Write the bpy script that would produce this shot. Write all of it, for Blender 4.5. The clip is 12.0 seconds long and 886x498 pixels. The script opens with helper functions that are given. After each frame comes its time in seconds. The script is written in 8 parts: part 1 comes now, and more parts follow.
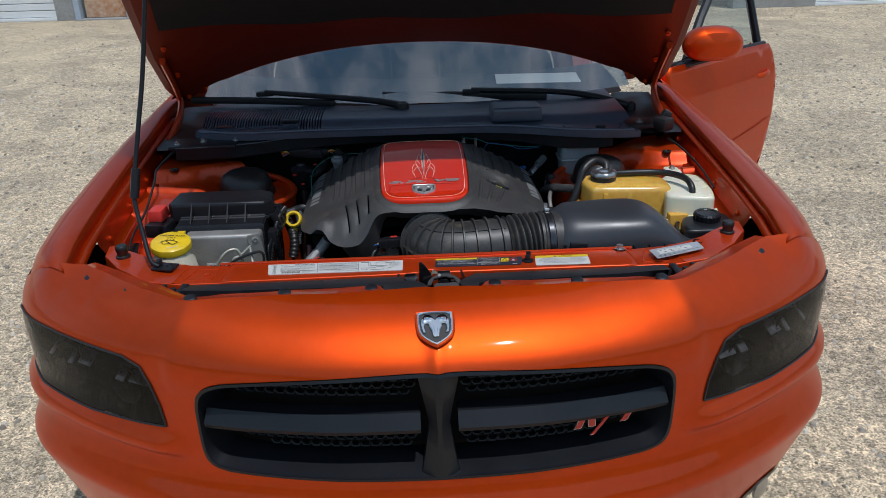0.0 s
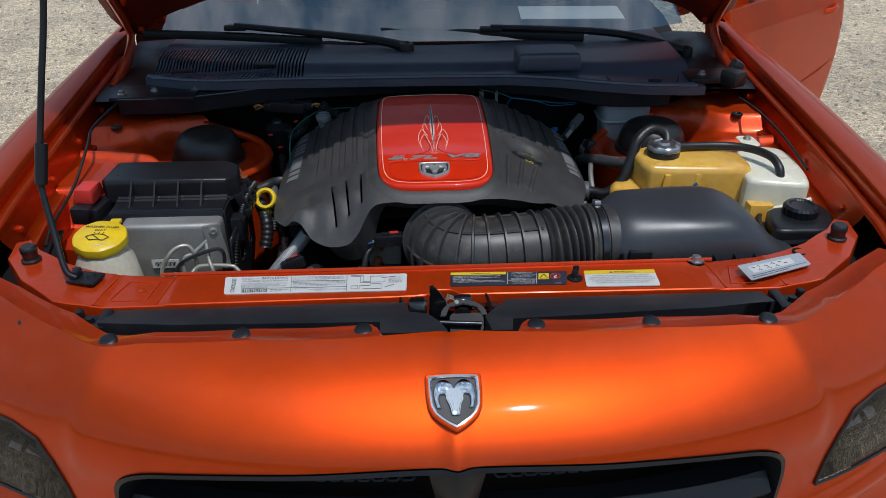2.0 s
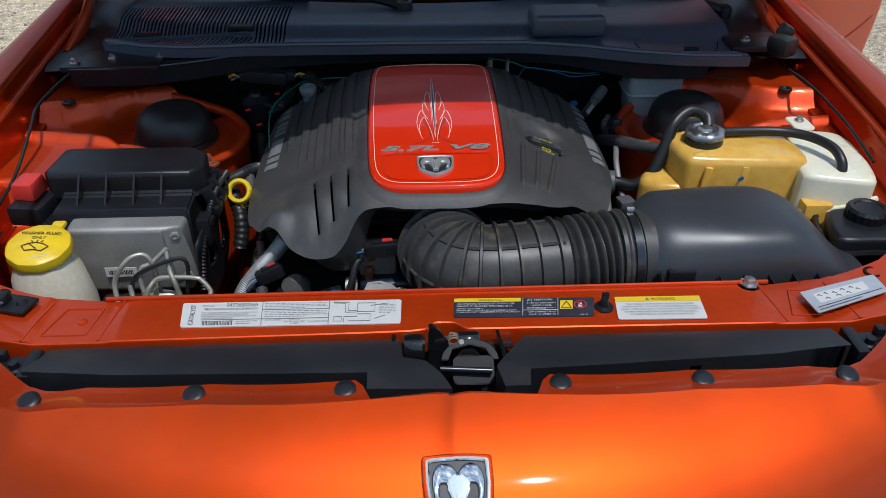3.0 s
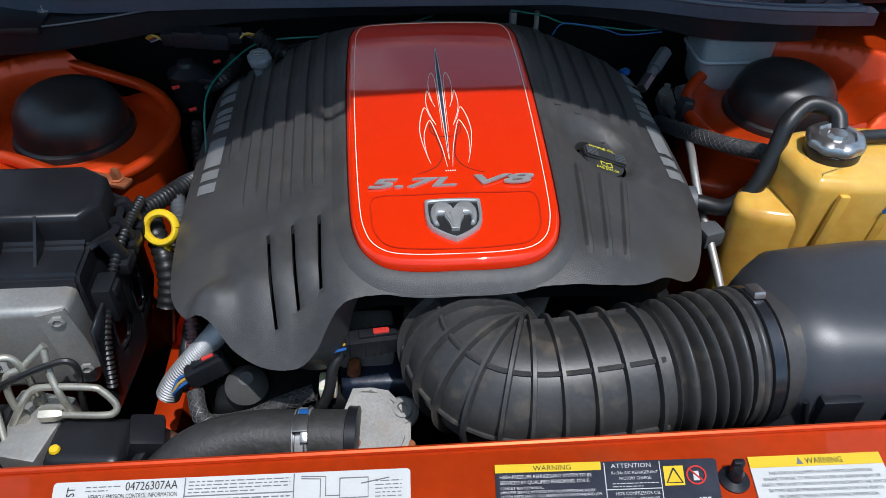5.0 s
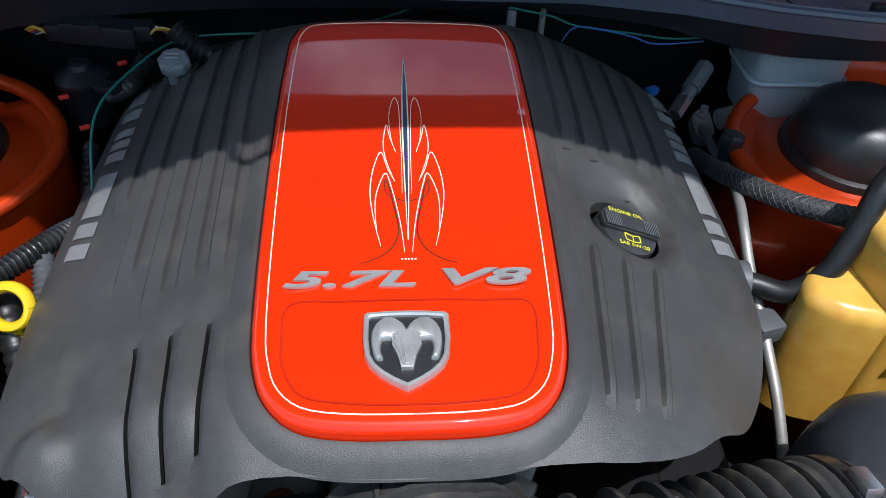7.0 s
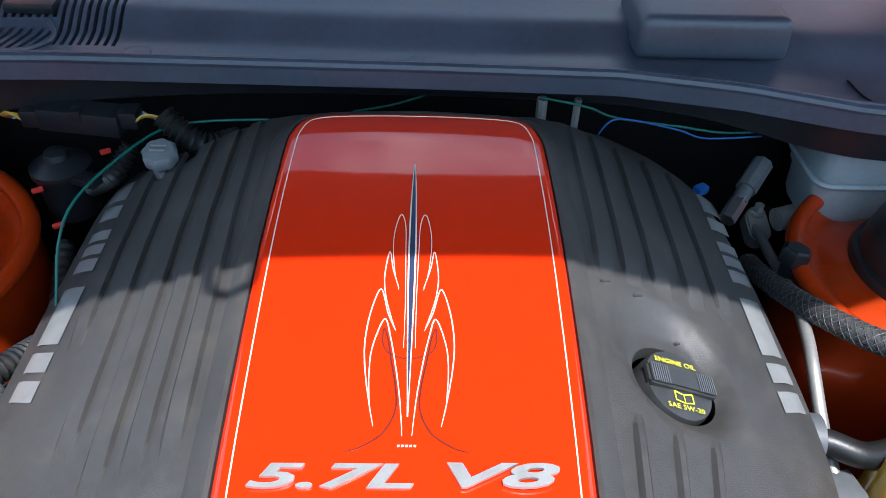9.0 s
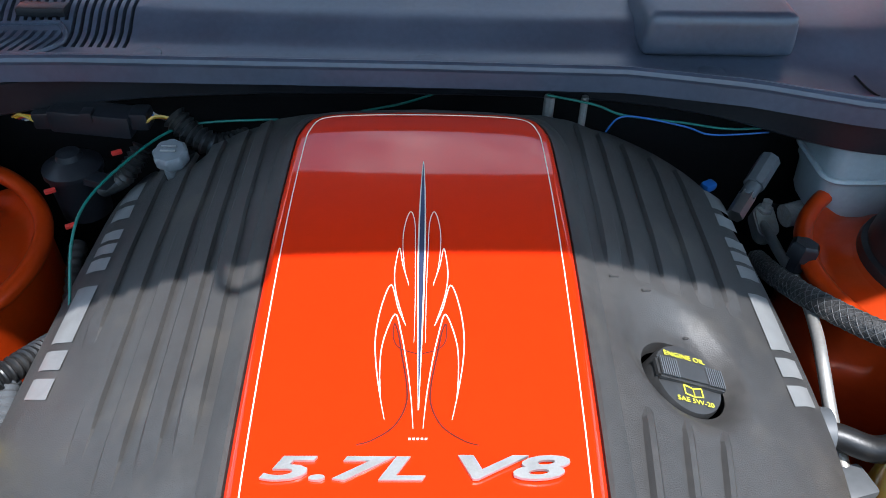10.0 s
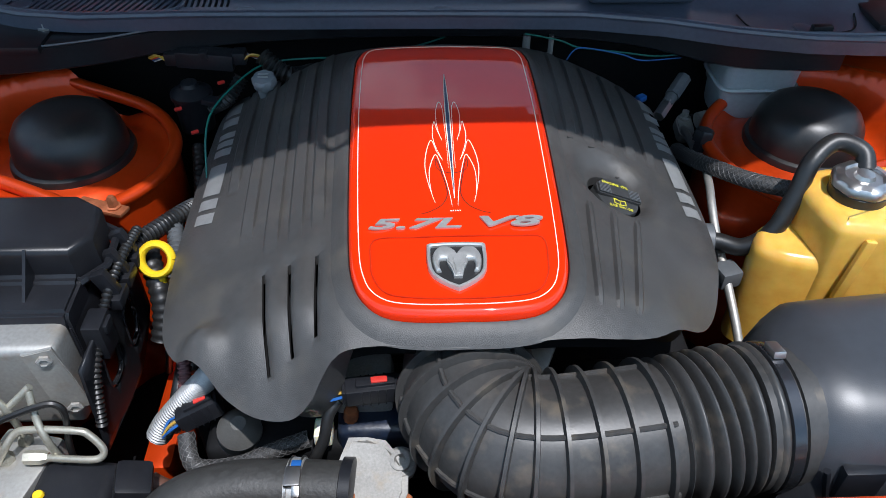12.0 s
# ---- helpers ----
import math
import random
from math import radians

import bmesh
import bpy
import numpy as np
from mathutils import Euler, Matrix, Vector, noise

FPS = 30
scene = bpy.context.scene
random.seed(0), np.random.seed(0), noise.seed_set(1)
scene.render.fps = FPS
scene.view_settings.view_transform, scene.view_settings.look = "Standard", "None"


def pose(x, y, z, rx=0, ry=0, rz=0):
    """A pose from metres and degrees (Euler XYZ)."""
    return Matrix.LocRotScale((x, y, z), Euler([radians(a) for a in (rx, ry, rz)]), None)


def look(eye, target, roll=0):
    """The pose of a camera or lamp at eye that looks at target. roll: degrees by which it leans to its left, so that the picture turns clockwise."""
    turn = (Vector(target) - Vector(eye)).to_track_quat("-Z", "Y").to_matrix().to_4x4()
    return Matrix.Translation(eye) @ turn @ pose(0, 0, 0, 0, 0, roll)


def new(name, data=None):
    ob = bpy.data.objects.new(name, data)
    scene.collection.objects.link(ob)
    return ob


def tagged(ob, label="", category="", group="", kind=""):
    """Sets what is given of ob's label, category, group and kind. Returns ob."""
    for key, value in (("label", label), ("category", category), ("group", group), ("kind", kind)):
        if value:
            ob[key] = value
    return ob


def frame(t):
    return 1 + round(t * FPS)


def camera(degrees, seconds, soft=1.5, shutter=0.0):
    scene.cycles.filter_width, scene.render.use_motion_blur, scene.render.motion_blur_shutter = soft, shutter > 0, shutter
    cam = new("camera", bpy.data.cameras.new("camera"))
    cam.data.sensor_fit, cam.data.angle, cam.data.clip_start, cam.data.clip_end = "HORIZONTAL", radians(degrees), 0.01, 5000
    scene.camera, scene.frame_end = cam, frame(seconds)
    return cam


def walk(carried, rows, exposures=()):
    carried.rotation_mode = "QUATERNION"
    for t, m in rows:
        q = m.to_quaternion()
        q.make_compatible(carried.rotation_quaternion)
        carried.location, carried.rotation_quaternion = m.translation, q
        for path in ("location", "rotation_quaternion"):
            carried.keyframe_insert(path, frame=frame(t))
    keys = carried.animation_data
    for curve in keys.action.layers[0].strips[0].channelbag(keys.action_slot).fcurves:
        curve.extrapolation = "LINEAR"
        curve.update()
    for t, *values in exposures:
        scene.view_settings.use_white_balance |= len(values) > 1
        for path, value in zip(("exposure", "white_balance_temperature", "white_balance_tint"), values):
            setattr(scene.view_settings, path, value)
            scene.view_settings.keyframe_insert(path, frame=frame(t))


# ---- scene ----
cam = camera(61.1, 12.0, soft=0.5)
METRES, EYE, TILT, LEAN, TURN, SIDE, BACK = 2.03, 1.48, -23.5, 1.4, -2.7, -0.027, -1.15
ROWS = [
    (0.0, 0.0, 0.0, 0.0, 0.0, 0.0, -0.0),
    (0.5, -0.0153, 0.0455, 0.0149, -0.19, -0.95, -0.15),
    (1.0, -0.0241, 0.0967, 0.0303, -0.37, -2.26, -0.43),
    (1.5, -0.0249, 0.1479, 0.0466, -0.41, -3.82, -0.73),
    (2.0, -0.0187, 0.2165, 0.0716, -0.27, -5.91, -1.01),
    (2.5, -0.0146, 0.2754, 0.0937, -0.02, -8.07, -1.26),
    (4.5, -0.04, 0.4968, 0.1651, -1.17, -16.69, -1.2),
    (5.0, -0.0433, 0.5525, 0.1756, -1.91, -18.12, -1.26),
    (5.5, -0.0413, 0.5913, 0.1801, -2.36, -19.03, -1.5),
    (6.0, -0.0366, 0.6341, 0.1827, -2.51, -19.8, -2.02),
    (6.5, -0.0301, 0.6659, 0.1863, -2.26, -20.2, -2.5),
    (7.0, -0.024, 0.6946, 0.1895, -1.66, -20.29, -3.04),
    (7.5, -0.0215, 0.7119, 0.1954, -0.95, -20.03, -3.39),
    (9.5, -0.0184, 0.7665, 0.2156, 1.03, -17.75, -3.51),
    (10.0, -0.0192, 0.7582, 0.2121, 1.12, -17.86, -3.15),
    (10.5, -0.0213, 0.7372, 0.2093, 0.97, -18.24, -2.76),
    (11.0, -0.0264, 0.7119, 0.2063, 0.75, -18.6, -2.41),
    (11.5, -0.0289, 0.6683, 0.2008, 0.22, -18.79, -2.11),
    (12.0, -0.0373, 0.5768, 0.192, -0.52, -18.21, -1.95),
]
EXPOSE = [(t, e, 5920.0, 13.0) for t, e in ((0.0, -0.40), (2.5, -0.30), (4.5, 0.16), (5.5, 0.35), (6.5, 0.58), (7.5, 0.68), (9.5, 1.40), (10.5, 1.30), (11.5, 0.78), (12.0, 0.66))]
walk(cam, [(t, pose(SIDE, BACK, EYE, TILT, LEAN, TURN) @ pose(METRES * x, METRES * y, METRES * z, 90 + pitch, roll, yaw)) for t, x, y, z, yaw, pitch, roll in ROWS], EXPOSE)

# ---- world and light ----
SUN_TO = Vector((0.16, -0.325, 1.0)).normalized()
world = bpy.data.worlds.new("world")
scene.world = world
world.use_nodes = True
wt = world.node_tree
wt.nodes.clear()
w_out = wt.nodes.new("ShaderNodeOutputWorld")
w_bg = wt.nodes.new("ShaderNodeBackground")
w_sky = wt.nodes.new("ShaderNodeTexSky")
w_sky.sky_type = "NISHITA"
w_sky.sun_disc = False
w_sky.sun_elevation = math.asin(SUN_TO.z)
w_sky.sun_rotation = math.atan2(SUN_TO.x, SUN_TO.y)
w_sky.air_density, w_sky.dust_density, w_sky.ozone_density = 1.0, 0.6, 1.6
w_co = wt.nodes.new("ShaderNodeTexCoord")
w_map = wt.nodes.new("ShaderNodeMapping")
w_map.inputs["Scale"].default_value = (1.0, 1.0, 2.4)
w_map.inputs["Location"].default_value = (3.1, 0.7, 0.4)
w_n = wt.nodes.new("ShaderNodeTexNoise")
w_n.inputs["Scale"].default_value, w_n.inputs["Detail"].default_value = 2.6, 9.0
w_n.inputs["Roughness"].default_value = 0.62
w_r = wt.nodes.new("ShaderNodeValToRGB")
w_r.color_ramp.elements[0].position, w_r.color_ramp.elements[1].position = 0.47, 0.72
w_mix = wt.nodes.new("ShaderNodeMix")
w_mix.data_type = "RGBA"
w_mix.inputs[7].default_value = (7.5, 7.6, 7.8, 1)
wt.links.new(w_co.outputs["Generated"], w_map.inputs["Vector"])
wt.links.new(w_map.outputs["Vector"], w_n.inputs["Vector"])
wt.links.new(w_n.outputs["Fac"], w_r.inputs["Fac"])
wt.links.new(w_r.outputs["Color"], w_mix.inputs[0])
w_hue = wt.nodes.new("ShaderNodeMix")
w_hue.data_type, w_hue.blend_type = "RGBA", "MULTIPLY"
w_hue.inputs[0].default_value = 1.0
w_hue.inputs[7].default_value = (0.86, 1.06, 0.92, 1)
wt.links.new(w_sky.outputs["Color"], w_hue.inputs[6])
wt.links.new(w_hue.outputs[2], w_mix.inputs[6])
wt.links.new(w_mix.outputs[2], w_bg.inputs["Color"])
wt.links.new(w_bg.outputs["Background"], w_out.inputs["Surface"])
w_bg.inputs["Strength"].default_value = 0.15
sun = new("sun", bpy.data.lights.new("sun", "SUN"))
sun.data.energy, sun.data.angle, sun.data.color = 3.3, radians(0.53), (1.0, 0.965, 0.91)
sun.matrix_world = look(tuple(SUN_TO * 30), (0, 0, 0))


# ---- materials ----
def mat(name, base, rough=0.5, metal=0.0, var=0.15, vscale=12.0, bump=0.0, bscale=300.0, coat=0.0, tint=None, flake=0.0, spec=0.5, trans=0.0, sub=0.0, rvar=0.12, stain=0.0, stain_col=(0.3, 0.26, 0.2)):
    """A surface with its colour varied at two scales, a fine relief and an uneven gloss."""
    m = bpy.data.materials.new(name)
    m.use_nodes = True
    nt = m.node_tree
    b = nt.nodes["Principled BSDF"]
    b.inputs["Roughness"].default_value, b.inputs["Metallic"].default_value = rough, metal
    b.inputs["Coat Weight"].default_value, b.inputs["Coat Roughness"].default_value = coat, 0.04
    b.inputs["Specular IOR Level"].default_value = spec
    b.inputs["Transmission Weight"].default_value = trans
    if sub:
        b.inputs["Subsurface Weight"].default_value = sub
        b.inputs["Subsurface Radius"].default_value = (0.03, 0.02, 0.01)
    co = nt.nodes.new("ShaderNodeTexCoord")
    dark = tuple(c * (1 - var) for c in base) if tint is None else tint
    light = tuple(min(1, c * (1 + var * 0.7)) for c in base)
    n1 = nt.nodes.new("ShaderNodeTexNoise")
    n1.inputs["Scale"].default_value, n1.inputs["Detail"].default_value = vscale, 6
    n2 = nt.nodes.new("ShaderNodeTexNoise")
    n2.inputs["Scale"].default_value, n2.inputs["Detail"].default_value = vscale * 14, 3
    add = nt.nodes.new("ShaderNodeMath")
    add.operation = "MULTIPLY_ADD"
    add.inputs[1].default_value = 0.4
    sc = nt.nodes.new("ShaderNodeMath")
    sc.operation = "MULTIPLY"
    sc.inputs[1].default_value = 0.6
    ramp = nt.nodes.new("ShaderNodeValToRGB")
    ramp.color_ramp.elements[0].position, ramp.color_ramp.elements[1].position = 0.36, 0.64
    ramp.color_ramp.elements[0].color, ramp.color_ramp.elements[1].color = (*dark, 1), (*light, 1)
    for n in (n1, n2):
        nt.links.new(co.outputs["Object"], n.inputs["Vector"])
    nt.links.new(n1.outputs["Fac"], sc.inputs[0])
    nt.links.new(n2.outputs["Fac"], add.inputs[0])
    nt.links.new(sc.outputs[0], add.inputs[2])
    nt.links.new(add.outputs[0], ramp.inputs["Fac"])
    colour = ramp.outputs["Color"]
    if stain:
        n3 = nt.nodes.new("ShaderNodeTexNoise")
        n3.inputs["Scale"].default_value, n3.inputs["Detail"].default_value = vscale * 2.3, 8
        r3 = nt.nodes.new("ShaderNodeValToRGB")
        r3.color_ramp.elements[0].position, r3.color_ramp.elements[1].position = 0.55, 0.72
        r3.color_ramp.elements[1].color = (stain, stain, stain, 1)
        mx = nt.nodes.new("ShaderNodeMix")
        mx.data_type = "RGBA"
        mx.inputs[7].default_value = (*stain_col, 1)
        nt.links.new(co.outputs["Object"], n3.inputs["Vector"])
        nt.links.new(n3.outputs["Fac"], r3.inputs["Fac"])
        nt.links.new(r3.outputs["Color"], mx.inputs[0])
        nt.links.new(colour, mx.inputs[6])
        colour = mx.outputs[2]
    nt.links.new(colour, b.inputs["Base Color"])
    if rvar:
        mr = nt.nodes.new("ShaderNodeMapRange")
        mr.inputs["To Min"].default_value, mr.inputs["To Max"].default_value = max(0.02, rough - rvar), min(1, rough + rvar)
        nt.links.new(n1.outputs["Fac"], mr.inputs["Value"])
        nt.links.new(mr.outputs[0], b.inputs["Roughness"])
    if bump or flake:
        n4 = nt.nodes.new("ShaderNodeTexNoise")
        n4.inputs["Scale"].default_value, n4.inputs["Detail"].default_value = bscale, 3
        bp = nt.nodes.new("ShaderNodeBump")
        bp.inputs["Strength"].default_value, bp.inputs["Distance"].default_value = bump or flake, 0.001
        nt.links.new(co.outputs["Object"], n4.inputs["Vector"])
        nt.links.new(n4.outputs["Fac"], bp.inputs["Height"])
        nt.links.new(bp.outputs["Normal"], b.inputs["Normal"])
    return m


def glass(name, tint, rough=0.02, gloss=1.5):
    """A thin pane: tinted see-through with a Fresnel gloss."""
    m = bpy.data.materials.new(name)
    m.use_nodes = True
    nt = m.node_tree
    nt.nodes.clear()
    o = nt.nodes.new("ShaderNodeOutputMaterial")
    t = nt.nodes.new("ShaderNodeBsdfTransparent")
    g = nt.nodes.new("ShaderNodeBsdfGlossy")
    f = nt.nodes.new("ShaderNodeFresnel")
    mx = nt.nodes.new("ShaderNodeMixShader")
    t.inputs["Color"].default_value = (*tint, 1)
    g.inputs["Roughness"].default_value = rough
    f.inputs["IOR"].default_value = gloss
    nt.links.new(f.outputs[0], mx.inputs[0])
    nt.links.new(t.outputs[0], mx.inputs[1])
    nt.links.new(g.outputs[0], mx.inputs[2])
    nt.links.new(mx.outputs[0], o.inputs["Surface"])
    return m


PAINT = mat("orange_metallic_paint", (0.60, 0.058, 0.001), 0.47, 0.96, var=0.06, vscale=3, flake=0.05, bscale=2200, coat=0.4, spec=0.3, rvar=0.03)
BAYPAINT = mat("orange_bay_paint", (0.55, 0.046, 0.002), 0.38, 0.48, var=0.12, vscale=6, flake=0.05, bscale=1500, coat=0.40, spec=0.3, stain=0.2, stain_col=(0.34, 0.09, 0.03))
# inside of the bonnet: thinner orange paint, with its shade put into the colour
SHADEPAINT = mat("shaded_bonnet_paint", (0.14, 0.012, 0.002), 0.45, 0.4, var=0.12, vscale=6, coat=0.2)
STEELDARK = mat("dark_band_steel", (0.07, 0.072, 0.08), 0.25, 0.8, var=0.15)
CURLM = mat("pinstripe_maroon", (0.09, 0.012, 0.010), 0.4, var=0.1)
RED = mat("gloss_red_orange", (0.70, 0.025, 0.0002), 0.40, 0.0, var=0.03, vscale=4, coat=0.9, spec=0.08, rvar=0.03)
REDDARK = mat("groove_shade_red", (0.42, 0.015, 0.003), 0.35, var=0.05)
COVER = mat("textured_grey_plastic", (0.049, 0.0465, 0.044), 0.48, var=0.22, vscale=9, bump=0.4, bscale=1100, stain=0.45, stain_col=(0.098, 0.086, 0.070))
BLACK = mat("black_plastic", (0.011, 0.0115, 0.014), 0.36, var=0.25, vscale=14, bump=0.12, bscale=700, spec=0.32, stain=0.12, stain_col=(0.03, 0.028, 0.026))
SHIELD = mat("dull_black_panel", (0.016, 0.017, 0.020), 0.42, var=0.2, vscale=10, bump=0.10, bscale=500, stain=0.3, stain_col=(0.045, 0.041, 0.037))
COWLM = mat("cowl_black_plastic", (0.050, 0.060, 0.085), 0.36, spec=0.6, var=0.2, vscale=10, bump=0.10, bscale=1100, stain=0.2, stain_col=(0.06, 0.06, 0.062))
RUBBER = mat("rubber", (0.012, 0.0118, 0.0118), 0.42, var=0.25, vscale=20, bump=0.15, bscale=400, stain=0.3, stain_col=(0.05, 0.043, 0.034))
AIRLID = mat("satin_black_lid", (0.034, 0.036, 0.041), 0.36, var=0.15, vscale=8, bump=0.12, bscale=1000)
TUBE = mat("intake_rubber", (0.040, 0.038, 0.036), 0.44, spec=0.45, var=0.25, vscale=14, bump=0.08, bscale=350, stain=0.55, stain_col=(0.14, 0.112, 0.080))
GRILLE = mat("grille_plastic", (0.009, 0.010, 0.013), 0.40, spec=0.35, var=0.15, vscale=9, bump=0.15, bscale=900)
# near-black that puts the shade of gaps, holes and depths into the colour
DARK = mat("deep_shade", (0.006, 0.006, 0.0065), 0.8, var=0.3, vscale=8, spec=0.2)
CHROME = mat("chrome", (0.82, 0.83, 0.85), 0.06, 1.0, var=0.04, rvar=0.03)
SILVER = mat("satin_silver", (0.50, 0.49, 0.48), 0.36, 1.0, var=0.08, bump=0.1, bscale=600)
LETTER = mat("silver_lettering", (0.46, 0.455, 0.44), 0.38, 0.55, var=0.12, vscale=60)
ALU = mat("cast_aluminium", (0.30, 0.29, 0.27), 0.70, 0.3, var=0.25, vscale=30, bump=0.6, bscale=260, stain=0.5, stain_col=(0.30, 0.24, 0.17))
SHEETALU = mat("sheet_aluminium", (0.38, 0.37, 0.345), 0.50, 0.65, var=0.15, vscale=18, bump=0.1, bscale=300, stain=0.4, stain_col=(0.36, 0.29, 0.21))
STEELPIPE = mat("zinc_pipe", (0.42, 0.40, 0.33), 0.42, 0.6, var=0.2, vscale=30)
FOIL = mat("foil", (0.36, 0.36, 0.355), 0.55, 0.7, var=0.15, vscale=60, bump=0.3, bscale=500)
RUST = mat("rusty_bolt", (0.28, 0.09, 0.03), 0.8, 0.2, var=0.4, vscale=80, bump=0.6, bscale=400)
TANK = mat("aged_tank_plastic", (0.74, 0.46, 0.095), 0.17, var=0.06, vscale=4, sub=1.0, coat=0.2, tint=(0.62, 0.33, 0.045))
TANKWHITE = mat("milky_tank_plastic", (0.76, 0.72, 0.56), 0.28, var=0.05, vscale=5, sub=0.6, coat=0.15)
WASHER = mat("washer_tank_plastic", (0.66, 0.60, 0.46), 0.40, var=0.15, vscale=10, sub=0.2)
YELLOW = mat("yellow_plastic", (0.78, 0.52, 0.010), 0.38, var=0.10, vscale=25, stain=0.3, stain_col=(0.45, 0.30, 0.03))
YPRINT = mat("yellow_print", (0.72, 0.66, 0.04), 0.5, var=0.05)
REDCAP = mat("red_plastic", (0.55, 0.035, 0.025), 0.42, var=0.12, vscale=20)
WHITE = mat("label_white", (0.56, 0.55, 0.52), 0.42, var=0.05, vscale=40)
LABELY = mat("label_yellow", (0.68, 0.46, 0.02), 0.42, var=0.05, vscale=40)
FINEINK = mat("fine_print_grey", (0.16, 0.16, 0.165), 0.5, var=0.1)
LABELK = mat("faded_label_black", (0.030, 0.032, 0.045), 0.35, var=0.3, vscale=30)
INK = mat("ink_black", (0.015, 0.015, 0.016), 0.5, var=0.1)
PIN = mat("pinstripe_cream", (0.85, 0.74, 0.58), 0.35, var=0.05)
PINBLUE = mat("pinstripe_blue", (0.030, 0.040, 0.085), 0.35, var=0.05)
WIREG = mat("green_wire", (0.006, 0.13, 0.10), 0.4, var=0.1)
WIREB = mat("blue_wire", (0.02, 0.10, 0.32), 0.4, var=0.1)
WIREY = mat("ochre_wire", (0.45, 0.28, 0.05), 0.45, var=0.1)
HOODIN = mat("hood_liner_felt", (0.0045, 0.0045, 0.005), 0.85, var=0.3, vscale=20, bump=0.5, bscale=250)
FLANKM = mat("worn_silver_print", (0.30, 0.30, 0.29), 0.45, 0.4, var=0.15, vscale=50)
WIPERM = mat("wiper_black", (0.010, 0.010, 0.011), 0.55, var=0.2, spec=0.3)
REFLECT = mat("lamp_reflector", (0.34, 0.37, 0.41), 0.30, 0.3, var=0.4, vscale=60)
SEAL = mat("rubber_seal", (0.014, 0.014, 0.015), 0.55, var=0.2)
WSHIELD = glass("windscreen_glass", (0.34, 0.40, 0.42), 0.01, 3.1)
SIDEGLASS = glass("side_glass", (0.62, 0.70, 0.70), 0.01, 1.5)
SMOKED = glass("smoked_lens", (0.24, 0.24, 0.25), 0.02, 1.30)
CABIN = mat("cabin_plastic", (0.009, 0.009, 0.010), 0.6, var=0.2)
PAPER = mat("paper_sheet", (0.80, 0.82, 0.82), 0.6, var=0.03)
TYRE = mat("tyre_rubber", (0.02, 0.02, 0.02), 0.75, var=0.2)
MILK = mat("brake_tank_plastic", (0.27, 0.30, 0.31), 0.4, var=0.1, sub=0.1)
CONN = mat("connector_grey", (0.085, 0.09, 0.095), 0.5, var=0.15)
NAVY = mat("dark_blue_block_paint", (0.010, 0.016, 0.032), 0.35, var=0.4, vscale=30, bump=0.3, bscale=200, stain=0.4, stain_col=(0.05, 0.05, 0.055))
WEAVE = mat("pale_weave", (0.085, 0.082, 0.08), 0.4, var=0.5, vscale=300)
BRAID = mat("braided_sleeve", (0.035, 0.034, 0.033), 0.6, var=0.7, vscale=160, bump=0.8, bscale=500)


# ---- building helpers ----


def thing(name, at, label, category, group="", kind=""):
    """An Empty at the base of a thing; its parts are given in world metres."""
    e = new(name)
    e.empty_display_size = 0.02
    e.location = at
    return tagged(e, label, category, group, kind)


def part(name, bm, material, parent, label="", smooth=True, angle=40):
    me = bpy.data.meshes.new(name)
    bmesh.ops.recalc_face_normals(bm, faces=bm.faces[:])
    bm.to_mesh(me)
    bm.free()
    me.materials.append(material)
    if smooth:
        me.shade_smooth()
        me.set_sharp_from_angle(angle=radians(angle))
    ob = new(name, me)
    root = parent
    while root is not None and root.parent is not None:
        root = root.parent
    if parent is not None:
        ob.parent = parent
        if parent.type == "EMPTY":
            ob.matrix_parent_inverse = Matrix.Translation(-Vector(parent.location))
    return tagged(ob, label)


def solo(name, bm, material, label, category, group="", kind="", smooth=True):
    return tagged(part(name, bm, material, None, smooth=smooth), label, category, group, kind)


def facing(ob, way):
    """Turns a sheet's faces over where they look against a direction."""
    me = ob.data
    if sum((f.normal * f.area for f in me.polygons), Vector((0, 0, 0))).dot(Vector(way)) < 0:
        me.flip_normals()
    return ob


def blank():
    return bmesh.new()


def add_mesh(bm, verts, faces):
    vs = [bm.verts.new(v) for v in verts]
    for f in faces:
        try:
            bm.faces.new([vs[i] for i in f])
        except ValueError:
            pass
    return vs


def box(bm, c, s, bevel=0.003, turn=(0, 0, 0), taper=1.0, seg=2):
    """A bevelled box round c with sides s; taper narrows its top."""
    b2 = bmesh.new()
    bmesh.ops.create_cube(b2, size=1)
    for v in b2.verts:
        k = taper if v.co.z > 0 else 1
        v.co = Vector((v.co.x * s[0] * k, v.co.y * s[1] * k, v.co.z * s[2]))
    if bevel:
        bmesh.ops.bevel(b2, geom=b2.edges[:], offset=min(bevel, 0.45 * min(s)), segments=seg, affect="EDGES", profile=0.6)
    m = pose(*c, *turn)
    b2.transform(m)
    return merge(bm, b2)


def merge(bm, other):
    me = bpy.data.meshes.new("t")
    other.to_mesh(me)
    other.free()
    bm.from_mesh(me)
    bpy.data.meshes.remove(me)
    return bm


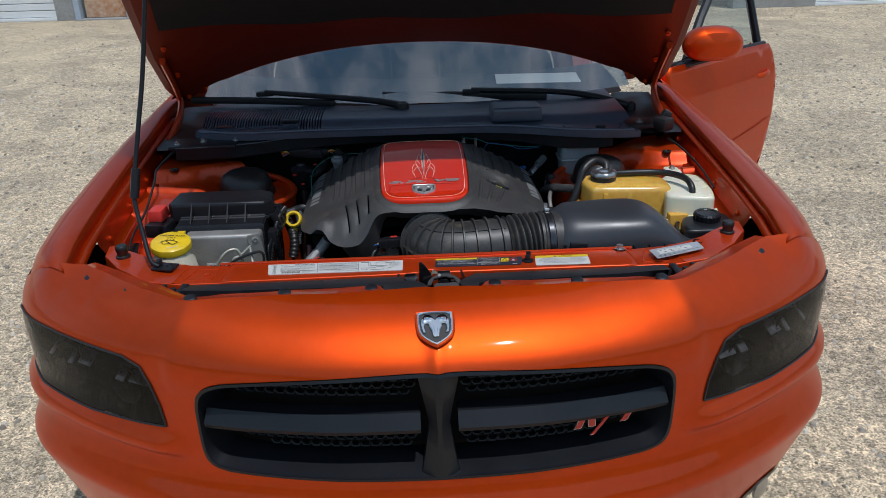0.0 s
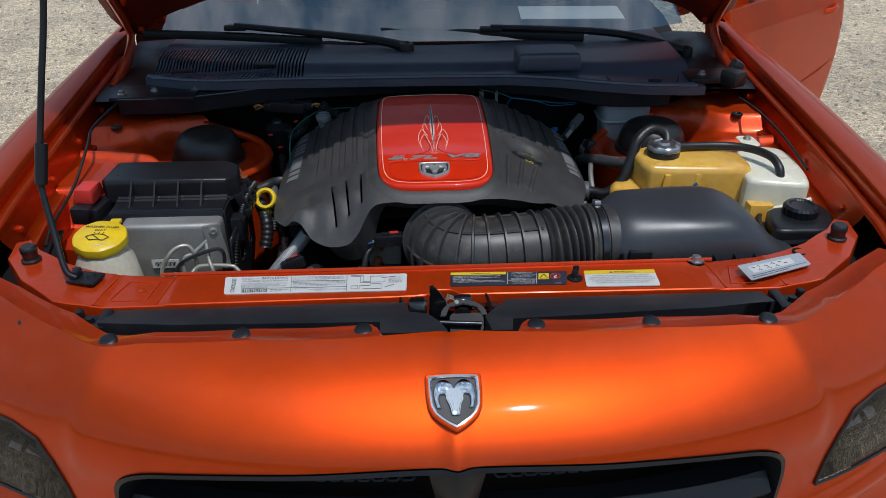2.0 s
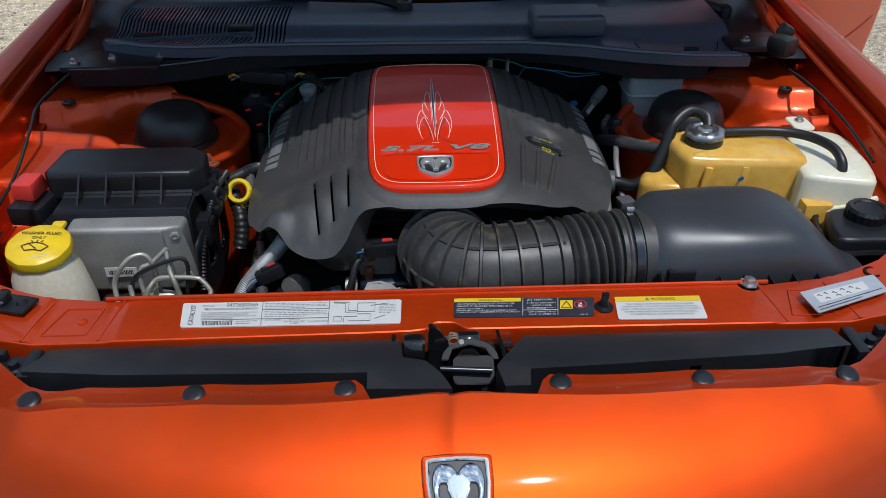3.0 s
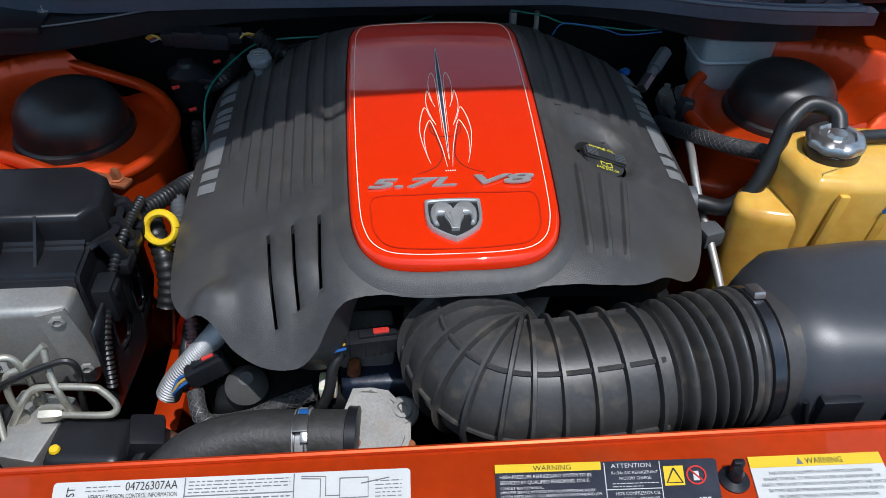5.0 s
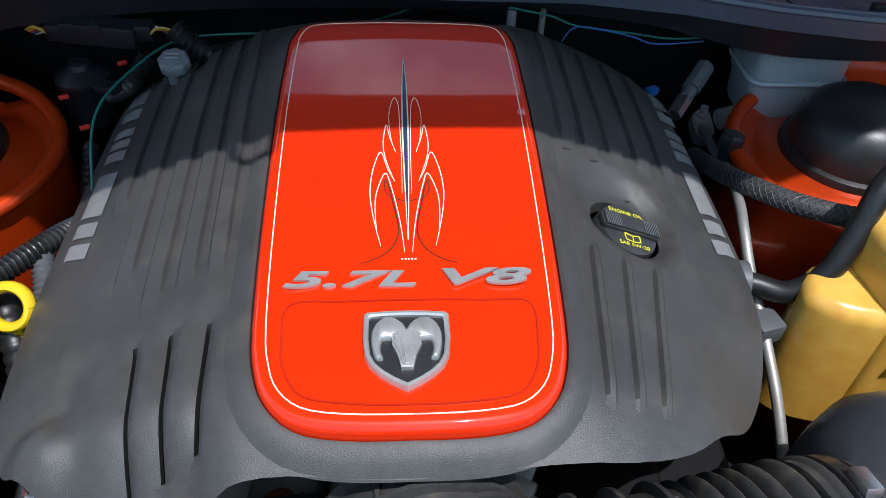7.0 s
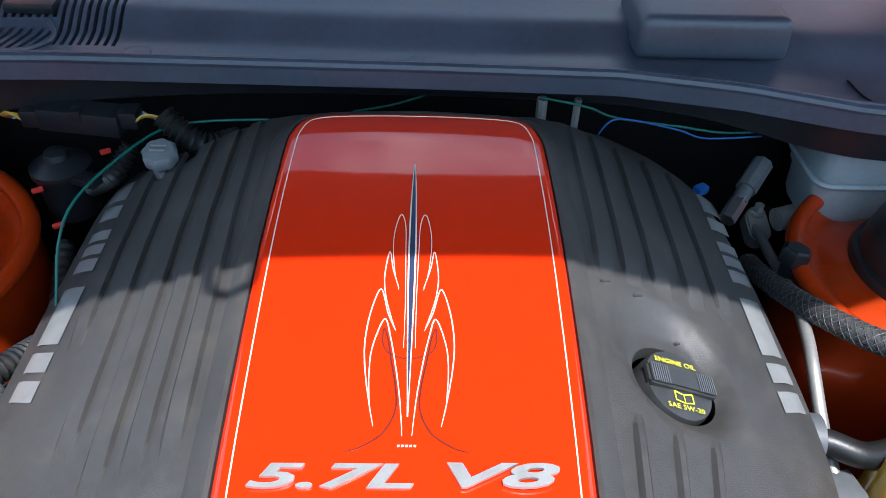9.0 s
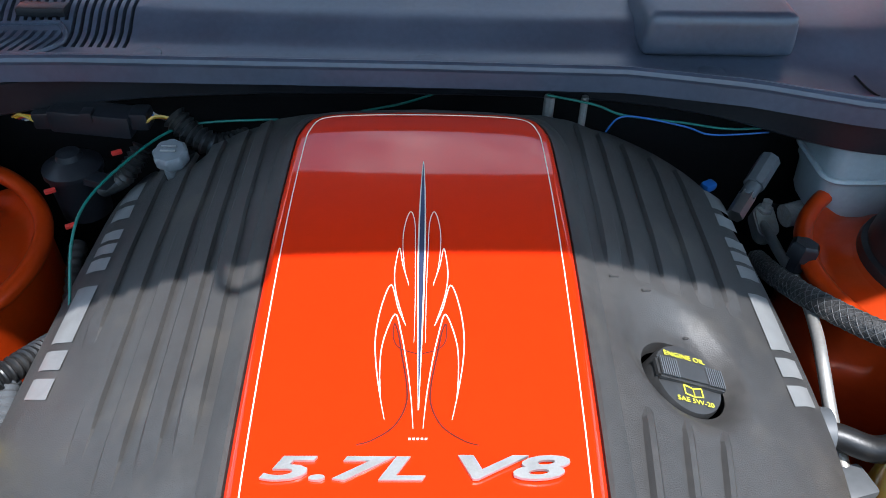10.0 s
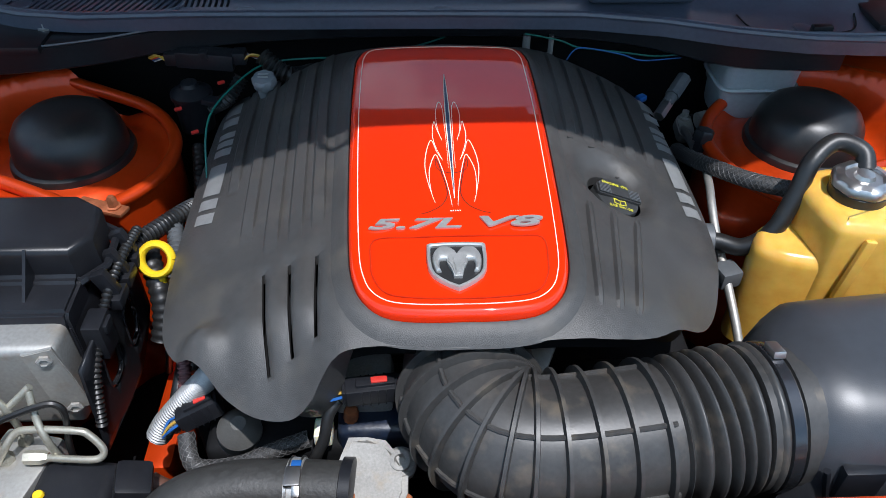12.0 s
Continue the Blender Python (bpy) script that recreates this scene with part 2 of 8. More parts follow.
def lathe(bm, at, prof, axis=(0, 0, 1), seg=28, wave=0.0, lobes=0):
    """Turns a profile of (radius, height) round an axis through at; lobes give a scalloped rim."""
    q = Vector((0, 0, 1)).rotation_difference(Vector(axis).normalized())
    rings = []
    for r, h in prof:
        ring = []
        for k in range(seg):
            a = 2 * math.pi * k / seg
            rr = r * (1 + (wave * (0.5 + 0.5 * math.cos(lobes * a)) if lobes else 0))
            ring.append(bm.verts.new(Vector(at) + q @ Vector((rr * math.cos(a), rr * math.sin(a), h))))
        rings.append(ring)
    for a, b in zip(rings, rings[1:]):
        for k in range(seg):
            bm.faces.new((a[k], a[(k + 1) % seg], b[(k + 1) % seg], b[k]))
    bm.faces.new(rings[0][::-1])
    bm.faces.new(rings[-1])
    return bm


def spline(pts, n=8, closed=False):
    """Catmull-Rom through points."""
    P = [Vector(p) for p in pts]
    out = []
    m = len(P)
    for i in range(m if closed else m - 1):
        if closed:
            a, b, c, d = P[i - 1], P[i], P[(i + 1) % m], P[(i + 2) % m]
        else:
            a, b, c, d = P[max(i - 1, 0)], P[i], P[i + 1], P[min(i + 2, m - 1)]
        for k in range(n):
            t = k / n
            out.append(0.5 * ((2 * b) + (c - a) * t + (2 * a - 5 * b + 4 * c - d) * t * t + (3 * b - a - 3 * c + d) * t * t * t))
    if not closed:
        out.append(P[-1].copy())
    return out


def sweep(bm, path, radius, seg=14, flat=1.0, up=(0, 0, 1), caps=True):
    """A tube along a path; radius is a number or a function of 0..1; flat squashes it along up."""
    n = len(path)
    rings = []
    side = None
    for i, p in enumerate(path):
        d = (path[min(i + 1, n - 1)] - path[max(i - 1, 0)]).normalized()
        if side is None:
            side = d.cross(Vector(up))
            if side.length < 1e-3:
                side = d.cross(Vector((1, 0, 0)))
        side = (side - d * side.dot(d)).normalized()
        top = side.cross(d).normalized()
        r = radius(i / (n - 1)) if callable(radius) else radius
        rings.append([bm.verts.new(p + side * r * math.cos(2 * math.pi * k / seg) + top * r * flat * math.sin(2 * math.pi * k / seg)) for k in range(seg)])
    for a, b in zip(rings, rings[1:]):
        for k in range(seg):
            bm.faces.new((a[k], a[(k + 1) % seg], b[(k + 1) % seg], b[k]))
    if caps:
        bm.faces.new(rings[0][::-1])
        bm.faces.new(rings[-1])
    return bm


def rod(bm, a, b, r, seg=10):
    return sweep(bm, [Vector(a), Vector(b)], r, seg)


def loft(bm, sections, close=False):
    """Joins rows of points by quads."""
    rows = [[bm.verts.new(p) for p in s] for s in sections]
    for a, b in zip(rows, rows[1:]):
        n = len(a)
        for k in range(n if close else n - 1):
            bm.faces.new((a[k], a[(k + 1) % n], b[(k + 1) % n], b[k]))
    return rows


def inside(p, poly):
    hit = False
    n = len(poly)
    for i in range(n):
        a, b = poly[i], poly[i - 1]
        if (a[1] > p[1]) != (b[1] > p[1]) and p[0] < (b[0] - a[0]) * (p[1] - a[1]) / (b[1] - a[1]) + a[0]:
            hit = not hit
    return hit


def fine(poly, step):
    """Adds points to a closed outline so that no side is longer than step."""
    out = []
    for i, a in enumerate(poly):
        b = poly[(i + 1) % len(poly)]
        n = max(1, math.ceil(math.dist(a, b) / step))
        out += [(a[0] + (b[0] - a[0]) * k / n, a[1] + (b[1] - a[1]) * k / n) for k in range(n)]
    return out


def sheet(bm, fn, outline, holes=(), step=0.02, skirt=None, tuck=None):
    """A curved panel: an outline with holes in a plane of parameters, laid on the surface fn; skirt folds its rim."""
    from mathutils.geometry import delaunay_2d_cdt
    loops = [fine(outline, step)] + [fine(h, step) for h in holes]
    pts, edges = [], []
    for lp in loops:
        s = len(pts)
        pts += [Vector(p) for p in lp]
        edges += [(s + i, s + (i + 1) % len(lp)) for i in range(len(lp))]
    xs, ys = [p[0] for p in loops[0]], [p[1] for p in loops[0]]
    nx, ny = int((max(xs) - min(xs)) / step) + 1, int((max(ys) - min(ys)) / step) + 1
    for i in range(nx):
        for j in range(ny):
            p = (min(xs) + (i + 0.5 + 0.25 * (j % 2)) * step, min(ys) + (j + 0.5) * step)
            if inside(p, loops[0]) and not any(inside(p, h) for h in loops[1:]):
                pts.append(Vector(p))
    v2, _, f2, _, _, _ = delaunay_2d_cdt(pts, edges, [], 0, 1e-6)
    vs = [bm.verts.new(fn(p.x, p.y)) for p in v2]
    for f in f2:
        c = sum((v2[i] for i in f), Vector((0, 0))) / len(f)
        if inside(c, loops[0]) and not any(inside(c, h) for h in loops[1:]):
            try:
                bm.faces.new([vs[i] for i in f])
            except ValueError:
                pass
    for v in [v for v in bm.verts if not v.link_faces]:
        bm.verts.remove(v)
    bmesh.ops.recalc_face_normals(bm, faces=bm.faces[:])
    if skirt is not None:
        outer = set(vs[: len(loops[0])])
        holes_rim = [e for e in bm.edges if e.is_boundary and not (e.verts[0] in outer and e.verts[1] in outer)]
        rim = [e for e in bm.edges if e.is_boundary and e.verts[0] in outer and e.verts[1] in outer]
        if holes_rim:
            r = bmesh.ops.extrude_edge_only(bm, edges=holes_rim)["geom"]
            for v in (g for g in r if isinstance(g, bmesh.types.BMVert)):
                v.co += Vector((0, 0, -0.012))
        for off in (skirt if isinstance(skirt, list) else [skirt]):
            r = bmesh.ops.extrude_edge_only(bm, edges=rim)["geom"]
            for v in (g for g in r if isinstance(g, bmesh.types.BMVert)):
                v.co += off(v.co.copy()) if callable(off) else Vector(off)
                if tuck is not None:
                    v.co += (Vector(tuck) - v.co) * Vector((1, 1, 0)) * 0.05
            rim = [g for g in r if isinstance(g, bmesh.types.BMEdge) and g.is_boundary]
    return bm


def prism(bm, outline, base, ux, uy, depth, bevel=0.0):
    """An outline in the plane of ux, uy at base, given a depth along their normal."""
    ux, uy = Vector(ux).normalized(), Vector(uy).normalized()
    n = ux.cross(uy)
    b2 = bmesh.new()
    lo = [b2.verts.new(Vector(base) + ux * x + uy * y) for x, y in outline]
    f = b2.faces.new(lo)
    r = bmesh.ops.extrude_face_region(b2, geom=[f])["geom"]
    for v in (g for g in r if isinstance(g, bmesh.types.BMVert)):
        v.co += n * depth
    if bevel:
        top = [e for e in b2.edges if all((v.co - Vector(base)).dot(n) > depth * 0.5 for v in e.verts)]
        bmesh.ops.bevel(b2, geom=top, offset=bevel, segments=2, affect="EDGES")
    return merge(bm, b2)


def rounded(w, h, r, n=5):
    """A rectangle with round corners, round the origin."""
    out = []
    for cx, cy, a0 in ((w / 2 - r, h / 2 - r, 0), (-w / 2 + r, h / 2 - r, 90), (-w / 2 + r, -h / 2 + r, 180), (w / 2 - r, -h / 2 + r, 270)):
        out += [(cx + r * math.cos(radians(a0 + 90 * k / n)), cy + r * math.sin(radians(a0 + 90 * k / n))) for k in range(n + 1)]
    return out


def ribbon(bm, path, width, normal=(0, 0, 1), lift=0.0, height=0.0004):
    """A flat painted line along a path; width is a number or a function of 0..1."""
    n = len(path)
    rows = []
    nm = Vector(normal)
    for i, p in enumerate(path):
        d = (path[min(i + 1, n - 1)] - path[max(i - 1, 0)]).normalized()
        s = d.cross(nm).normalized()
        w = (width(i / (n - 1)) if callable(width) else width) / 2
        q = p + nm * lift
        rows.append([q - s * w - nm * height, q - s * w, q + s * w, q + s * w - nm * height])
    loft(bm, rows)
    return bm


def words(bm, text, at, ux, uy, size, width=None, thick=0.0006, slant=0.0, bold=0.0):
    """Raised lettering with its foot's left end at at, along ux, upright along uy."""
    cu = bpy.data.curves.new("t", "FONT")
    cu.body, cu.size, cu.extrude, cu.shear = text, 1.0, 0.0, slant
    cu.resolution_u, cu.offset = 3, bold
    ob = bpy.data.objects.new("t", cu)
    scene.collection.objects.link(ob)
    me = bpy.data.meshes.new_from_object(ob.evaluated_get(bpy.context.evaluated_depsgraph_get()))
    bpy.data.objects.remove(ob)
    xs = [v.co.x for v in me.vertices]
    kx = (width / max(1e-6, max(xs) - min(xs))) if width else size
    ux, uy = Vector(ux).normalized(), Vector(uy).normalized()
    nm = ux.cross(uy)
    x0 = min(xs)
    b2 = bmesh.new()
    b2.from_mesh(me)
    bpy.data.meshes.remove(me)
    if thick:
        r = bmesh.ops.extrude_face_region(b2, geom=b2.faces[:])["geom"]
        for v in (g for g in r if isinstance(g, bmesh.types.BMVert)):
            v.co.z = 1.0
    for v in b2.verts:
        v.co = Vector(at) + ux * (v.co.x - x0) * kx + uy * v.co.y * size + nm * v.co.z * thick
    return merge(bm, b2)


def lerp(x, xs, ys):
    return float(np.interp(x, xs, ys))


def smooth01(x):
    x = max(0.0, min(1.0, x))
    return x * x * (3 - 2 * x)

# ---- ground and yard ----
def ground_material():
    m = mat("worn_asphalt", (0.485, 0.418, 0.322), 0.9, var=0.16, vscale=0.9, bump=0.9, bscale=140, stain=0.5, stain_col=(0.33, 0.275, 0.20), spec=0.2)
    nt = m.node_tree
    b = nt.nodes["Principled BSDF"]
    co = nt.nodes.new("ShaderNodeTexCoord")
    vo = nt.nodes.new("ShaderNodeTexVoronoi")
    vo.inputs["Scale"].default_value = 190
    rp = nt.nodes.new("ShaderNodeValToRGB")
    e = rp.color_ramp.elements
    e[0].position, e[0].color = 0.0, (0.42, 0.41, 0.39, 1)
    e[1].position, e[1].color = 1.0, (1.55, 1.5, 1.42, 1)
    mul = nt.nodes.new("ShaderNodeMix")
    mul.data_type, mul.blend_type = "RGBA", "MULTIPLY"
    mul.inputs[0].default_value = 1.0
    src = b.inputs["Base Color"].links[0].from_socket
    sep = nt.nodes.new("ShaderNodeSeparateColor")
    nt.links.new(co.outputs["Object"], vo.inputs["Vector"])
    nt.links.new(vo.outputs["Color"], sep.inputs[0])
    nt.links.new(sep.outputs[0], rp.inputs["Fac"])
    nt.links.new(src, mul.inputs[6])
    nt.links.new(rp.outputs["Color"], mul.inputs[7])
    nt.links.new(mul.outputs[2], b.inputs["Base Color"])
    return m


GROUND = ground_material()


def ground_stones(m):
    """Coarser stones in the worn surface, each with a tone of its own."""
    nt = m.node_tree
    b = nt.nodes["Principled BSDF"]
    co = nt.nodes.new("ShaderNodeTexCoord")
    for scale, lo, hi, amt in ((75, 0.58, 1.36, 0.65), (30, 0.75, 1.22, 0.6), (2.2, 0.82, 1.15, 0.7)):
        vo = nt.nodes.new("ShaderNodeTexVoronoi")
        vo.inputs["Scale"].default_value = scale
        vo.inputs["Randomness"].default_value = 1.0
        sep = nt.nodes.new("ShaderNodeSeparateColor")
        rp = nt.nodes.new("ShaderNodeValToRGB")
        rp.color_ramp.elements[0].position, rp.color_ramp.elements[0].color = 0.1, (lo, lo, lo, 1)
        rp.color_ramp.elements[1].position, rp.color_ramp.elements[1].color = 0.9, (hi, hi * 0.98, hi * 0.94, 1)
        mul = nt.nodes.new("ShaderNodeMix")
        mul.data_type, mul.blend_type = "RGBA", "MULTIPLY"
        mul.inputs[0].default_value = amt
        src = b.inputs["Base Color"].links[0].from_socket
        nt.links.new(co.outputs["Object"], vo.inputs["Vector"])
        nt.links.new(vo.outputs["Color"], sep.inputs[0])
        nt.links.new(sep.outputs[0], rp.inputs["Fac"])
        nt.links.new(src, mul.inputs[6])
        nt.links.new(rp.outputs["Color"], mul.inputs[7])
        nt.links.new(mul.outputs[2], b.inputs["Base Color"])


ground_stones(GROUND)
STONE = mat("gravel_stone", (0.40, 0.37, 0.32), 0.85, var=0.5, vscale=30, bump=0.4, bscale=200)
_nt = STONE.node_tree
_geo = _nt.nodes.new("ShaderNodeNewGeometry")
_rp = _nt.nodes.new("ShaderNodeValToRGB")
_rp.color_ramp.elements[0].color, _rp.color_ramp.elements[1].color = (0.20, 0.175, 0.14, 1), (0.66, 0.60, 0.50, 1)
_nt.links.new(_geo.outputs["Random Per Island"], _rp.inputs["Fac"])
_nt.links.new(_rp.outputs["Color"], _nt.nodes["Principled BSDF"].inputs["Base Color"])
bm = blank()
N = 60
for side in (1,):
    co = [-1500, -400, -120, -40, -20] + [-12 + 24 * k / N for k in range(N + 1)] + [20, 40, 120, 400, 1500]
    rows = []
    for y in [c + 4 for c in co]:
        rows.append([Vector((x, y, 0.012 * noise.noise(Vector((x * 0.35, y * 0.35, 0))) if abs(x) < 13 and abs(y - 4) < 13 else 0.0)) for x in co])
    loft(bm, rows)
ground = solo("ground", bm, GROUND, "pale worn asphalt yard with loose grit and stains", "ground", kind="structure")

rnd = random.Random(4)
bm = blank()
verts, faces = [], []
for k in range(11000):
    side = rnd.choice((-1, 1))
    y = rnd.uniform(-0.2, 7) if k % 3 else rnd.uniform(1, 12.5)
    x = side * rnd.uniform(1.0, 3.2 + 0.45 * max(y, 0))
    r = rnd.choice((0.004, 0.005, 0.006, 0.007, 0.009, 0.012)) * (1 + 0.06 * max(y, 0))
    a = rnd.uniform(0, 6.28)
    z = 0.012 * noise.noise(Vector((x * 0.35, y * 0.35, 0)))
    s = len(verts)
    top = rnd.uniform(0.5, 0.9) * r
    n = 5
    for i in range(n):
        q = r * rnd.uniform(0.75, 1.2)
        verts.append((x + q * math.cos(a + 6.283 * i / n), y + q * math.sin(a + 6.283 * i / n), z - 0.001))
    for i in range(n):
        q = r * rnd.uniform(0.4, 0.7)
        verts.append((x + q * math.cos(a + 6.283 * i / n), y + q * math.sin(a + 6.283 * i / n), z + top))
    faces += [(s + i, s + (i + 1) % n, s + n + (i + 1) % n, s + n + i) for i in range(n)] + [tuple(s + n + i for i in range(n))]
me = bpy.data.meshes.new("gravel")
me.from_pydata(verts, [], faces)
me.materials.append(STONE)
tagged(new("gravel", me), "loose grey grit scattered over the yard", "gravel", kind="stuff")

WALLM = mat("grey_block_wall", (0.36, 0.36, 0.35), 0.85, var=0.2, vscale=2, bump=0.5, bscale=60)
DOORW = mat("white_roller_door", (0.72, 0.74, 0.74), 0.5, var=0.06, vscale=3)
BLUEJ = mat("pale_blue_jamb", (0.42, 0.50, 0.60), 0.6, var=0.12, vscale=4)
RUSTD = mat("rusted_steel_door", (0.62, 0.48, 0.36), 0.7, var=0.1, vscale=1.2, tint=(0.45, 0.17, 0.05), bump=0.3, bscale=60)
BYL = 13.45
bld = thing("garage_building", (0, BYL + 1, 0), "grey workshop wall with white roller doors and a rusted door", "building", kind="structure")


def wall_run(x0, x1, y, h=4.2):
    bm = blank()
    box(bm, ((x0 + x1) / 2, y + 0.12, h / 2), (x1 - x0, 0.24, h), 0.01)
    part("wall", bm, WALLM, bld)


def roller(x0, x1, y, h=3.0, slat=0.125):
    bm = blank()
    box(bm, ((x0 + x1) / 2, y + 0.05, 0.03), (x1 - x0, 0.07, 0.06), 0.008)
    d = part("roller_door", bm, DOORW, bld, "white ribbed roller door")
    one = None
    for k in range(int(h / slat)):
        if one is None:
            bm = blank()
            prism(bm, [(-0.012, 0.002), (0.012, 0.012), (0.012, slat - 0.012), (-0.012, slat - 0.002)], (x0, y + 0.06, 0.06), (0, -1, 0), (0, 0, 1), -(x1 - x0))
            one = part("slat", bm, DOORW, d)
        else:
            o = new("slat", one.data)
            o.parent = d
            o.location = (0, 0, slat * k)


wall_run(-6.45, -5.98, BYL)
wall_run(-5.10, 5.55, BYL)
wall_run(-16, -12.5, BYL)
roller(-12.5, -6.45, BYL)
bm = blank()
box(bm, (-9, BYL + 0.12, 3.65), (7.9, 0.23, 1.1), 0.01)
part("lintel", bm, WALLM, bld)
bm = blank()
box(bm, (-5.54, BYL + 0.06, 1.06), (0.76, 0.05, 2.04), 0.006)
part("door", bm, RUSTD, bld, "steel door streaked with rust")
for x in (-6.02, -5.10):
    bm = blank()
    box(bm, (x, BYL - 0.03, 1.1), (0.10, 0.16, 2.2), 0.006)
    part("door_jamb", bm, BLUEJ, bld, "pale blue door jamb")
bm = blank()
box(bm, (-5.56, BYL - 0.02, 0.015), (1.05, 0.2, 0.03), 0.006)
part("sill", bm, WALLM, bld)
bm = blank()
box(bm, (-5.54, BYL + 0.1, 3.15), (0.9, 0.22, 2.1), 0.006)
part("lintel", bm, WALLM, bld)
BYR = 12.1
wall_run(5.55, 7.0, BYR)
roller(7.0, 12.5, BYR, slat=0.16)
wall_run(12.5, 16, BYR)
bm = blank()
box(bm, (9.7, BYR + 0.12, 3.6), (5.6, 0.23, 1.2), 0.01)
part("lintel", bm, WALLM, bld)
bm = blank()
box(bm, (0, BYL + 3, 4.3), (33, 7, 0.2), 0.02)
part("roof", bm, BLUEJ, bld)

# unseen plain walls behind and beside, added to dim the bright horizon in reflections
yard = thing("unseen_wall", (0, -24, 0), "plain unseen walls added all round to dim the horizon", "wall", kind="structure")
for (x, y, sx, sy, h) in ((0, -24, 70, 0.4, 5.0), (-34, -4, 0.4, 40, 4.5), (34, -4, 0.4, 40, 4.5)):
    bm = blank()
    box(bm, (x, y, h / 2), (sx, sy, h), 0.02)
    part("wall", bm, WALLM, yard)

# ---- the car's outer body ----
car = thing("car", (0, 2.2, 0), "orange metallic four-door saloon with its bonnet propped open", "car")
HALF = [(0.0, -0.004), (0.2, 0.004), (0.4, 0.040), (0.55, 0.092), (0.68, 0.160), (0.785, 0.232), (0.862, 0.302), (0.912, 0.39), (0.938, 0.51), (0.946, 0.66)]
_half = spline([(x, y, 0) for x, y in HALF], 12)
_len = np.concatenate([[0], np.cumsum([(b - a).length for a, b in zip(_half, _half[1:])])])
_hx, _hy = np.array([p.x for p in _half]), np.array([p.y for p in _half])


def plan(p):
    """Place and outward normal of the nose line at arc length p from the middle."""
    a = abs(p)
    s = 1 if p >= 0 else -1
    x, y = lerp(a, _len, _hx), lerp(a, _len, _hy)
    x2, y2 = lerp(a + 0.01, _len, _hx), lerp(a + 0.01, _len, _hy)
    x1, y1 = lerp(max(a - 0.01, 0), _len, _hx), lerp(max(a - 0.01, 0), _len, _hy)
    d = Vector((x2 - x1, y2 - y1, 0)).normalized()
    return Vector((s * x, y, 0)), Vector((s * d.y, -d.x, 0))


def arc(x):
    return math.copysign(lerp(abs(x), _hx, _len), x)


GZ = [0.15, 0.22, 0.30, 0.395, 0.418, 0.435, 0.482, 0.505, 0.60, 0.70, 0.735, 0.752, 0.775, 0.80, 0.82, 0.835, 0.845]
GI = [0.06, 0.02, -0.006, -0.036, -0.044, -0.042, -0.016, -0.008, -0.004, -0.006, -0.002, 0.004, 0.026, 0.060, 0.102, 0.150, 0.200]


_gz = np.linspace(0.15, 0.845, 280)
_gi = np.interp(_gz, GZ, GI)
_ker = np.exp(-0.5 * (np.arange(-9, 10) / 2.0) ** 2)
_gi = np.convolve(np.pad(_gi, 9, mode="edge"), _ker / _ker.sum(), mode="valid")


def fascia_at(p, z, proud=0.0):
    q, n = plan(p)
    a = abs(q.x)
    g = lerp(z, _gz, _gi)
    if z > 0.745:
        g *= lerp(a, [0, 0.30, 0.45, 0.525, 0.60, 0.73, 0.80, 0.86, 0.93], [1.05, 1.0, 0.84, 0.70, 0.82, 0.84, 0.72, 0.52, 0.50])
    # ledge below the headlight, and the fold beside the raised nose
    g -= 0.021 * smooth01((a - 0.47) / 0.08) * smooth01((0.588 - z) / 0.030) * smooth01((z - 0.530) / 0.012)
    g -= 0.007 * smooth01((0.525 - a) / 0.030) * smooth01((z - 0.66) / 0.07)
    ridge = 0.006 * math.exp(-(p / 0.012) ** 2) * smooth01((z - 0.5) / 0.2)
    return q - n * g + n * (proud + ridge) + Vector((0, 0, z))


P_END = float(_len[-1])
TOPX = [0, 0.45, 0.52, 0.62, 0.73, 0.80, 0.860, 0.895, 0.925, 1.2]
TOPZ = [0.836, 0.830, 0.826, 0.826, 0.830, 0.835, 0.834, 0.808, 0.768, 0.745]


def top_z(p):
    return lerp(abs(plan(p)[0].x), TOPX, TOPZ)


def mirror(poly):
    return [(-x, y) for x, y in poly][::-1]


ps = [P_END * k / 60 for k in range(-60, 61)]
OUT = [(p, top_z(p) if abs(p) < P_END * 0.93 else 0.745) for p in ps] + [(p, 0.20) for p in ps[::-1]]
# the grille opening, as arc length and height
GR = [(arc(x), z + 0.009) for x, z in ((0.0, 0.735), (0.10, 0.733), (0.25, 0.724), (0.36, 0.712), (0.41, 0.702), (0.44, 0.684), (0.455, 0.655), (0.458, 0.60), (0.455, 0.55), (0.445, 0.522), (0.42, 0.508), (0.36, 0.503), (0.20, 0.500), (0.0, 0.498))]
GRILLE_HOLE = GR + [(-x, z) for x, z in GR[-2:0:-1]]
GRILLE_HOLE = fine([(p.x, p.y) for p in spline([(x, z, 0) for x, z in GRILLE_HOLE], 5, True)], 0.008)
LAMP0 = [(arc(x), z) for x, z in ((0.528, 0.594), (0.533, 0.64), (0.545, 0.69), (0.562, 0.722), (0.60, 0.736), (0.70, 0.739), (0.80, 0.739), (0.895, 0.736), (0.916, 0.70), (0.922, 0.64), (0.918, 0.592), (0.85, 0.582), (0.70, 0.582), (0.60, 0.588))]
LAMP = fine(LAMP0, 0.010)
bm = blank()
sheet(bm, fascia_at, OUT, [GRILLE_HOLE, LAMP, mirror(LAMP)], step=0.0115)
fascia = part("front_bumper", bm, PAINT, car, "orange metallic front bumper cover", angle=60)
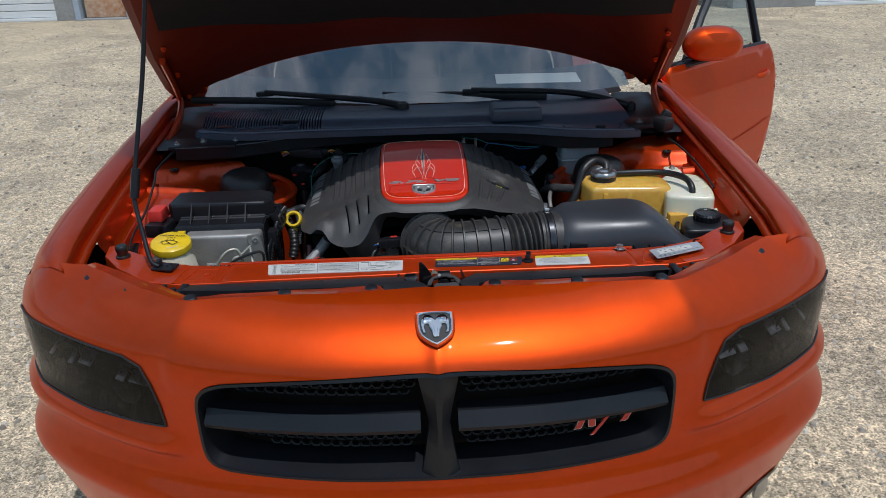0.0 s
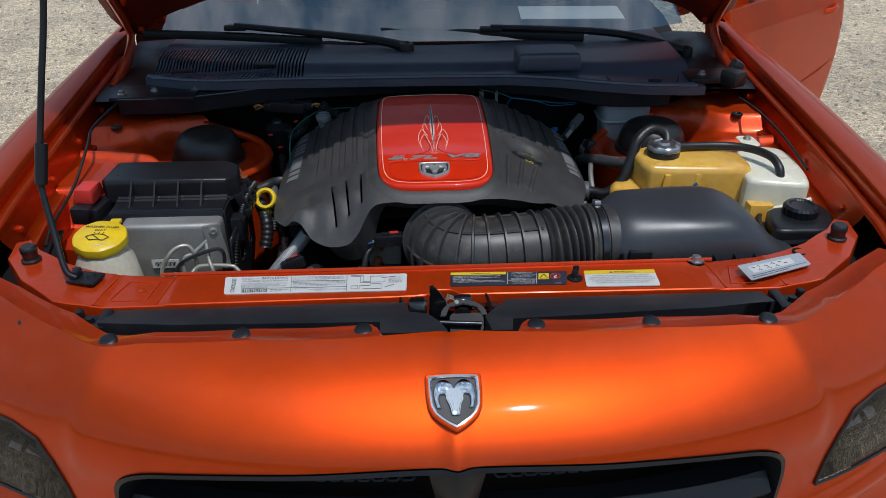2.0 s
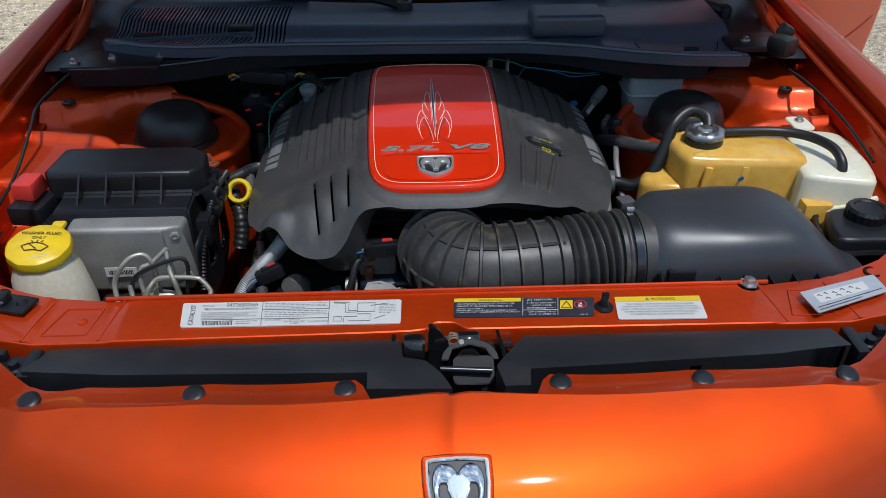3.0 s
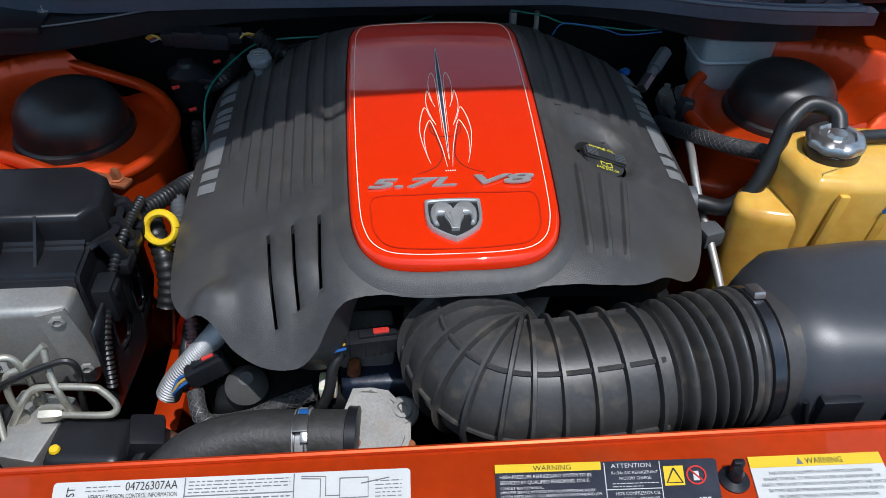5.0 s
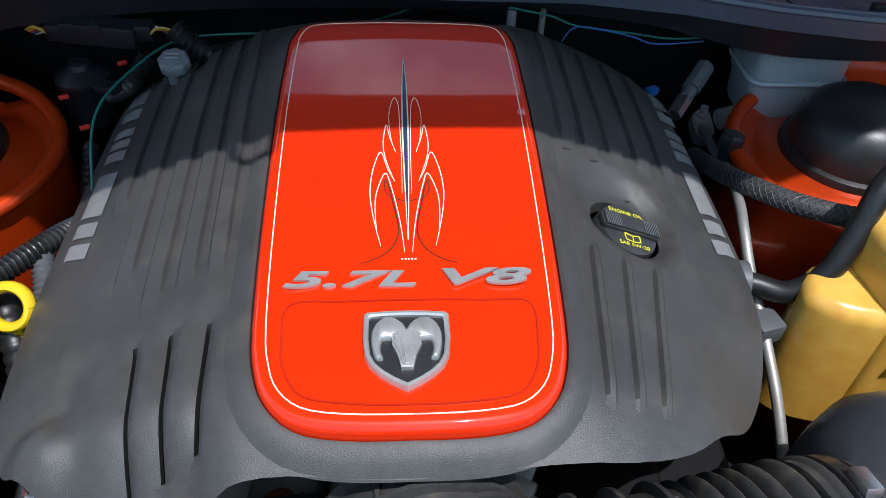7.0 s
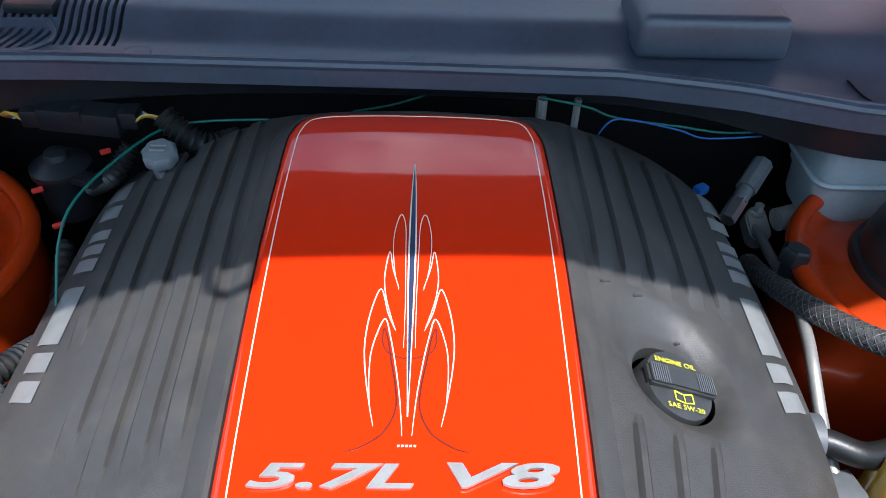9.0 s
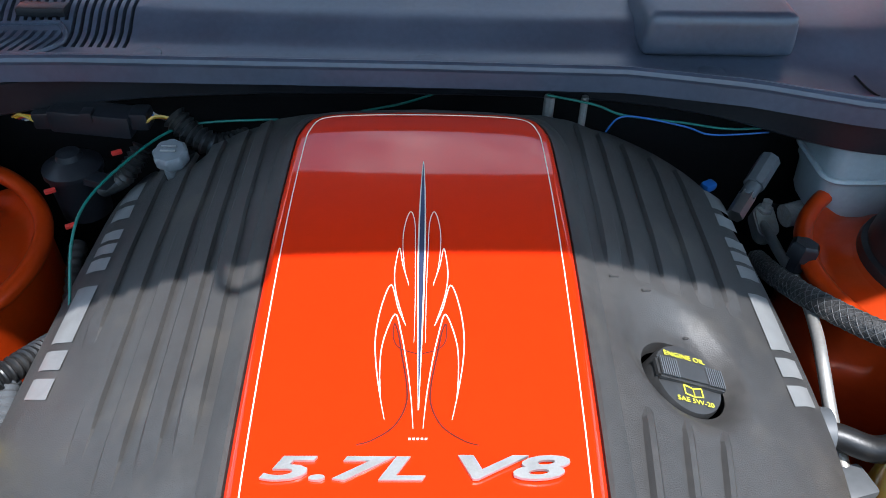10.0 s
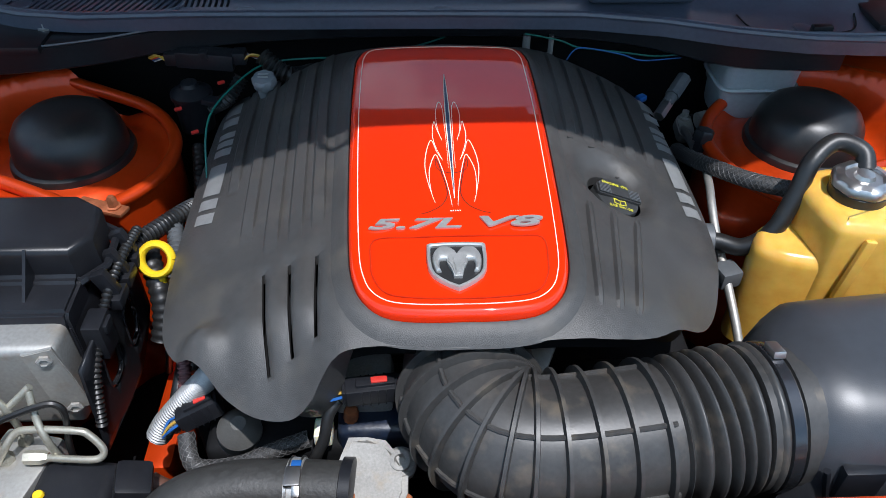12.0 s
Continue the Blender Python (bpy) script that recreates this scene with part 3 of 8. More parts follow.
# the flange that carries the clips
bm = blank()
rows = []
for k in range(-88, 89):
    p = arc(0.80) * k / 88
    e = fascia_at(p, top_z(p))
    d = lerp(abs(e.x), [0, 0.098, 0.104, 0.45, 0.56, 0.70, 0.8], [0.008, 0.008, 0.040, 0.046, 0.060, 0.05, 0.04])
    rows.append([e, e + Vector((0, 0.003, -0.0025)), e + Vector((0, d, -0.005 - 0.012 * min(1, abs(e.x) / 0.5)))])
loft(bm, rows)
part("flange", bm, BAYPAINT, fascia)


def headlight(s):
    bm = blank()
    poly = LAMP if s > 0 else mirror(LAMP)
    sheet(bm, lambda p, z: fascia_at(p, z, 0.0015), poly, step=0.02)
    lens = part("headlight", bm, SMOKED, car, "smoked grey headlight lens")
    lens.visible_shadow = False
    facing(lens, (s * 0.5, -1, 0))
    bm = blank()
    sheet(bm, lambda p, z: fascia_at(p, z, -0.055), poly, step=0.03)
    c = Vector((0, 0, 0))
    rim = [[fascia_at(p, z, -0.003) for p, z in poly + poly[:1]], [fascia_at(p, z, -0.055) for p, z in poly + poly[:1]]]
    loft(bm, rim)
    part("housing", bm, BLACK, lens)
    for x, z, r in ((0.62, 0.655, 0.042), (0.755, 0.665, 0.050)):
        q = fascia_at(s * arc(x), z, -0.045)
        n = plan(s * arc(x))[1]
        bm = blank()
        lathe(bm, q, [(r * 0.3, -0.006), (r * 0.6, 0.0), (r * 0.85, 0.014), (r, 0.032), (r * 0.96, 0.032), (r * 0.5, 0.008)], axis=n)
        part("reflector", bm, CABIN, lens, "dark reflector bowl")
    bm = blank()
    pth = [fascia_at(s * arc(x), z, -0.012) for x, z in ((0.85, 0.725), (0.865, 0.68), (0.868, 0.63), (0.86, 0.60))]
    sweep(bm, spline(pth, 6), 0.007)
    part("light_tube", bm, CONN, lens)
    for x, z, w, h, tl in ((0.585, 0.680, 0.045, 0.026, 52), (0.625, 0.682, 0.022, 0.034, 46), (0.712, 0.690, 0.036, 0.032, 50), (0.748, 0.688, 0.012, 0.046, 44), (0.80, 0.690, 0.010, 0.050, 48)):
        bm = blank()
        q = fascia_at(s * arc(x), z, -0.020)
        n = plan(s * arc(x))[1]
        box(bm, q, (w, 0.004, h), 0.0012, (-tl, 0, math.degrees(math.atan2(n.x, -n.y))))
        part("facet", bm, REFLECT, lens, "bright reflector facet")
    bm = blank()
    loop = [fascia_at(p, z, 0.002) for p, z in poly]
    sweep(bm, loop + loop[:1], 0.0022, 6)
    part("seal", bm, SEAL, lens)


headlight(1)
headlight(-1)

# ---- grille ----
bm = blank()
inner = [(p * 0.985, 0.624 + (z - 0.624) * 0.95) for p, z in GRILLE_HOLE]
inner2 = [(p * 0.955, 0.624 + (z - 0.624) * (0.80 + 0.10 * smooth01((z - 0.509) / 0.03) if z < 0.609 else 0.92)) for p, z in GRILLE_HOLE]
loft(bm, [[fascia_at(p, z, d) for p, z in lp + lp[:1]] for lp, d in ((GRILLE_HOLE, 0.003), (inner, 0.004), (inner, -0.004), (inner2, -0.050), (inner2, -0.075))])
grille = part("grille", bm, GRILLE, car, "dark grey crosshair grille frame")
# near-black sheet standing in for the shade behind the bars
bm = blank()
sheet(bm, lambda p, z: fascia_at(p, z, -0.085), [(p, z) for p, z in inner2], step=0.05)
part("backing", bm, DARK, grille)


def bar_profile(p, za, zb, d):
    """A bar's section at arc p: a wedge with a broad lit top face."""
    return [fascia_at(p, za, d - 0.045), fascia_at(p, za - 0.004, d - 0.018), fascia_at(p, zb + 0.010, d), fascia_at(p, zb, d - 0.004), fascia_at(p, zb - 0.001, d - 0.045)]


for s in (1, -1):
    bm = blank()
    rows = []
    for k in range(15):
        u = k / 14
        x = 0.035 + (0.445 - 0.035) * u
        zc = 0.631 - 0.004 * u
        rows.append(bar_profile(s * arc(x), zc + 0.021, zc - 0.020, 0.002))
    loft(bm, rows)
    part("crossbar", bm, GRILLE, grille)
bm = blank()
rows = []
for k in range(13):
    u = k / 12
    z = 0.742 - u * (0.742 - 0.509)
    w = lerp(u, [0, 0.12, 0.48, 0.55, 0.95, 1], [0.040, 0.034, 0.020, 0.020, 0.034, 0.040])
    rows.append([fascia_at(-w, z, -0.045), fascia_at(-w, z, -0.012), fascia_at(-w * 0.2, z, 0.004), fascia_at(w * 0.2, z, 0.004), fascia_at(w, z, -0.012), fascia_at(w, z, -0.045)])
loft(bm, rows)
part("center_bar", bm, GRILLE, grille)
# the honeycomb behind the bars
bm = blank()
for s in (1, -1):
    for row, z0 in enumerate((0.717, 0.701, 0.685, 0.669, 0.599, 0.583, 0.567, 0.551)):
        for k in range(17):
            x = s * (0.055 + 0.0205 * (k + 0.5 * (row % 2)))
            if abs(x) > 0.40 - (0.05 if row in (0, 7) else 0):
                continue
            ring_o, ring_i = [], []
            for i in range(6):
                a = radians(60 * i)
                ring_o.append(fascia_at(arc(x + 0.0122 * math.cos(a)), z0 + 0.0098 * math.sin(a), -0.058))
                ring_i.append(fascia_at(arc(x + 0.0095 * math.cos(a)), z0 + 0.0074 * math.sin(a), -0.060))
            back = [v + Vector((0, 0.012, 0)) for v in ring_i]
            n = len(bm.verts)
            loft(bm, [ring_o + ring_o[:1], ring_i + ring_i[:1], back + back[:1]])
tagged(part("honeycomb", bm, CABIN, grille), kind="stuff")
# slanted red badge under the crossbar
bm = blank()
bq = blank()


B0 = fascia_at(arc(0.330), 0.582, -0.022)
bux, buy = (fascia_at(arc(0.40), 0.582, -0.022) - fascia_at(arc(0.27), 0.582, -0.022)).normalized(), Vector((0.0, 0, 1))
for poly in ([(-0.062, 0.030), (-0.022, 0.030), (-0.028, 0.022), (-0.068, 0.022)], [(-0.058, 0.018), (-0.046, 0.018), (-0.056, -0.002), (-0.068, -0.002)], [(-0.040, 0.018), (-0.028, 0.018), (-0.026, -0.002), (-0.038, -0.002)], [(0.012, 0.036), (0.020, 0.036), (-0.026, -0.022), (-0.034, -0.022)], [(0.020, 0.030), (0.075, 0.030), (0.069, 0.021), (0.014, 0.021)], [(0.040, 0.020), (0.053, 0.020), (0.040, -0.002), (0.027, -0.002)]):
    prism(bm, poly, B0, bux, buy, 0.004)
    cx, cy = sum(p[0] for p in poly) / 4, sum(p[1] for p in poly) / 4
    prism(bq, [(cx + (x - cx) * 1.0 + math.copysign(0.0016, x - cx), cy + (y - cy) + math.copysign(0.0016, y - cy)) for x, y in poly], B0, bux, buy, 0.003)
part("red_badge", bm, REDCAP, grille, "slanted red badge strokes")
part("badge_edge", bq, SILVER, grille)

# ---- nose emblem ----
SHIELDP = [(-0.0310, 0.0270), (-0.0290, 0.0290), (-0.0150, 0.0302), (0.0, 0.0306), (0.0150, 0.0302), (0.0290, 0.0290), (0.0310, 0.0270), (0.0312, 0.0060), (0.0295, -0.0100), (0.0255, -0.0190), (0.0180, -0.0265), (0.0090, -0.0330), (0.0, -0.0380), (-0.0090, -0.0330), (-0.0180, -0.0265), (-0.0255, -0.0190), (-0.0295, -0.0100), (-0.0312, 0.0060)]
HORN = [(0.0, 0.0140), (0.0045, 0.0210), (0.0105, 0.0245), (0.0165, 0.0240), (0.0215, 0.0195), (0.0248, 0.0120), (0.0252, 0.0020), (0.0235, -0.0080), (0.0212, -0.0128), (0.0165, -0.0125), (0.0180, -0.0060), (0.0182, 0.0), (0.0168, 0.0040), (0.0125, 0.0045), (0.0080, 0.0035), (0.0, 0.0030)]
FACE = [(-0.0120, 0.0070), (-0.0040, 0.0150), (0.0, 0.0120), (0.0040, 0.0150), (0.0120, 0.0070), (0.0100, 0.0020), (0.0105, -0.0010), (0.0070, -0.0090), (0.0052, -0.0170), (0.0042, -0.0215), (-0.0042, -0.0215), (-0.0052, -0.0170), (-0.0070, -0.0090), (-0.0105, -0.0010), (-0.0100, 0.0020)]


def emblem(parent, at, ux, uy, k, name="badge", lobe=None, rim=None, ground=None):
    """A shield with a bright rim, a dark field and a plain curled relief."""
    ux, uy = Vector(ux).normalized(), Vector(uy).normalized()
    n = ux.cross(uy)
    sc = lambda f: [(x * k * f, y * k * f) for x, y in SHIELDP]
    P = lambda poly, h: [Vector(at) + ux * x + uy * y + n * h for x, y in poly + poly[:1]]
    inn = sc(0.87)
    bm = blank()
    loft(bm, [P(sc(1.0), -0.003), P(sc(1.0), 0.0030 * k), P(sc(0.975), 0.0048 * k), P(sc(0.91), 0.0050 * k), P(inn, 0.0036 * k), P(inn, 0.0008)])
    b = part(name, bm, rim or CHROME, parent, "silver shield badge")
    bm = blank()
    prism(bm, inn, Vector(at), ux, uy, 0.0012 * k)
    part("field", bm, INK, b)
    if ground:
        bm = blank()
        loft(bm, [P(sc(1.10), -0.002), P(sc(1.10), 0.0006 * k), P(sc(1.07), 0.0014 * k), P(sc(1.0), 0.0006 * k)])
        part("surround", bm, ground, b)
    for f in (1, -1):
        # a horn: a rounded crescent, swollen along its middle
        bm = blank()
        lp = [(f * x * k, y * k) for x, y in HORN]
        lp = [(p.x, p.y) for p in spline([(x, y, 0) for x, y in lp], 3, True)]
        rings = [P(lp, 0.0008)]
        for d, h in ((0.0, 0.0022), (0.0006, 0.0038), (0.0013, 0.0050), (0.0020, 0.0057)):
            rings.append(P(shrink_poly(lp, d * k), h * k))
        loft(bm, rings)
        bm.faces.new([bm.verts.new(v) for v in rings[-1][:-1]])
        bmesh.ops.remove_doubles(bm, verts=bm.verts[:], dist=0.00002)
        part("horn", bm, lobe or CHROME, b, angle=85)
    bm = blank()
    prism(bm, [(x * k, y * k) for x, y in FACE], Vector(at) + n * 0.0008, ux, uy, 0.0056 * k, 0.0016 * k)
    prism(bm, [(x * k * 0.42, y * k * 0.82 - 0.002 * k) for x, y in FACE], Vector(at) + n * 0.0062 * k, ux, uy, 0.0016 * k, 0.0008 * k)
    part("head", bm, lobe or CHROME, b)
    return b


def shrink_poly(poly, d):
    """Moves an outline inwards by d."""
    out = []
    n = len(poly)
    area = sum(poly[i - 1][0] * poly[i][1] - poly[i][0] * poly[i - 1][1] for i in range(n))
    sg = 1 if area > 0 else -1
    for i in range(n):
        a, c = Vector(poly[i - 1]), Vector(poly[(i + 1) % n])
        t = (c - a).normalized()
        out.append((poly[i][0] - sg * t.y * d, poly[i][1] + sg * t.x * d))
    return out


def fascia_frame(z):
    a, b = fascia_at(0, z - 0.012), fascia_at(0, z + 0.012)
    return (b - a).normalized()


emblem(car, fascia_at(0, 0.803, 0.003) + Vector((0.001, 0, 0)), (1, 0, 0), fascia_frame(0.803), 1.06, ground=PAINT)

# ---- fenders ----
FY = [0.272, 0.36, 0.45, 0.60, 0.85, 1.14, 1.45, 1.80]
FIX = [0.768, 0.776, 0.788, 0.799, 0.812, 0.828, 0.846, 0.87]
FIZ = [0.818, 0.832, 0.847, 0.862, 0.884, 0.905, 0.925, 0.94]
FOX = [0.862, 0.892, 0.926, 0.946, 0.954, 0.955, 0.946, 0.935]


def fender(s):
    bm = blank()
    rows = []
    for k in range(40):
        y = 0.312 + (1.80 - 0.312) * k / 39
        xi, zi, xo = lerp(y, FY, FIX), lerp(y, FY, FIZ), lerp(y, FY, FOX)
        w = xo - xi
        low = 0.745 if y < 0.52 else lerp(y, [0.52, 0.60, 0.70, 0.85, 1.0, 1.15, 1.28, 1.36], [0.60, 0.60, 0.69, 0.745, 0.75, 0.72, 0.60, 0.25])
        sec = [(xi + 0.002, zi - 0.026), (xi, zi - 0.006), (xi + 0.002, zi - 0.001)] + [(xi + w * u, zi + 0.007 * math.sin(math.pi * min(1, u * 1.25)) - 0.100 * u ** 3.6) for u in (0.06, 0.18, 0.32, 0.46, 0.58, 0.70, 0.80, 0.88, 0.95, 0.99)]
        sec = [q for q in sec if q[1] > low + 0.004]
        while len(sec) < 13:
            sec.append(sec[-1])
        sec += [(xo, max(low, min(zi - 0.12, low + 0.1))), (xo, low)]
        rows.append([Vector((s * x, max(y, 0.312 + max(0, x - 0.770) * 0.66), z)) for x, z in sec])
    loft(bm, rows)
    bmesh.ops.remove_doubles(bm, verts=bm.verts[:], dist=0.0005)
    f = part("fender", bm, PAINT, car, "orange metallic front wing", angle=50)
    # the ledge below the skin's edge
    bm = blank()
    rows = []
    for k in range(30):
        y = 0.350 + (1.40 - 0.350) * k / 29
        xi, zi = lerp(y, FY, FIX), lerp(y, FY, FIZ)
        rows.append([Vector((s * (xi - dx), y, zi - dz)) for dx, dz in ((-0.003, 0.026), (0.004, 0.025), (0.013, 0.027), (0.017, 0.029), (0.018, 0.036))])
    loft(bm, rows)
    part("ledge", bm, PAINT, f)
    # the upright apron below it, open in front where the wing meets the bumper
    bm = blank()
    rows = []
    for k in range(24):
        y = 0.500 + (1.40 - 0.500) * k / 23
        xi, zi = lerp(y, FY, FIX), lerp(y, FY, FIZ)
        rows.append([Vector((s * (xi - dx), y + dy * max(0, 1 - k / 4), zi - dz)) for dx, dz, dy in ((0.016, 0.031, 0.0), (0.018, 0.05, 0.006), (0.022, 0.085, 0.03), (0.030, 0.092, 0.034), (0.042, 0.094, 0.034), (0.047, 0.104, 0.036), (0.049, 0.16, 0.04), (0.050, 0.30, 0.04))])
    loft(bm, rows)
    part("inner_apron", bm, PAINT, f, "orange upright apron inside the wing")
    for y in (0.575, 0.76, 0.94, 1.12):
        xi, zi = lerp(y, FY, FIX), lerp(y, FY, FIZ)
        bm = blank()
        lathe(bm, (s * (xi - 0.019), y, zi - 0.066), [(0.009, 0), (0.009, 0.002), (0.006, 0.003), (0.006, 0.008), (0.003, 0.009)], axis=(-s, -0.1, 0.1), seg=6)
        part("bolt", bm, BAYPAINT, f)
        bm = blank()
        lathe(bm, (s * (xi - 0.0185), y - 0.03, zi - 0.054), [(0.003, 0), (0.003, 0.0006), (0.001, 0.0006)], axis=(-s, -0.1, 0.1), seg=10)
        part("hole", bm, DARK, f)
    return f


fender(1)
fender(-1)


def wheel(x, y):
    bm = blank()
    lathe(bm, (x - math.copysign(0.11, x), y, 0.34), [(0.20, 0), (0.32, 0.0), (0.34, 0.03), (0.34, 0.19), (0.32, 0.22), (0.23, 0.22)], axis=(math.copysign(1, x), 0, 0), seg=40)
    w = part("wheel", bm, TYRE, car, "black road tyre")
    bm = blank()
    lathe(bm, (x - math.copysign(0.02, x), y, 0.34), [(0.23, 0), (0.23, 0.12), (0.21, 0.125), (0.20, 0.07), (0.06, 0.06), (0.05, 0.10)], axis=(math.copysign(1, x), 0, 0), seg=30)
    part("rim", bm, SILVER, w)


for x in (-0.80, 0.80):
    for y in (0.98, 4.03):
        wheel(x, y)
# plain rear body, side walls and roof that close the car
bm = blank()
for s in (1, -1):
    rows = []
    for y in (1.80, 2.0, 2.9, 3.6, 3.75, 4.0, 4.3, 4.5, 5.0):
        lo = lerp(y, [1.8, 3.55, 3.65, 4.0, 4.4, 4.5, 5.0], [0.22, 0.22, 0.6, 0.74, 0.6, 0.25, 0.3])
        rows.append([Vector((s * x, y, z)) for x, z in ((0.80, 0.96), (0.90, 0.95), (0.93, 0.85), (0.94, 0.70), (0.93, max(lo, 0.45)), (0.90, lo))] if not (s > 0 and y < 2.9) else [Vector((s * x, y, z)) for x, z in ((0.80, 0.30), (0.84, 0.30), (0.90, 0.29), (0.92, 0.27), (0.92, 0.25), (0.90, 0.22))])
    loft(bm, rows)
loft(bm, [[Vector((x, y, z)) for x in (-0.8, 0, 0.8)] for y, z in ((4.2, 1.0), (5.0, 0.97), (5.08, 0.7), (5.05, 0.3))])
part("rear_body", bm, PAINT, car)
bm = blank()
rows = []
for y, z, w in ((1.98, 1.36, 0.58), (2.3, 1.43, 0.585), (2.8, 1.46, 0.58), (3.4, 1.43, 0.56), (3.8, 1.36, 0.54)):
    rows.append([Vector((w * u, y, z - 0.04 * u * u * u * u)) for u in (-1, -0.8, -0.4, 0, 0.4, 0.8, 1)])
loft(bm, rows)
roof = part("roof", bm, PAINT, car)
rm = roof.modifiers.new("thick", "SOLIDIFY")
rm.thickness = 0.03
for s in (1, -1):
    bm = blank()
    sweep(bm, spline([(s * 0.80, 1.62, 0.95), (s * 0.70, 1.85, 1.20), (s * 0.585, 2.05, 1.36)], 6), 0.035)
    part("pillar", bm, PAINT, car)
    bm = blank()
    sweep(bm, [Vector((s * 0.80, 2.95, 0.95)), Vector((s * 0.58, 3.0, 1.42))], 0.04)
    part("pillar", bm, CABIN, car)
    bm = blank()
    sweep(bm, [Vector((s * 0.80, 4.3, 1.0)), Vector((s * 0.55, 3.75, 1.36))], 0.06)
    part("pillar", bm, PAINT, car)


# ---- bonnet ----
HINGE_Y, HINGE_Z, OPEN = 1.38, 0.975, 48.0
# the bonnet is laid out small and grown to its length from this point
HOOD_FROM, HOOD_GROW = Vector((-0.027, -1.15, 1.48)), 1.067


def hood_at(x, y, drop=0.0):
    """A point of the closed bonnet at (x, y), swung open about its hinge line."""
    z = lerp(y, [0.15, 0.25, 0.45, 0.8, 1.15, 1.45], [0.838, 0.858, 0.885, 0.918, 0.945, 0.962]) + 0.020 * (1 - (x / 0.8) ** 2) * smooth01((y - 0.15) / 0.3) - drop
    dy, dz = y - HINGE_Y, z - HINGE_Z
    c, s = math.cos(radians(OPEN)), math.sin(radians(OPEN))
    p = Vector((x, HINGE_Y + dy * c + dz * s, HINGE_Z - dy * s + dz * c))
    return HOOD_FROM + (p - HOOD_FROM) * HOOD_GROW


def hood_rear(x):
    return 1.112 + 0.262 * (abs(x) / 0.8) ** 2.2


HX = [(0.0, 0.158), (0.30, 0.172), (0.52, 0.20), (0.62, 0.25), (0.72, 0.335), (0.752, 0.40), (0.757, 0.50), (0.762, 0.60), (0.79, 0.85), (0.816, 1.14), (0.815, 1.30), (0.795, 1.375), (0.765, 1.372)]
HR = [(x, hood_rear(x)) for x in (0.72, 0.66, 0.58, 0.5, 0.4, 0.3, 0.2, 0.1)]
HOOD_OUT = HX + HR + [(0.0, hood_rear(0))] + [(-x, y) for x, y in HR[::-1]] + [(-x, y) for x, y in HX[:0:-1]]
bm = blank()
sheet(bm, hood_at, HOOD_OUT, step=0.04)
hood = part("hood", bm, PAINT, car, "orange bonnet skin propped open", angle=60)
# folded rim, in paint darkened for its shade
bm = blank()
loop = fine(HOOD_OUT, 0.03)


def inset(poly, d):
    out = []
    n = len(poly)
    for i in range(n):
        a, b, c = Vector(poly[i - 1]), Vector(poly[i]), Vector(poly[(i + 1) % n])
        t = (c - a).normalized()
        out.append((b.x - t.y * d, b.y + t.x * d))
    return out


ARE = sum(a[0] * b[1] - b[0] * a[1] for a, b in zip(loop, loop[1:] + loop[:1]))
SG = 1 if ARE > 0 else -1
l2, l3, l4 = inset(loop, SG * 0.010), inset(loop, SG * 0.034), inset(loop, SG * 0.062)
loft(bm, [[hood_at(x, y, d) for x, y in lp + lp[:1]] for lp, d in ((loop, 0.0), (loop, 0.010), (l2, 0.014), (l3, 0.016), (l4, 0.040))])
part("hood_rim", bm, SHADEPAINT, hood, "orange folded bonnet edge")
# inner panel in the same shade-darkened paint
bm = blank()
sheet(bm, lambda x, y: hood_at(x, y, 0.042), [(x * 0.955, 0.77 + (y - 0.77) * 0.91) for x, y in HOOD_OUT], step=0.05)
part("inner_panel", bm, SHADEPAINT, hood, "orange pressed inner bonnet panel")
bm = blank()
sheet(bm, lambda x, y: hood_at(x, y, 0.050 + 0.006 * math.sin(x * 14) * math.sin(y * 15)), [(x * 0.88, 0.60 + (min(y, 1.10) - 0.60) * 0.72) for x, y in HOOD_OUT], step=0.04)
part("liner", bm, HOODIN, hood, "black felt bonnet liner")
bm = blank()
rl = [(x, hood_rear(x) - 0.012) for x in [0.62 - 1.24 * k / 30 for k in range(31)]]
sweep(bm, [hood_at(x, y, 0.022) for x, y in rl], 0.006, 8)
part("rear_seam", bm, BAYPAINT, hood)
for s in (1, -1):
    bm = blank()
    pts = [Vector((s * 0.80, 1.20, 0.86)), Vector((s * 0.80, 1.34, 0.90)), hood_at(s * 0.765, 1.30, 0.05), hood_at(s * 0.755, 1.10, 0.05)]
    sweep(bm, spline(pts, 6), 0.010, 8, 2.0)
    part("hinge", bm, BAYPAINT, hood)
    for y in (1.05, 1.18, 1.30):
        bm = blank()
        a, b = hood_at(s * 0.735, y, 0.045), hood_at(s * 0.735, y, 0.055)
        lathe(bm, a, [(0.009, 0), (0.009, 0.004), (0.006, 0.005), (0.006, 0.010)], axis=(b - a), seg=8)
        part("bolt", bm, BAYPAINT, hood)
# latch striker at the front of the bonnet
bm = blank()
sweep(bm, spline([hood_at(-0.018, 0.20, 0.03), hood_at(-0.014, 0.20, 0.062), hood_at(0.014, 0.20, 0.062), hood_at(0.018, 0.20, 0.03)], 5), 0.005, 8)
part("striker", bm, STEELPIPE, hood)

# ---- windscreen, cabin ----
def ws_base(x):
    return 1.345 + 0.20 * (abs(x) / 0.75) ** 2


def ws_at(x, v):
    y0, y1 = ws_base(x), 2.0 + 0.03 * (abs(x) / 0.6) ** 2
    w = 1 - 0.24 * v
    return Vector((x * w, y0 + (y1 - y0) * v, 0.925 + (1.375 - 0.925) * v + 0.025 * math.sin(math.pi * v)))


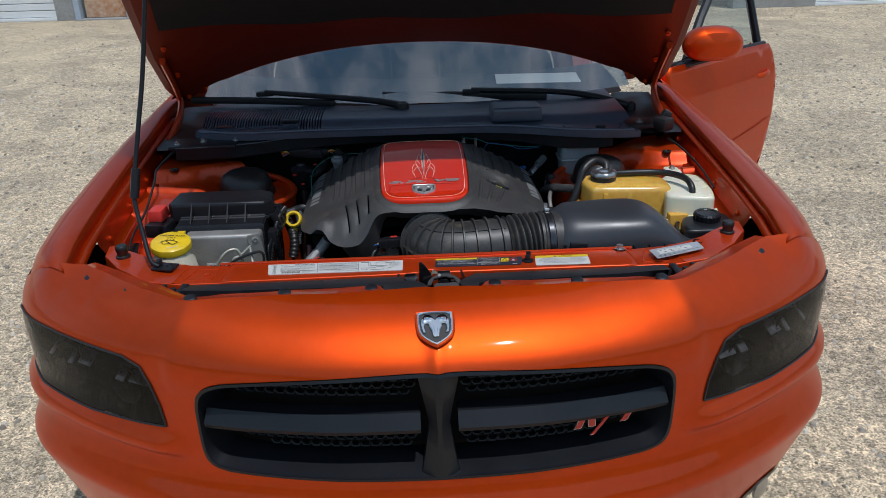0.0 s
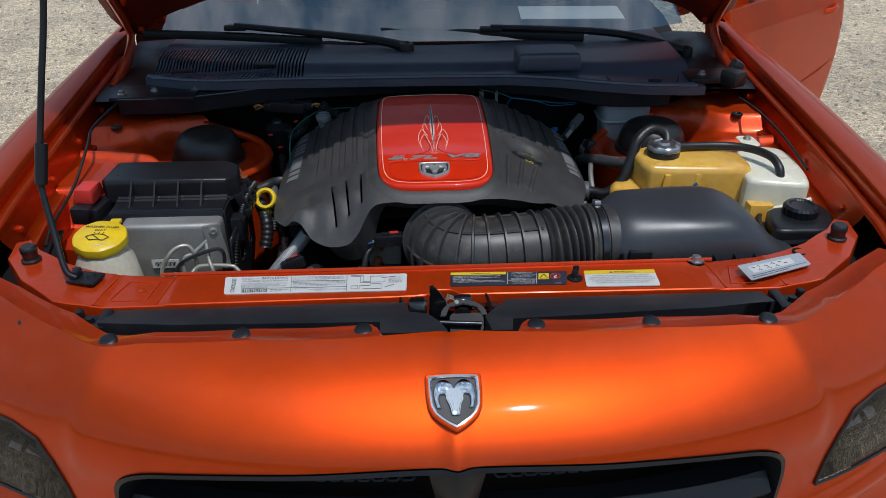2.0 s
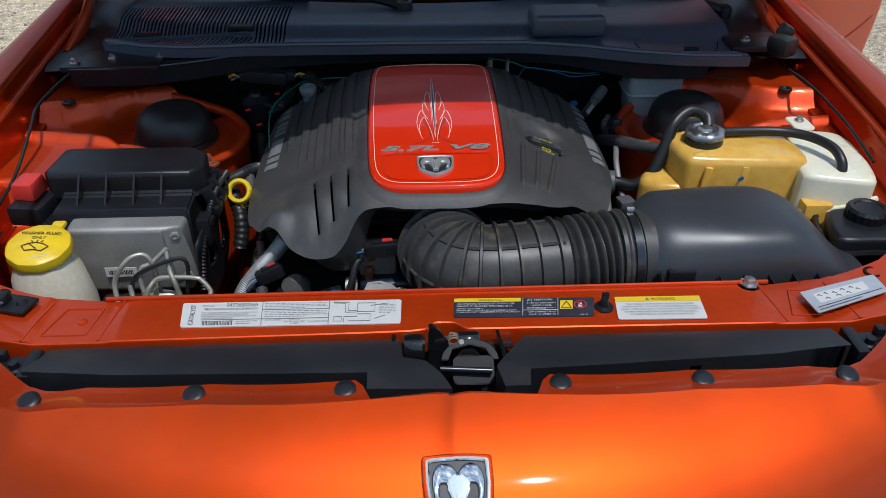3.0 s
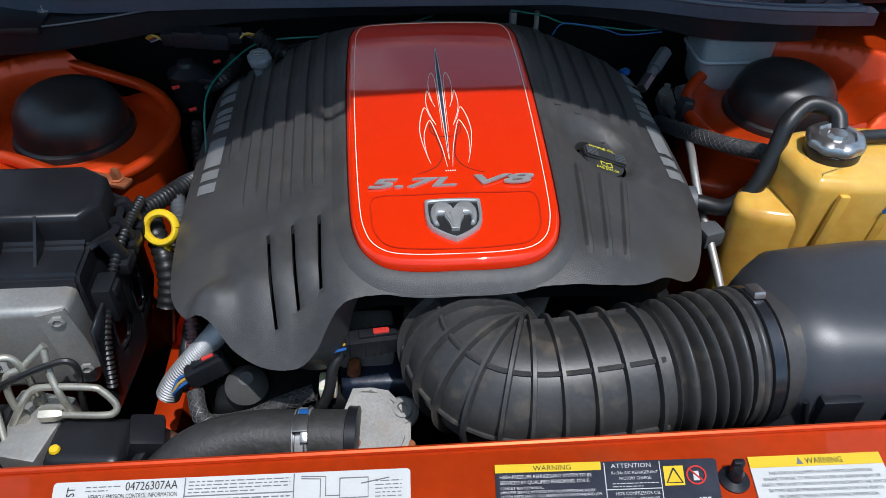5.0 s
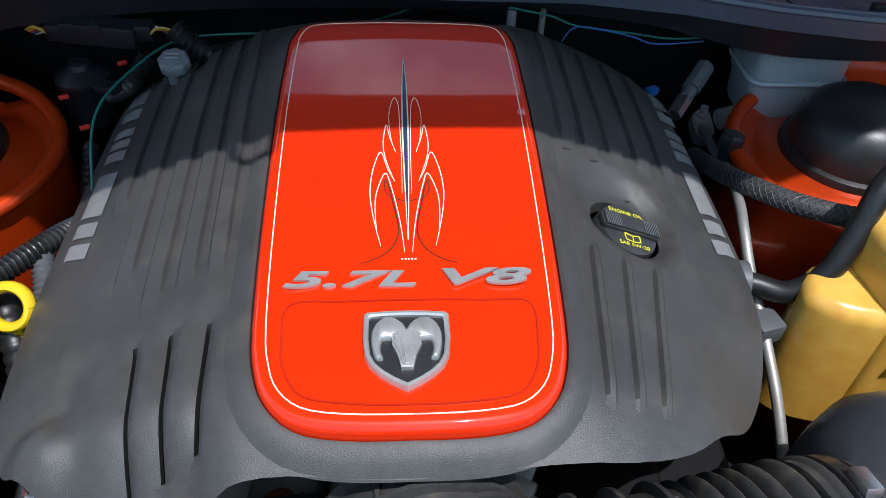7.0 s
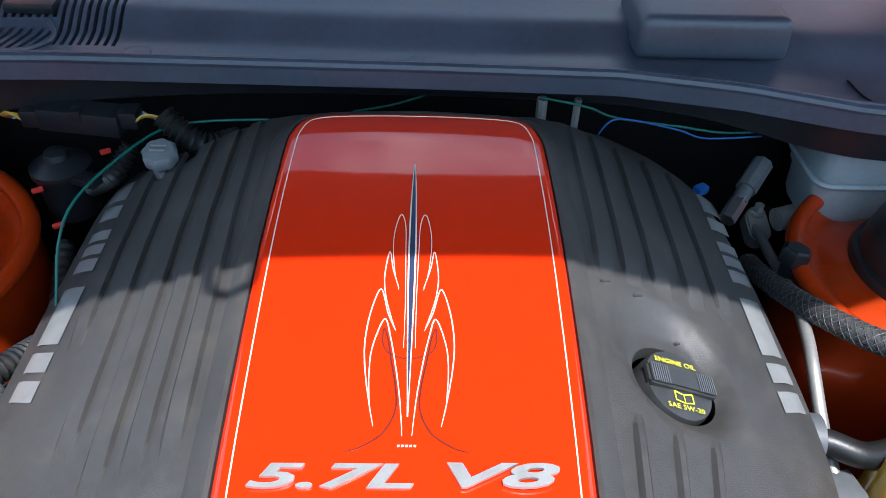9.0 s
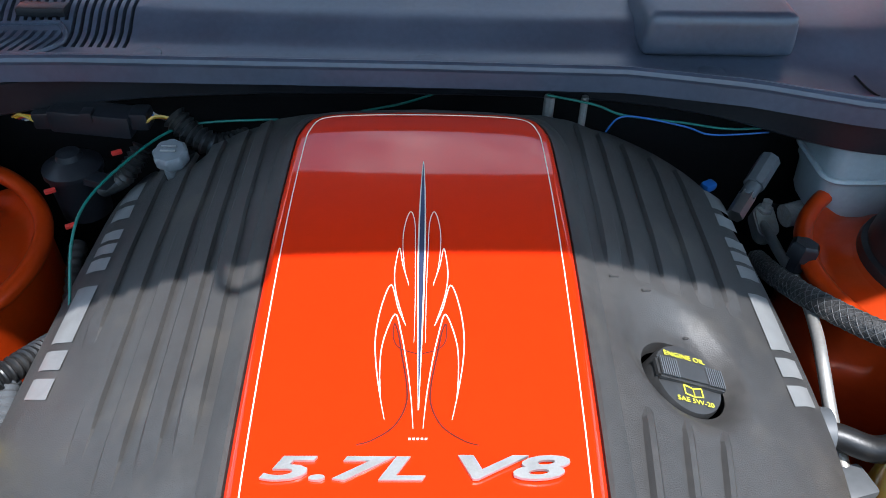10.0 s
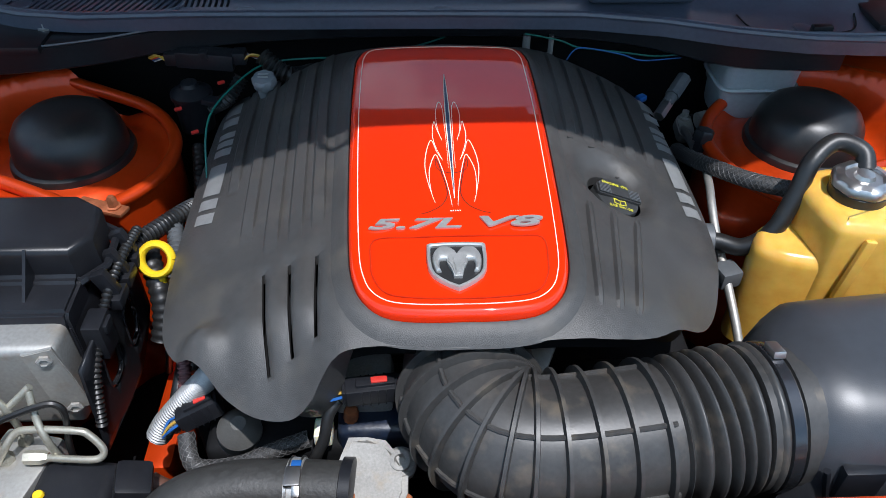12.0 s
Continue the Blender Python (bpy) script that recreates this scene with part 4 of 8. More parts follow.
bm = blank()
loft(bm, [[ws_at(-0.765 + 1.53 * i / 30, v / 10) for i in range(31)] for v in range(11)])
wsh = part("windshield", bm, WSHIELD, car, "tinted windscreen with sky in it")
wsh.visible_shadow = False
facing(wsh, (0, -1, 1))
bm = blank()
rows = []
for i in range(25):
    x = -0.74 + 1.48 * i / 24
    y = ws_base(x) + 0.02
    rows.append([Vector((x, y, 0.90)), Vector((x, y + 0.10, 0.925)), Vector((x, y + 0.35, 0.945)), Vector((x, y + 0.45, 0.90)), Vector((x, 2.15, 0.60))])
loft(bm, rows)
part("dashboard", bm, CABIN, car, "dark grey dashboard")
bm = blank()
box(bm, (0, 2.9, 0.32), (1.5, 2.4, 0.04), 0.01)
box(bm, (0, 1.95, 0.55), (1.5, 0.05, 0.6), 0.01)
box(bm, (0, 4.15, 0.75), (1.4, 0.05, 0.6), 0.01)
part("cabin_floor", bm, CABIN, car)
for x in (-0.38, 0.38):
    bm = blank()
    box(bm, (x, 2.75, 0.52), (0.50, 0.52, 0.20), 0.06, seg=3)
    box(bm, (x, 3.05, 0.85), (0.50, 0.16, 0.62), 0.06, (-14, 0, 0), seg=3)
    box(bm, (x, 3.14, 1.24), (0.26, 0.10, 0.18), 0.04, (-14, 0, 0), seg=3)
    part("seat", bm, CABIN, car, "dark front seat")
bm = blank()
box(bm, (0.0, 3.95, 0.75), (1.3, 0.2, 0.65), 0.06, (-14, 0, 0))
part("rear_seat", bm, CABIN, car)
sh = blank()
box(sh, (0.43, 1.575, 0.955), (0.30, 0.13, 0.002), 0.0005, (4, 0, -3))
solo("paper_sheet", sh, PAPER, "white sheet of paper lying on the dashboard", "paper")
bm = blank()
loft(bm, [[Vector((x * w, y, z)) for x in (-1, -0.5, 0, 0.5, 1)] for y, z, w in ((3.8, 1.34, 0.54), (4.3, 1.0, 0.66))])
part("rear_window", bm, SIDEGLASS, car)

# ---- open front door with its mirror ----
DH = Vector((0.925, 1.66, 0))
DA = 49.0
dd = Vector((math.sin(radians(DA)), math.cos(radians(DA)), 0))
dn = Vector((dd.y, -dd.x, 0))


def door_at(u, z, out=0.0):
    bulge = 0.035 * math.sin(math.pi * max(0, min(1, (z - 0.2) / 0.85))) - 0.02 * smooth01((z - 0.78) / 0.2)
    return DH + dd * u + dn * (out + bulge) + Vector((0, 0, z))


bm = blank()
DOORP = [(0.0, 0.30), (0.03, 0.22), (0.45, 0.22), (0.78, 0.24), (0.835, 0.45), (0.868, 0.65), (0.872, 0.83), (0.860, 0.91), (0.830, 0.950), (0.60, 0.955), (0.30, 0.955), (0.0, 0.955)]
sheet(bm, lambda u, z: door_at(u, z), DOORP, step=0.03)
door = part("door", bm, PAINT, car, "open orange driver's door")
dm = door.modifiers.new("thick", "SOLIDIFY")
dm.thickness, dm.offset = 0.05, 0
bm = blank()
sheet(bm, lambda u, z: door_at(u, z, 0.030), [(0.05, 0.55), (0.45, 0.58), (0.74, 0.615), (0.835, 0.635), (0.835, 0.628), (0.74, 0.607), (0.45, 0.572), (0.05, 0.542)], step=0.03)
part("crease", bm, PAINT, door)
bm = blank()
fr = [door_at(0.20, 0.955, -0.02), door_at(0.36, 1.10, -0.05), door_at(0.55, 1.24, -0.09), door_at(0.72, 1.29, -0.10), door_at(0.80, 1.22, -0.09), door_at(0.815, 0.945, -0.02)]
sweep(bm, fr[:1] + spline(fr[1:5], 5) + fr[5:], 0.018, 8)
part("window_frame", bm, BLACK, door, "black window frame")
bm = blank()
loft(bm, [[door_at(u, 0.945, -0.02) for u in (0.2, 0.4, 0.6, 0.81)], [door_at(0.36, 1.10, -0.05), door_at(0.5, 1.12, -0.055), door_at(0.65, 1.12, -0.055), door_at(0.81, 1.12, -0.055)], [door_at(0.55, 1.24, -0.09), door_at(0.62, 1.27, -0.09), door_at(0.72, 1.28, -0.1), door_at(0.79, 1.22, -0.09)]])
wg = part("window_pane", bm, SIDEGLASS, door)
wg.visible_shadow = False
facing(wg, dn)
bm = blank()
sweep(bm, [door_at(0.0, 0.958, -0.006), door_at(0.4, 0.956, -0.006), door_at(0.845, 0.952, -0.006)], 0.011, 8)
part("belt_seal", bm, SEAL, door)
bm = blank()
sweep(bm, spline([door_at(0.70, 0.83, 0.012), door_at(0.73, 0.835, 0.034), door_at(0.77, 0.84, 0.036), door_at(0.80, 0.845, 0.014)], 6), 0.011, 8)
part("handle", bm, PAINT, door, "orange pull handle")
bm = blank()
lathe(bm, door_at(0.75, 0.836, 0.004), [(0.045, 0), (0.045, 0.004), (0.040, 0.006), (0.03, 0.002)], axis=dn)
part("handle_cup", bm, REDCAP, door)
# mirror
MC = Vector((1.130, 1.745, 1.033))
bm = blank()
lathe(bm, MC, [(0.001, -0.05), (0.055, -0.048), (0.078, -0.030), (0.088, 0.0), (0.080, 0.026), (0.055, 0.044), (0.001, 0.052)], axis=(0, -1, 0), seg=36)
for v in bm.verts:
    d = v.co - MC
    k = 1.32
    nx = math.copysign(abs(d.x / 0.088) ** 0.75 * 0.088, d.x) * k
    nz = math.copysign(abs(d.z / 0.088) ** 0.8 * 0.088, d.z) * (0.74 if d.z > 0 else 0.78)
    v.co = MC + Vector((nx, d.y * 1.2, nz - 0.012 * (d.x / 0.088) ** 2 * (1 if d.z > 0 else 0)))
mir = part("mirror", bm, PAINT, door, "orange door mirror shell")
bm = blank()
sweep(bm, spline([MC + Vector((0.02, 0.01, -0.055)), MC + Vector((-0.08, 0.0, -0.075)), MC + Vector((-0.17, -0.02, -0.085))], 5), 0.017, 8, 0.7)
part("mirror_arm", bm, BLACK, mir)

# ---- radiator support, shields, latch ----
SUP_R = [(0.0, 0.403), (0.30, 0.400), (0.455, 0.398), (0.56, 0.412), (0.64, 0.440), (0.70, 0.482), (0.732, 0.520)]
SUP_F = [(0.752, 0.510), (0.742, 0.455), (0.69, 0.385), (0.62, 0.330), (0.54, 0.316), (0.42, 0.316), (0.10, 0.320), (0.065, 0.324), (0.035, 0.328), (0.0, 0.330)]
NOTCH = [(0.052, 0.3205), (0.028, 0.3210), (0.021, 0.3245), (0.016, 0.3295), (0.009, 0.3335), (-0.013, 0.3345), (-0.020, 0.3320), (-0.025, 0.3265), (-0.030, 0.3220), (-0.050, 0.3195)]
SIDE_F = SUP_F[:-4]
SUP = SUP_R + SIDE_F + [(0.10, 0.320)] + NOTCH + [(-0.10, 0.3185)] + [(-x, y) for x, y in SIDE_F[::-1]] + [(-x, y) for x, y in SUP_R[:0:-1]]


def sup_at(x, y):
    a = abs(x)
    z = 0.789 - 0.0015 * smooth01((0.345 - y) / 0.03) + 0.010 * smooth01((a - 0.58) / 0.1)
    if 0.445 < a < 0.545:
        z -= 0.0022
    return Vector((x, y, z))


bm = blank()
sheet(bm, sup_at, SUP, step=0.009, skirt=[(0, -0.0016, -0.0012), (0, -0.0012, -0.0030), (0, 0, -0.035)])
support = part("radiator_support", bm, BAYPAINT, car, "orange painted radiator crossmember", angle=25)
for x0, x1 in ((-0.545, -0.455), (0.455, 0.545)):
    bm = blank()
    loop = [(x0 + 0.012, 0.330), (x1 - 0.02, 0.330), (x1 - 0.012, 0.384), (x0 + 0.028, 0.384)]
    pth = [sup_at(x, y) + Vector((0, 0, 0.0003)) for x, y in fine(loop, 0.01)]
    sweep(bm, pth + pth[:1], 0.0014, 6)
    part("pressing_line", bm, BAYPAINT, support)
    bm = blank()
    lathe(bm, sup_at((x0 + x1) / 2 + 0.012, 0.356), [(0.0065, -0.001), (0.006, 0.002), (0.003, 0.0032)], seg=14)
    part("dimple", bm, BAYPAINT, support)
for x in (-0.548, -0.450, 0.450, 0.548):
    bm = blank()
    a = 0.006 if x > 0 else -0.006
    sweep(bm, [sup_at(x + a, 0.318), sup_at(x, 0.36), sup_at(x - a, 0.400)], 0.0022, 6, 0.8)
    part("seam", bm, BAYPAINT, support)
bm = blank()
sweep(bm, [Vector((x, 0.401, 0.7905)) for x in (-0.47, -0.2, 0, 0.2, 0.46)], 0.0032, 8)
part("rear_lip", bm, BAYPAINT, support)
for s in (1, -1):
    bm = blank()
    at = sup_at(s * 0.698, 0.445)
    lathe(bm, at, [(0.016, 0), (0.016, 0.004), (0.012, 0.006), (0.0125, 0.016), (0.0135, 0.018), (0.0135, 0.026), (0.011, 0.029)], seg=20)
    part("bump_stop", bm, RUBBER, support, "black rubber bonnet stop")
    bm = blank()
    lathe(bm, sup_at(s * 0.62, 0.415) + Vector((0, 0, -0.002)), [(0.013, 0), (0.013, 0.0026), (0.009, 0.0028), (0.009, 0.0005)], seg=18)
    part("hole", bm, DARK, support)
    # mounting bracket between support and bumper
    bm = blank()
    box(bm, (s * 0.515, 0.262, 0.788), (0.016, 0.050, 0.026), 0.003)
    box(bm, (s * 0.548, 0.268, 0.783), (0.060, 0.044, 0.010), 0.003)
    box(bm, (s * 0.560, 0.285, 0.790), (0.012, 0.012, 0.020), 0.003)
    lathe(bm, (s * 0.535, 0.262, 0.788), [(0.010, 0), (0.010, 0.004), (0.006, 0.006), (0.006, 0.014)], seg=8)
    part("bracket", bm, BLACK, support, "black bumper bracket")
    # near-black sheet in place of the shade in the open corner
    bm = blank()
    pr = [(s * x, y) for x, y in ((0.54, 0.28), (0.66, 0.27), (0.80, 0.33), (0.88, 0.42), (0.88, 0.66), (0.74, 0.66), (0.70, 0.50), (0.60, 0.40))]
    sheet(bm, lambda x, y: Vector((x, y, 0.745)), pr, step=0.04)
    part("corner_shade", bm, DARK, support)


def black_panel(poly):
    bm = blank()
    sheet(bm, lambda x, y: Vector((x, y, lerp(y, [0.19, 0.225, 0.24, 0.29, 0.315], [0.806, 0.808, 0.807, 0.795, 0.780]))), poly, step=0.014, skirt=[(0, 0, -0.003), (0, 0, -0.05)])
    return part("sight_shield", bm, SHIELD, support, "dull black plastic sight shield")


black_panel([(-0.515, 0.240), (-0.40, 0.228), (-0.20, 0.222), (-0.10, 0.220), (-0.10, 0.194), (0.0, 0.190), (-0.012, 0.215), (-0.03, 0.238), (-0.058, 0.248), (-0.062, 0.300), (-0.30, 0.303), (-0.505, 0.302)])
black_panel([(0.50, 0.246), (0.40, 0.232), (0.20, 0.222), (0.095, 0.218), (0.092, 0.192), (0.062, 0.192), (0.055, 0.225), (0.078, 0.262), (0.100, 0.300), (0.30, 0.300), (0.498, 0.290)])
# the first box only fills the latch recess with shade-black
bm = blank()
box(bm, (0, 0.25, 0.66), (1.16, 0.14, 0.10), 0.004)
box(bm, (0, 0.375, 0.46), (1.30, 0.04, 0.46), 0.004)
part("radiator", bm, DARK, car, "black radiator and shade filler behind the support")
for x, y, z in ((-0.474, 0.243, 0.806), (-0.290, 0.192, 0.818), (-0.121, 0.170, 0.824), (0.121, 0.170, 0.824), (0.285, 0.185, 0.818), (0.456, 0.228, 0.808), (0.60, 0.285, 0.806), (-0.61, 0.30, 0.806), (0.70, 0.36, 0.806), (-0.71, 0.37, 0.806)):
    bm = blank()
    z = 0.0
    e = fascia_at(arc(x), top_z(arc(x)))
    dd0 = lerp(abs(e.x), [0, 0.45, 0.56, 0.70, 0.8], [0.062, 0.060, 0.070, 0.05, 0.04])
    zz = e.z - 0.0030 - (0.0025 + 0.012 * min(1, abs(e.x) / 0.5)) * (0.020 / dd0)
    lathe(bm, (x, e.y + 0.022, zz), [(0.0125, -0.002), (0.0125, 0.001), (0.010, 0.003), (0.006, 0.0036)], axis=(0, -0.25, 1), seg=18)
    part("push_clip", bm, BLACK, fascia, "black push clip")
# latch
latch = thing("hood_latch", (0.02, 0.25, 0.74), "black steel bonnet latch with hook and spring", "latch")
GLOSSB = mat("gloss_black_steel", (0.008, 0.008, 0.009), 0.16, var=0.2, vscale=30, coat=0.6, stain=0.15, stain_col=(0.05, 0.04, 0.03))
bm = blank()
prism(bm, [(-0.004, 0.0), (0.024, 0.0), (0.026, 0.030), (0.022, 0.052), (0.012, 0.068), (0.003, 0.078), (-0.002, 0.076), (-0.003, 0.05)], (-0.024, 0.281, 0.752), (1, 0.1, 0), (0, 0, 1), 0.007, 0.0015)
part("hook", bm, GLOSSB, latch)
bm = blank()
lathe(bm, (-0.058, 0.296, 0.776), [(0.018, 0), (0.020, 0.003), (0.020, 0.024), (0.016, 0.028)], axis=(1, 0, 0), seg=24)
part("drum", bm, GLOSSB, latch)
bm = blank()
lathe(bm, (0.013, 0.296, 0.786), [(0.012, 0), (0.0135, 0.002), (0.0135, 0.024), (0.011, 0.027)], axis=(1, 0.05, 0), seg=24)
part("roller", bm, GLOSSB, latch)
bm = blank()
sweep(bm, [Vector((0.006, 0.297 - 0.0005 * k, 0.792)) + Vector((0.0072 * math.cos(k * 0.7), 0, 0.0085 * math.sin(k * 0.7))) for k in range(28)], 0.0011, 6)
rod(bm, (0.010, 0.296, 0.798), (0.002, 0.290, 0.806), 0.0011)
part("spring", bm, STEELPIPE, latch, "thin brass-coloured spring")
bm = blank()
arcp = [(0.036 * math.cos(radians(q)), 0.026 * math.sin(radians(q))) for q in range(0, 181, 15)]
prism(bm, arcp + [(-0.028, 0.0), (-0.022, 0.014), (0.0, 0.019), (0.020, 0.014), (0.028, 0.0)], (0.026, 0.266, 0.780), (1, 0, 0), (0, 0.8, 0.6), 0.006, 0.001)
part("pawl", bm, WIPERM, latch)
bm = blank()
prism(bm, rounded(0.052, 0.036, 0.008), (0.030, 0.256, 0.772), (1, 0, 0), (0, 0.75, 0.66), 0.004, 0.001)
part("plate", bm, WIPERM, latch)
bm = blank()
prism(bm, [(0, 0), (0.040, -0.004), (0.046, 0.028), (0.034, 0.044), (0.020, 0.044), (0.006, 0.028)], (-0.002, 0.262, 0.750), (1, 0, 0), (0, 0.3, 1), 0.006, 0.001)
part("lever", bm, GLOSSB, latch)
bm = blank()
rod(bm, (-0.012, 0.250, 0.782), (0.052, 0.246, 0.780), 0.004, 10)
part("pin", bm, STEELDARK, latch)
bm = blank()
lathe(bm, (0.016, 0.282, 0.796), [(0.0042, -0.004), (0.0042, 0.002), (0.003, 0.003), (0.001, 0.003)], axis=(0, -0.6, 1), seg=16)
part("rivet", bm, ALU, latch, "bright steel rivet")
bm = blank()
box(bm, (0.060, 0.300, 0.776), (0.050, 0.022, 0.004), 0.0015, (-12, 0, 4))
part("bracket", bm, STEELDARK, latch)
bm = blank()
box(bm, (0.070, 0.268, 0.776), (0.005, 0.072, 0.046), 0.002, (0, -8, 6))
part("side_plate", bm, GLOSSB, latch)
bm = blank()
box(bm, (-0.074, 0.286, 0.772), (0.006, 0.040, 0.044), 0.002, (0, 10, 0))
part("side_plate", bm, GLOSSB, latch)

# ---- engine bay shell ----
# plain closing sheets, the bay's deep shade put into their colour
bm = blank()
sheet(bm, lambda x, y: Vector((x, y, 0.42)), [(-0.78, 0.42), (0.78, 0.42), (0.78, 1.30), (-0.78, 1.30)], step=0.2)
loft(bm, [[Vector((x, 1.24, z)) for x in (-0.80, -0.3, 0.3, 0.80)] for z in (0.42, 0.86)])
part("firewall", bm, DARK, car, "shade-dark firewall and floor of the engine bay")


def eased(xs, ys):
    """A smooth line through points, as two dense rows."""
    p = spline([(x, y, 0) for x, y in zip(xs, ys)], 12)
    return [v.x for v in p], [v.y for v in p]


LIP_X, LIP_Y = eased([0.36, 0.46, 0.52, 0.58, 0.64, 0.72, 0.82], [0.845, 0.850, 0.868, 0.893, 0.912, 0.922, 0.925])
BACK_X, BACK_Y = eased([0.36, 0.46, 0.54, 0.60, 0.65, 0.71, 0.82], [1.130, 1.125, 1.110, 1.080, 1.030, 0.985, 0.960])


def tower(s):
    """A strut tower: a domed orange pressing with a raised rim and a black cap."""
    cx, cy = s * 0.530, 0.985
    bm = blank()
    rows = []
    for r, z in ((0.070, 0.756), (0.092, 0.754), (0.108, 0.744), (0.122, 0.715), (0.134, 0.66), (0.138, 0.60), (0.140, 0.42)):
        rows.append([Vector((cx + r * math.cos(2 * math.pi * i / 56), cy + r * math.sin(2 * math.pi * i / 56), z)) for i in range(57)])
    loft(bm, rows)
    t = part("strut_tower", bm, BAYPAINT, car, "orange pressed strut tower")
    # shelf from the tower out to the apron
    bm = blank()
    shelf = [(0.62, 1.152), (0.70, 1.192), (0.79, 1.20), (0.79, 0.80), (0.765, 0.64), (0.68, 0.62), (0.62, 0.66), (0.56, 0.76), (0.505, 0.812)] + [(0.53 + 0.144 * math.cos(radians(q)), 0.985 + 0.144 * math.sin(radians(q))) for q in range(245, 99, -12)] + [(0.56, 1.138)]
    hole = [((s * cx) + 0.076 * math.cos(2 * math.pi * i / 28), cy + 0.076 * math.sin(2 * math.pi * i / 28)) for i in range(28)]
    if s < 0:
        shelf = [(-x, y) for x, y in shelf]
        hole = [(-x, y) for x, y in hole]

    def shelf_at(x, y):
        """The front plateau, a lip before the strut, a hollow round it and the raised shelf behind."""
        a = abs(x)
        lip = lerp(a, LIP_X, LIP_Y)
        back = lerp(a, BACK_X, BACK_Y)
        z = lerp(a, [0.38, 0.44, 0.52, 0.60, 0.66, 0.80], [0.700, 0.745, 0.762, 0.778, 0.788, 0.794])
        z -= 0.075 * smooth01((lerp(a, [0.45, 0.6, 0.8], [0.790, 0.775, 0.760]) - y) / 0.05)
        z += 0.016 * math.exp(-((y - lip) / 0.013) ** 2)
        hollow = 0.034 * smooth01((y - lip - 0.006) / 0.022) * smooth01((0.69 - a) / 0.06)
        rise = smooth01((y - back) / 0.042)
        z += -hollow * (1 - rise) + 0.034 * rise + 0.006 * math.exp(-((y - back - 0.044) / 0.010) ** 2)
        d = math.hypot(a - s * cx, y - cy)
        # rolled rim round the inner side
        rim = 0.742 + 0.012 * smooth01((d - 0.118) / 0.020)
        z += (rim - z) * smooth01((0.535 - a) / 0.09)
        return Vector((x, y, 0.754 + (z - 0.754) * smooth01((d - 0.088) / 0.040)))

    sheet(bm, shelf_at, shelf, [hole], step=0.0065, skirt=[(0, 0, -0.008), (0, 0, -0.35)])
    part("tower_shelf", bm, BAYPAINT, t, "orange inner wing shelf", angle=60)
    # rolled edge: down from the wing, round the strut and out along the lip
    edge = [(0.760, 1.196, 0.822), (0.70, 1.186, 0.818), (0.62, 1.150, 0.806), (0.56, 1.136, 0.788)]
    edge += [(0.53 + 0.142 * math.cos(radians(q)), 0.985 + 0.142 * math.sin(radians(q)), lerp(q, [105, 150, 225], [0.770, 0.756, 0.756])) for q in range(105, 230, 15)]
    edge += [(0.465, 0.853, 0.760), (0.515, 0.866, 0.772), (0.58, 0.892, 0.780), (0.62, 0.906, 0.776)]
    bm = blank()
    sweep(bm, spline([Vector((s * x, y, z)) for x, y, z in edge], 6), 0.0095, 12)
    part("rolled_edge", bm, BAYPAINT, t, "rolled orange edge of the pressing")
    bm = blank()
    lathe(bm, (s * 0.735, 1.010, 0.829), [(0.013, 0), (0.013, 0.004), (0.008, 0.005), (0.006, 0.002)], seg=16)
    part("grommet", bm, RUBBER, t, "black grommet")
    return t


for s in (1, -1):
    tower(s)
    cap = thing("strut_cap", (s * 0.528, 0.992, 0.745), "black rubber dome over the strut top", "strut cap", group="strut caps")
    bm = blank()
    rows = [(0.001, 0.827), (0.030, 0.826), (0.050, 0.822), (0.064, 0.813), (0.073, 0.798), (0.077, 0.780), (0.078, 0.766)]
    lathe(bm, (s * 0.528, 0.992, 0.0), rows[::-1], seg=48)
    part("dome", bm, RUBBER, cap)
    bm = blank()
    lathe(bm, (s * 0.528, 0.992, 0.752), [(0.084, -0.006), (0.085, 0.006), (0.083, 0.012), (0.077, 0.015)], seg=48)
    part("skirt", bm, RUBBER, cap)

# ---- cowl ----
COWL_F = [(-0.70, 1.16, 0.905), (-0.60, 1.118, 0.905), (-0.515, 1.105, 0.905), (-0.35, 1.112, 0.905), (0.0, 1.108, 0.905), (0.20, 1.104, 0.904), (0.32, 1.085, 0.901), (0.42, 1.060, 0.896), (0.52, 1.045, 0.892), (0.62, 1.04, 0.890)]
cfx, cfy, cfz = [c[0] for c in COWL_F], [c[1] for c in COWL_F], [c[2] for c in COWL_F]


def cowl_at(x, v):
    """The cowl panel: v = 0 at its front lip, 1 at the glass."""
    y0, z0 = lerp(x, cfx, cfy), lerp(x, cfx, cfz)
    y1, z1 = ws_base(x) + 0.01, 0.923
    y = y0 + (y1 - y0) * v
    z = z0 + (z1 - z0) * v - 0.010 * smooth01((v - 0.04) / 0.05) + 0.018 * smooth01((v - 0.22) / 0.16) - 0.006 * smooth01((v - 0.6) / 0.3)
    return Vector((x, y, z))


def cowl_pt(x, y, up=0.0):
    y0, y1 = lerp(x, cfx, cfy), ws_base(x) + 0.01
    p = cowl_at(x, (y - y0) / (y1 - y0))
    return p + Vector((0, 0, up))


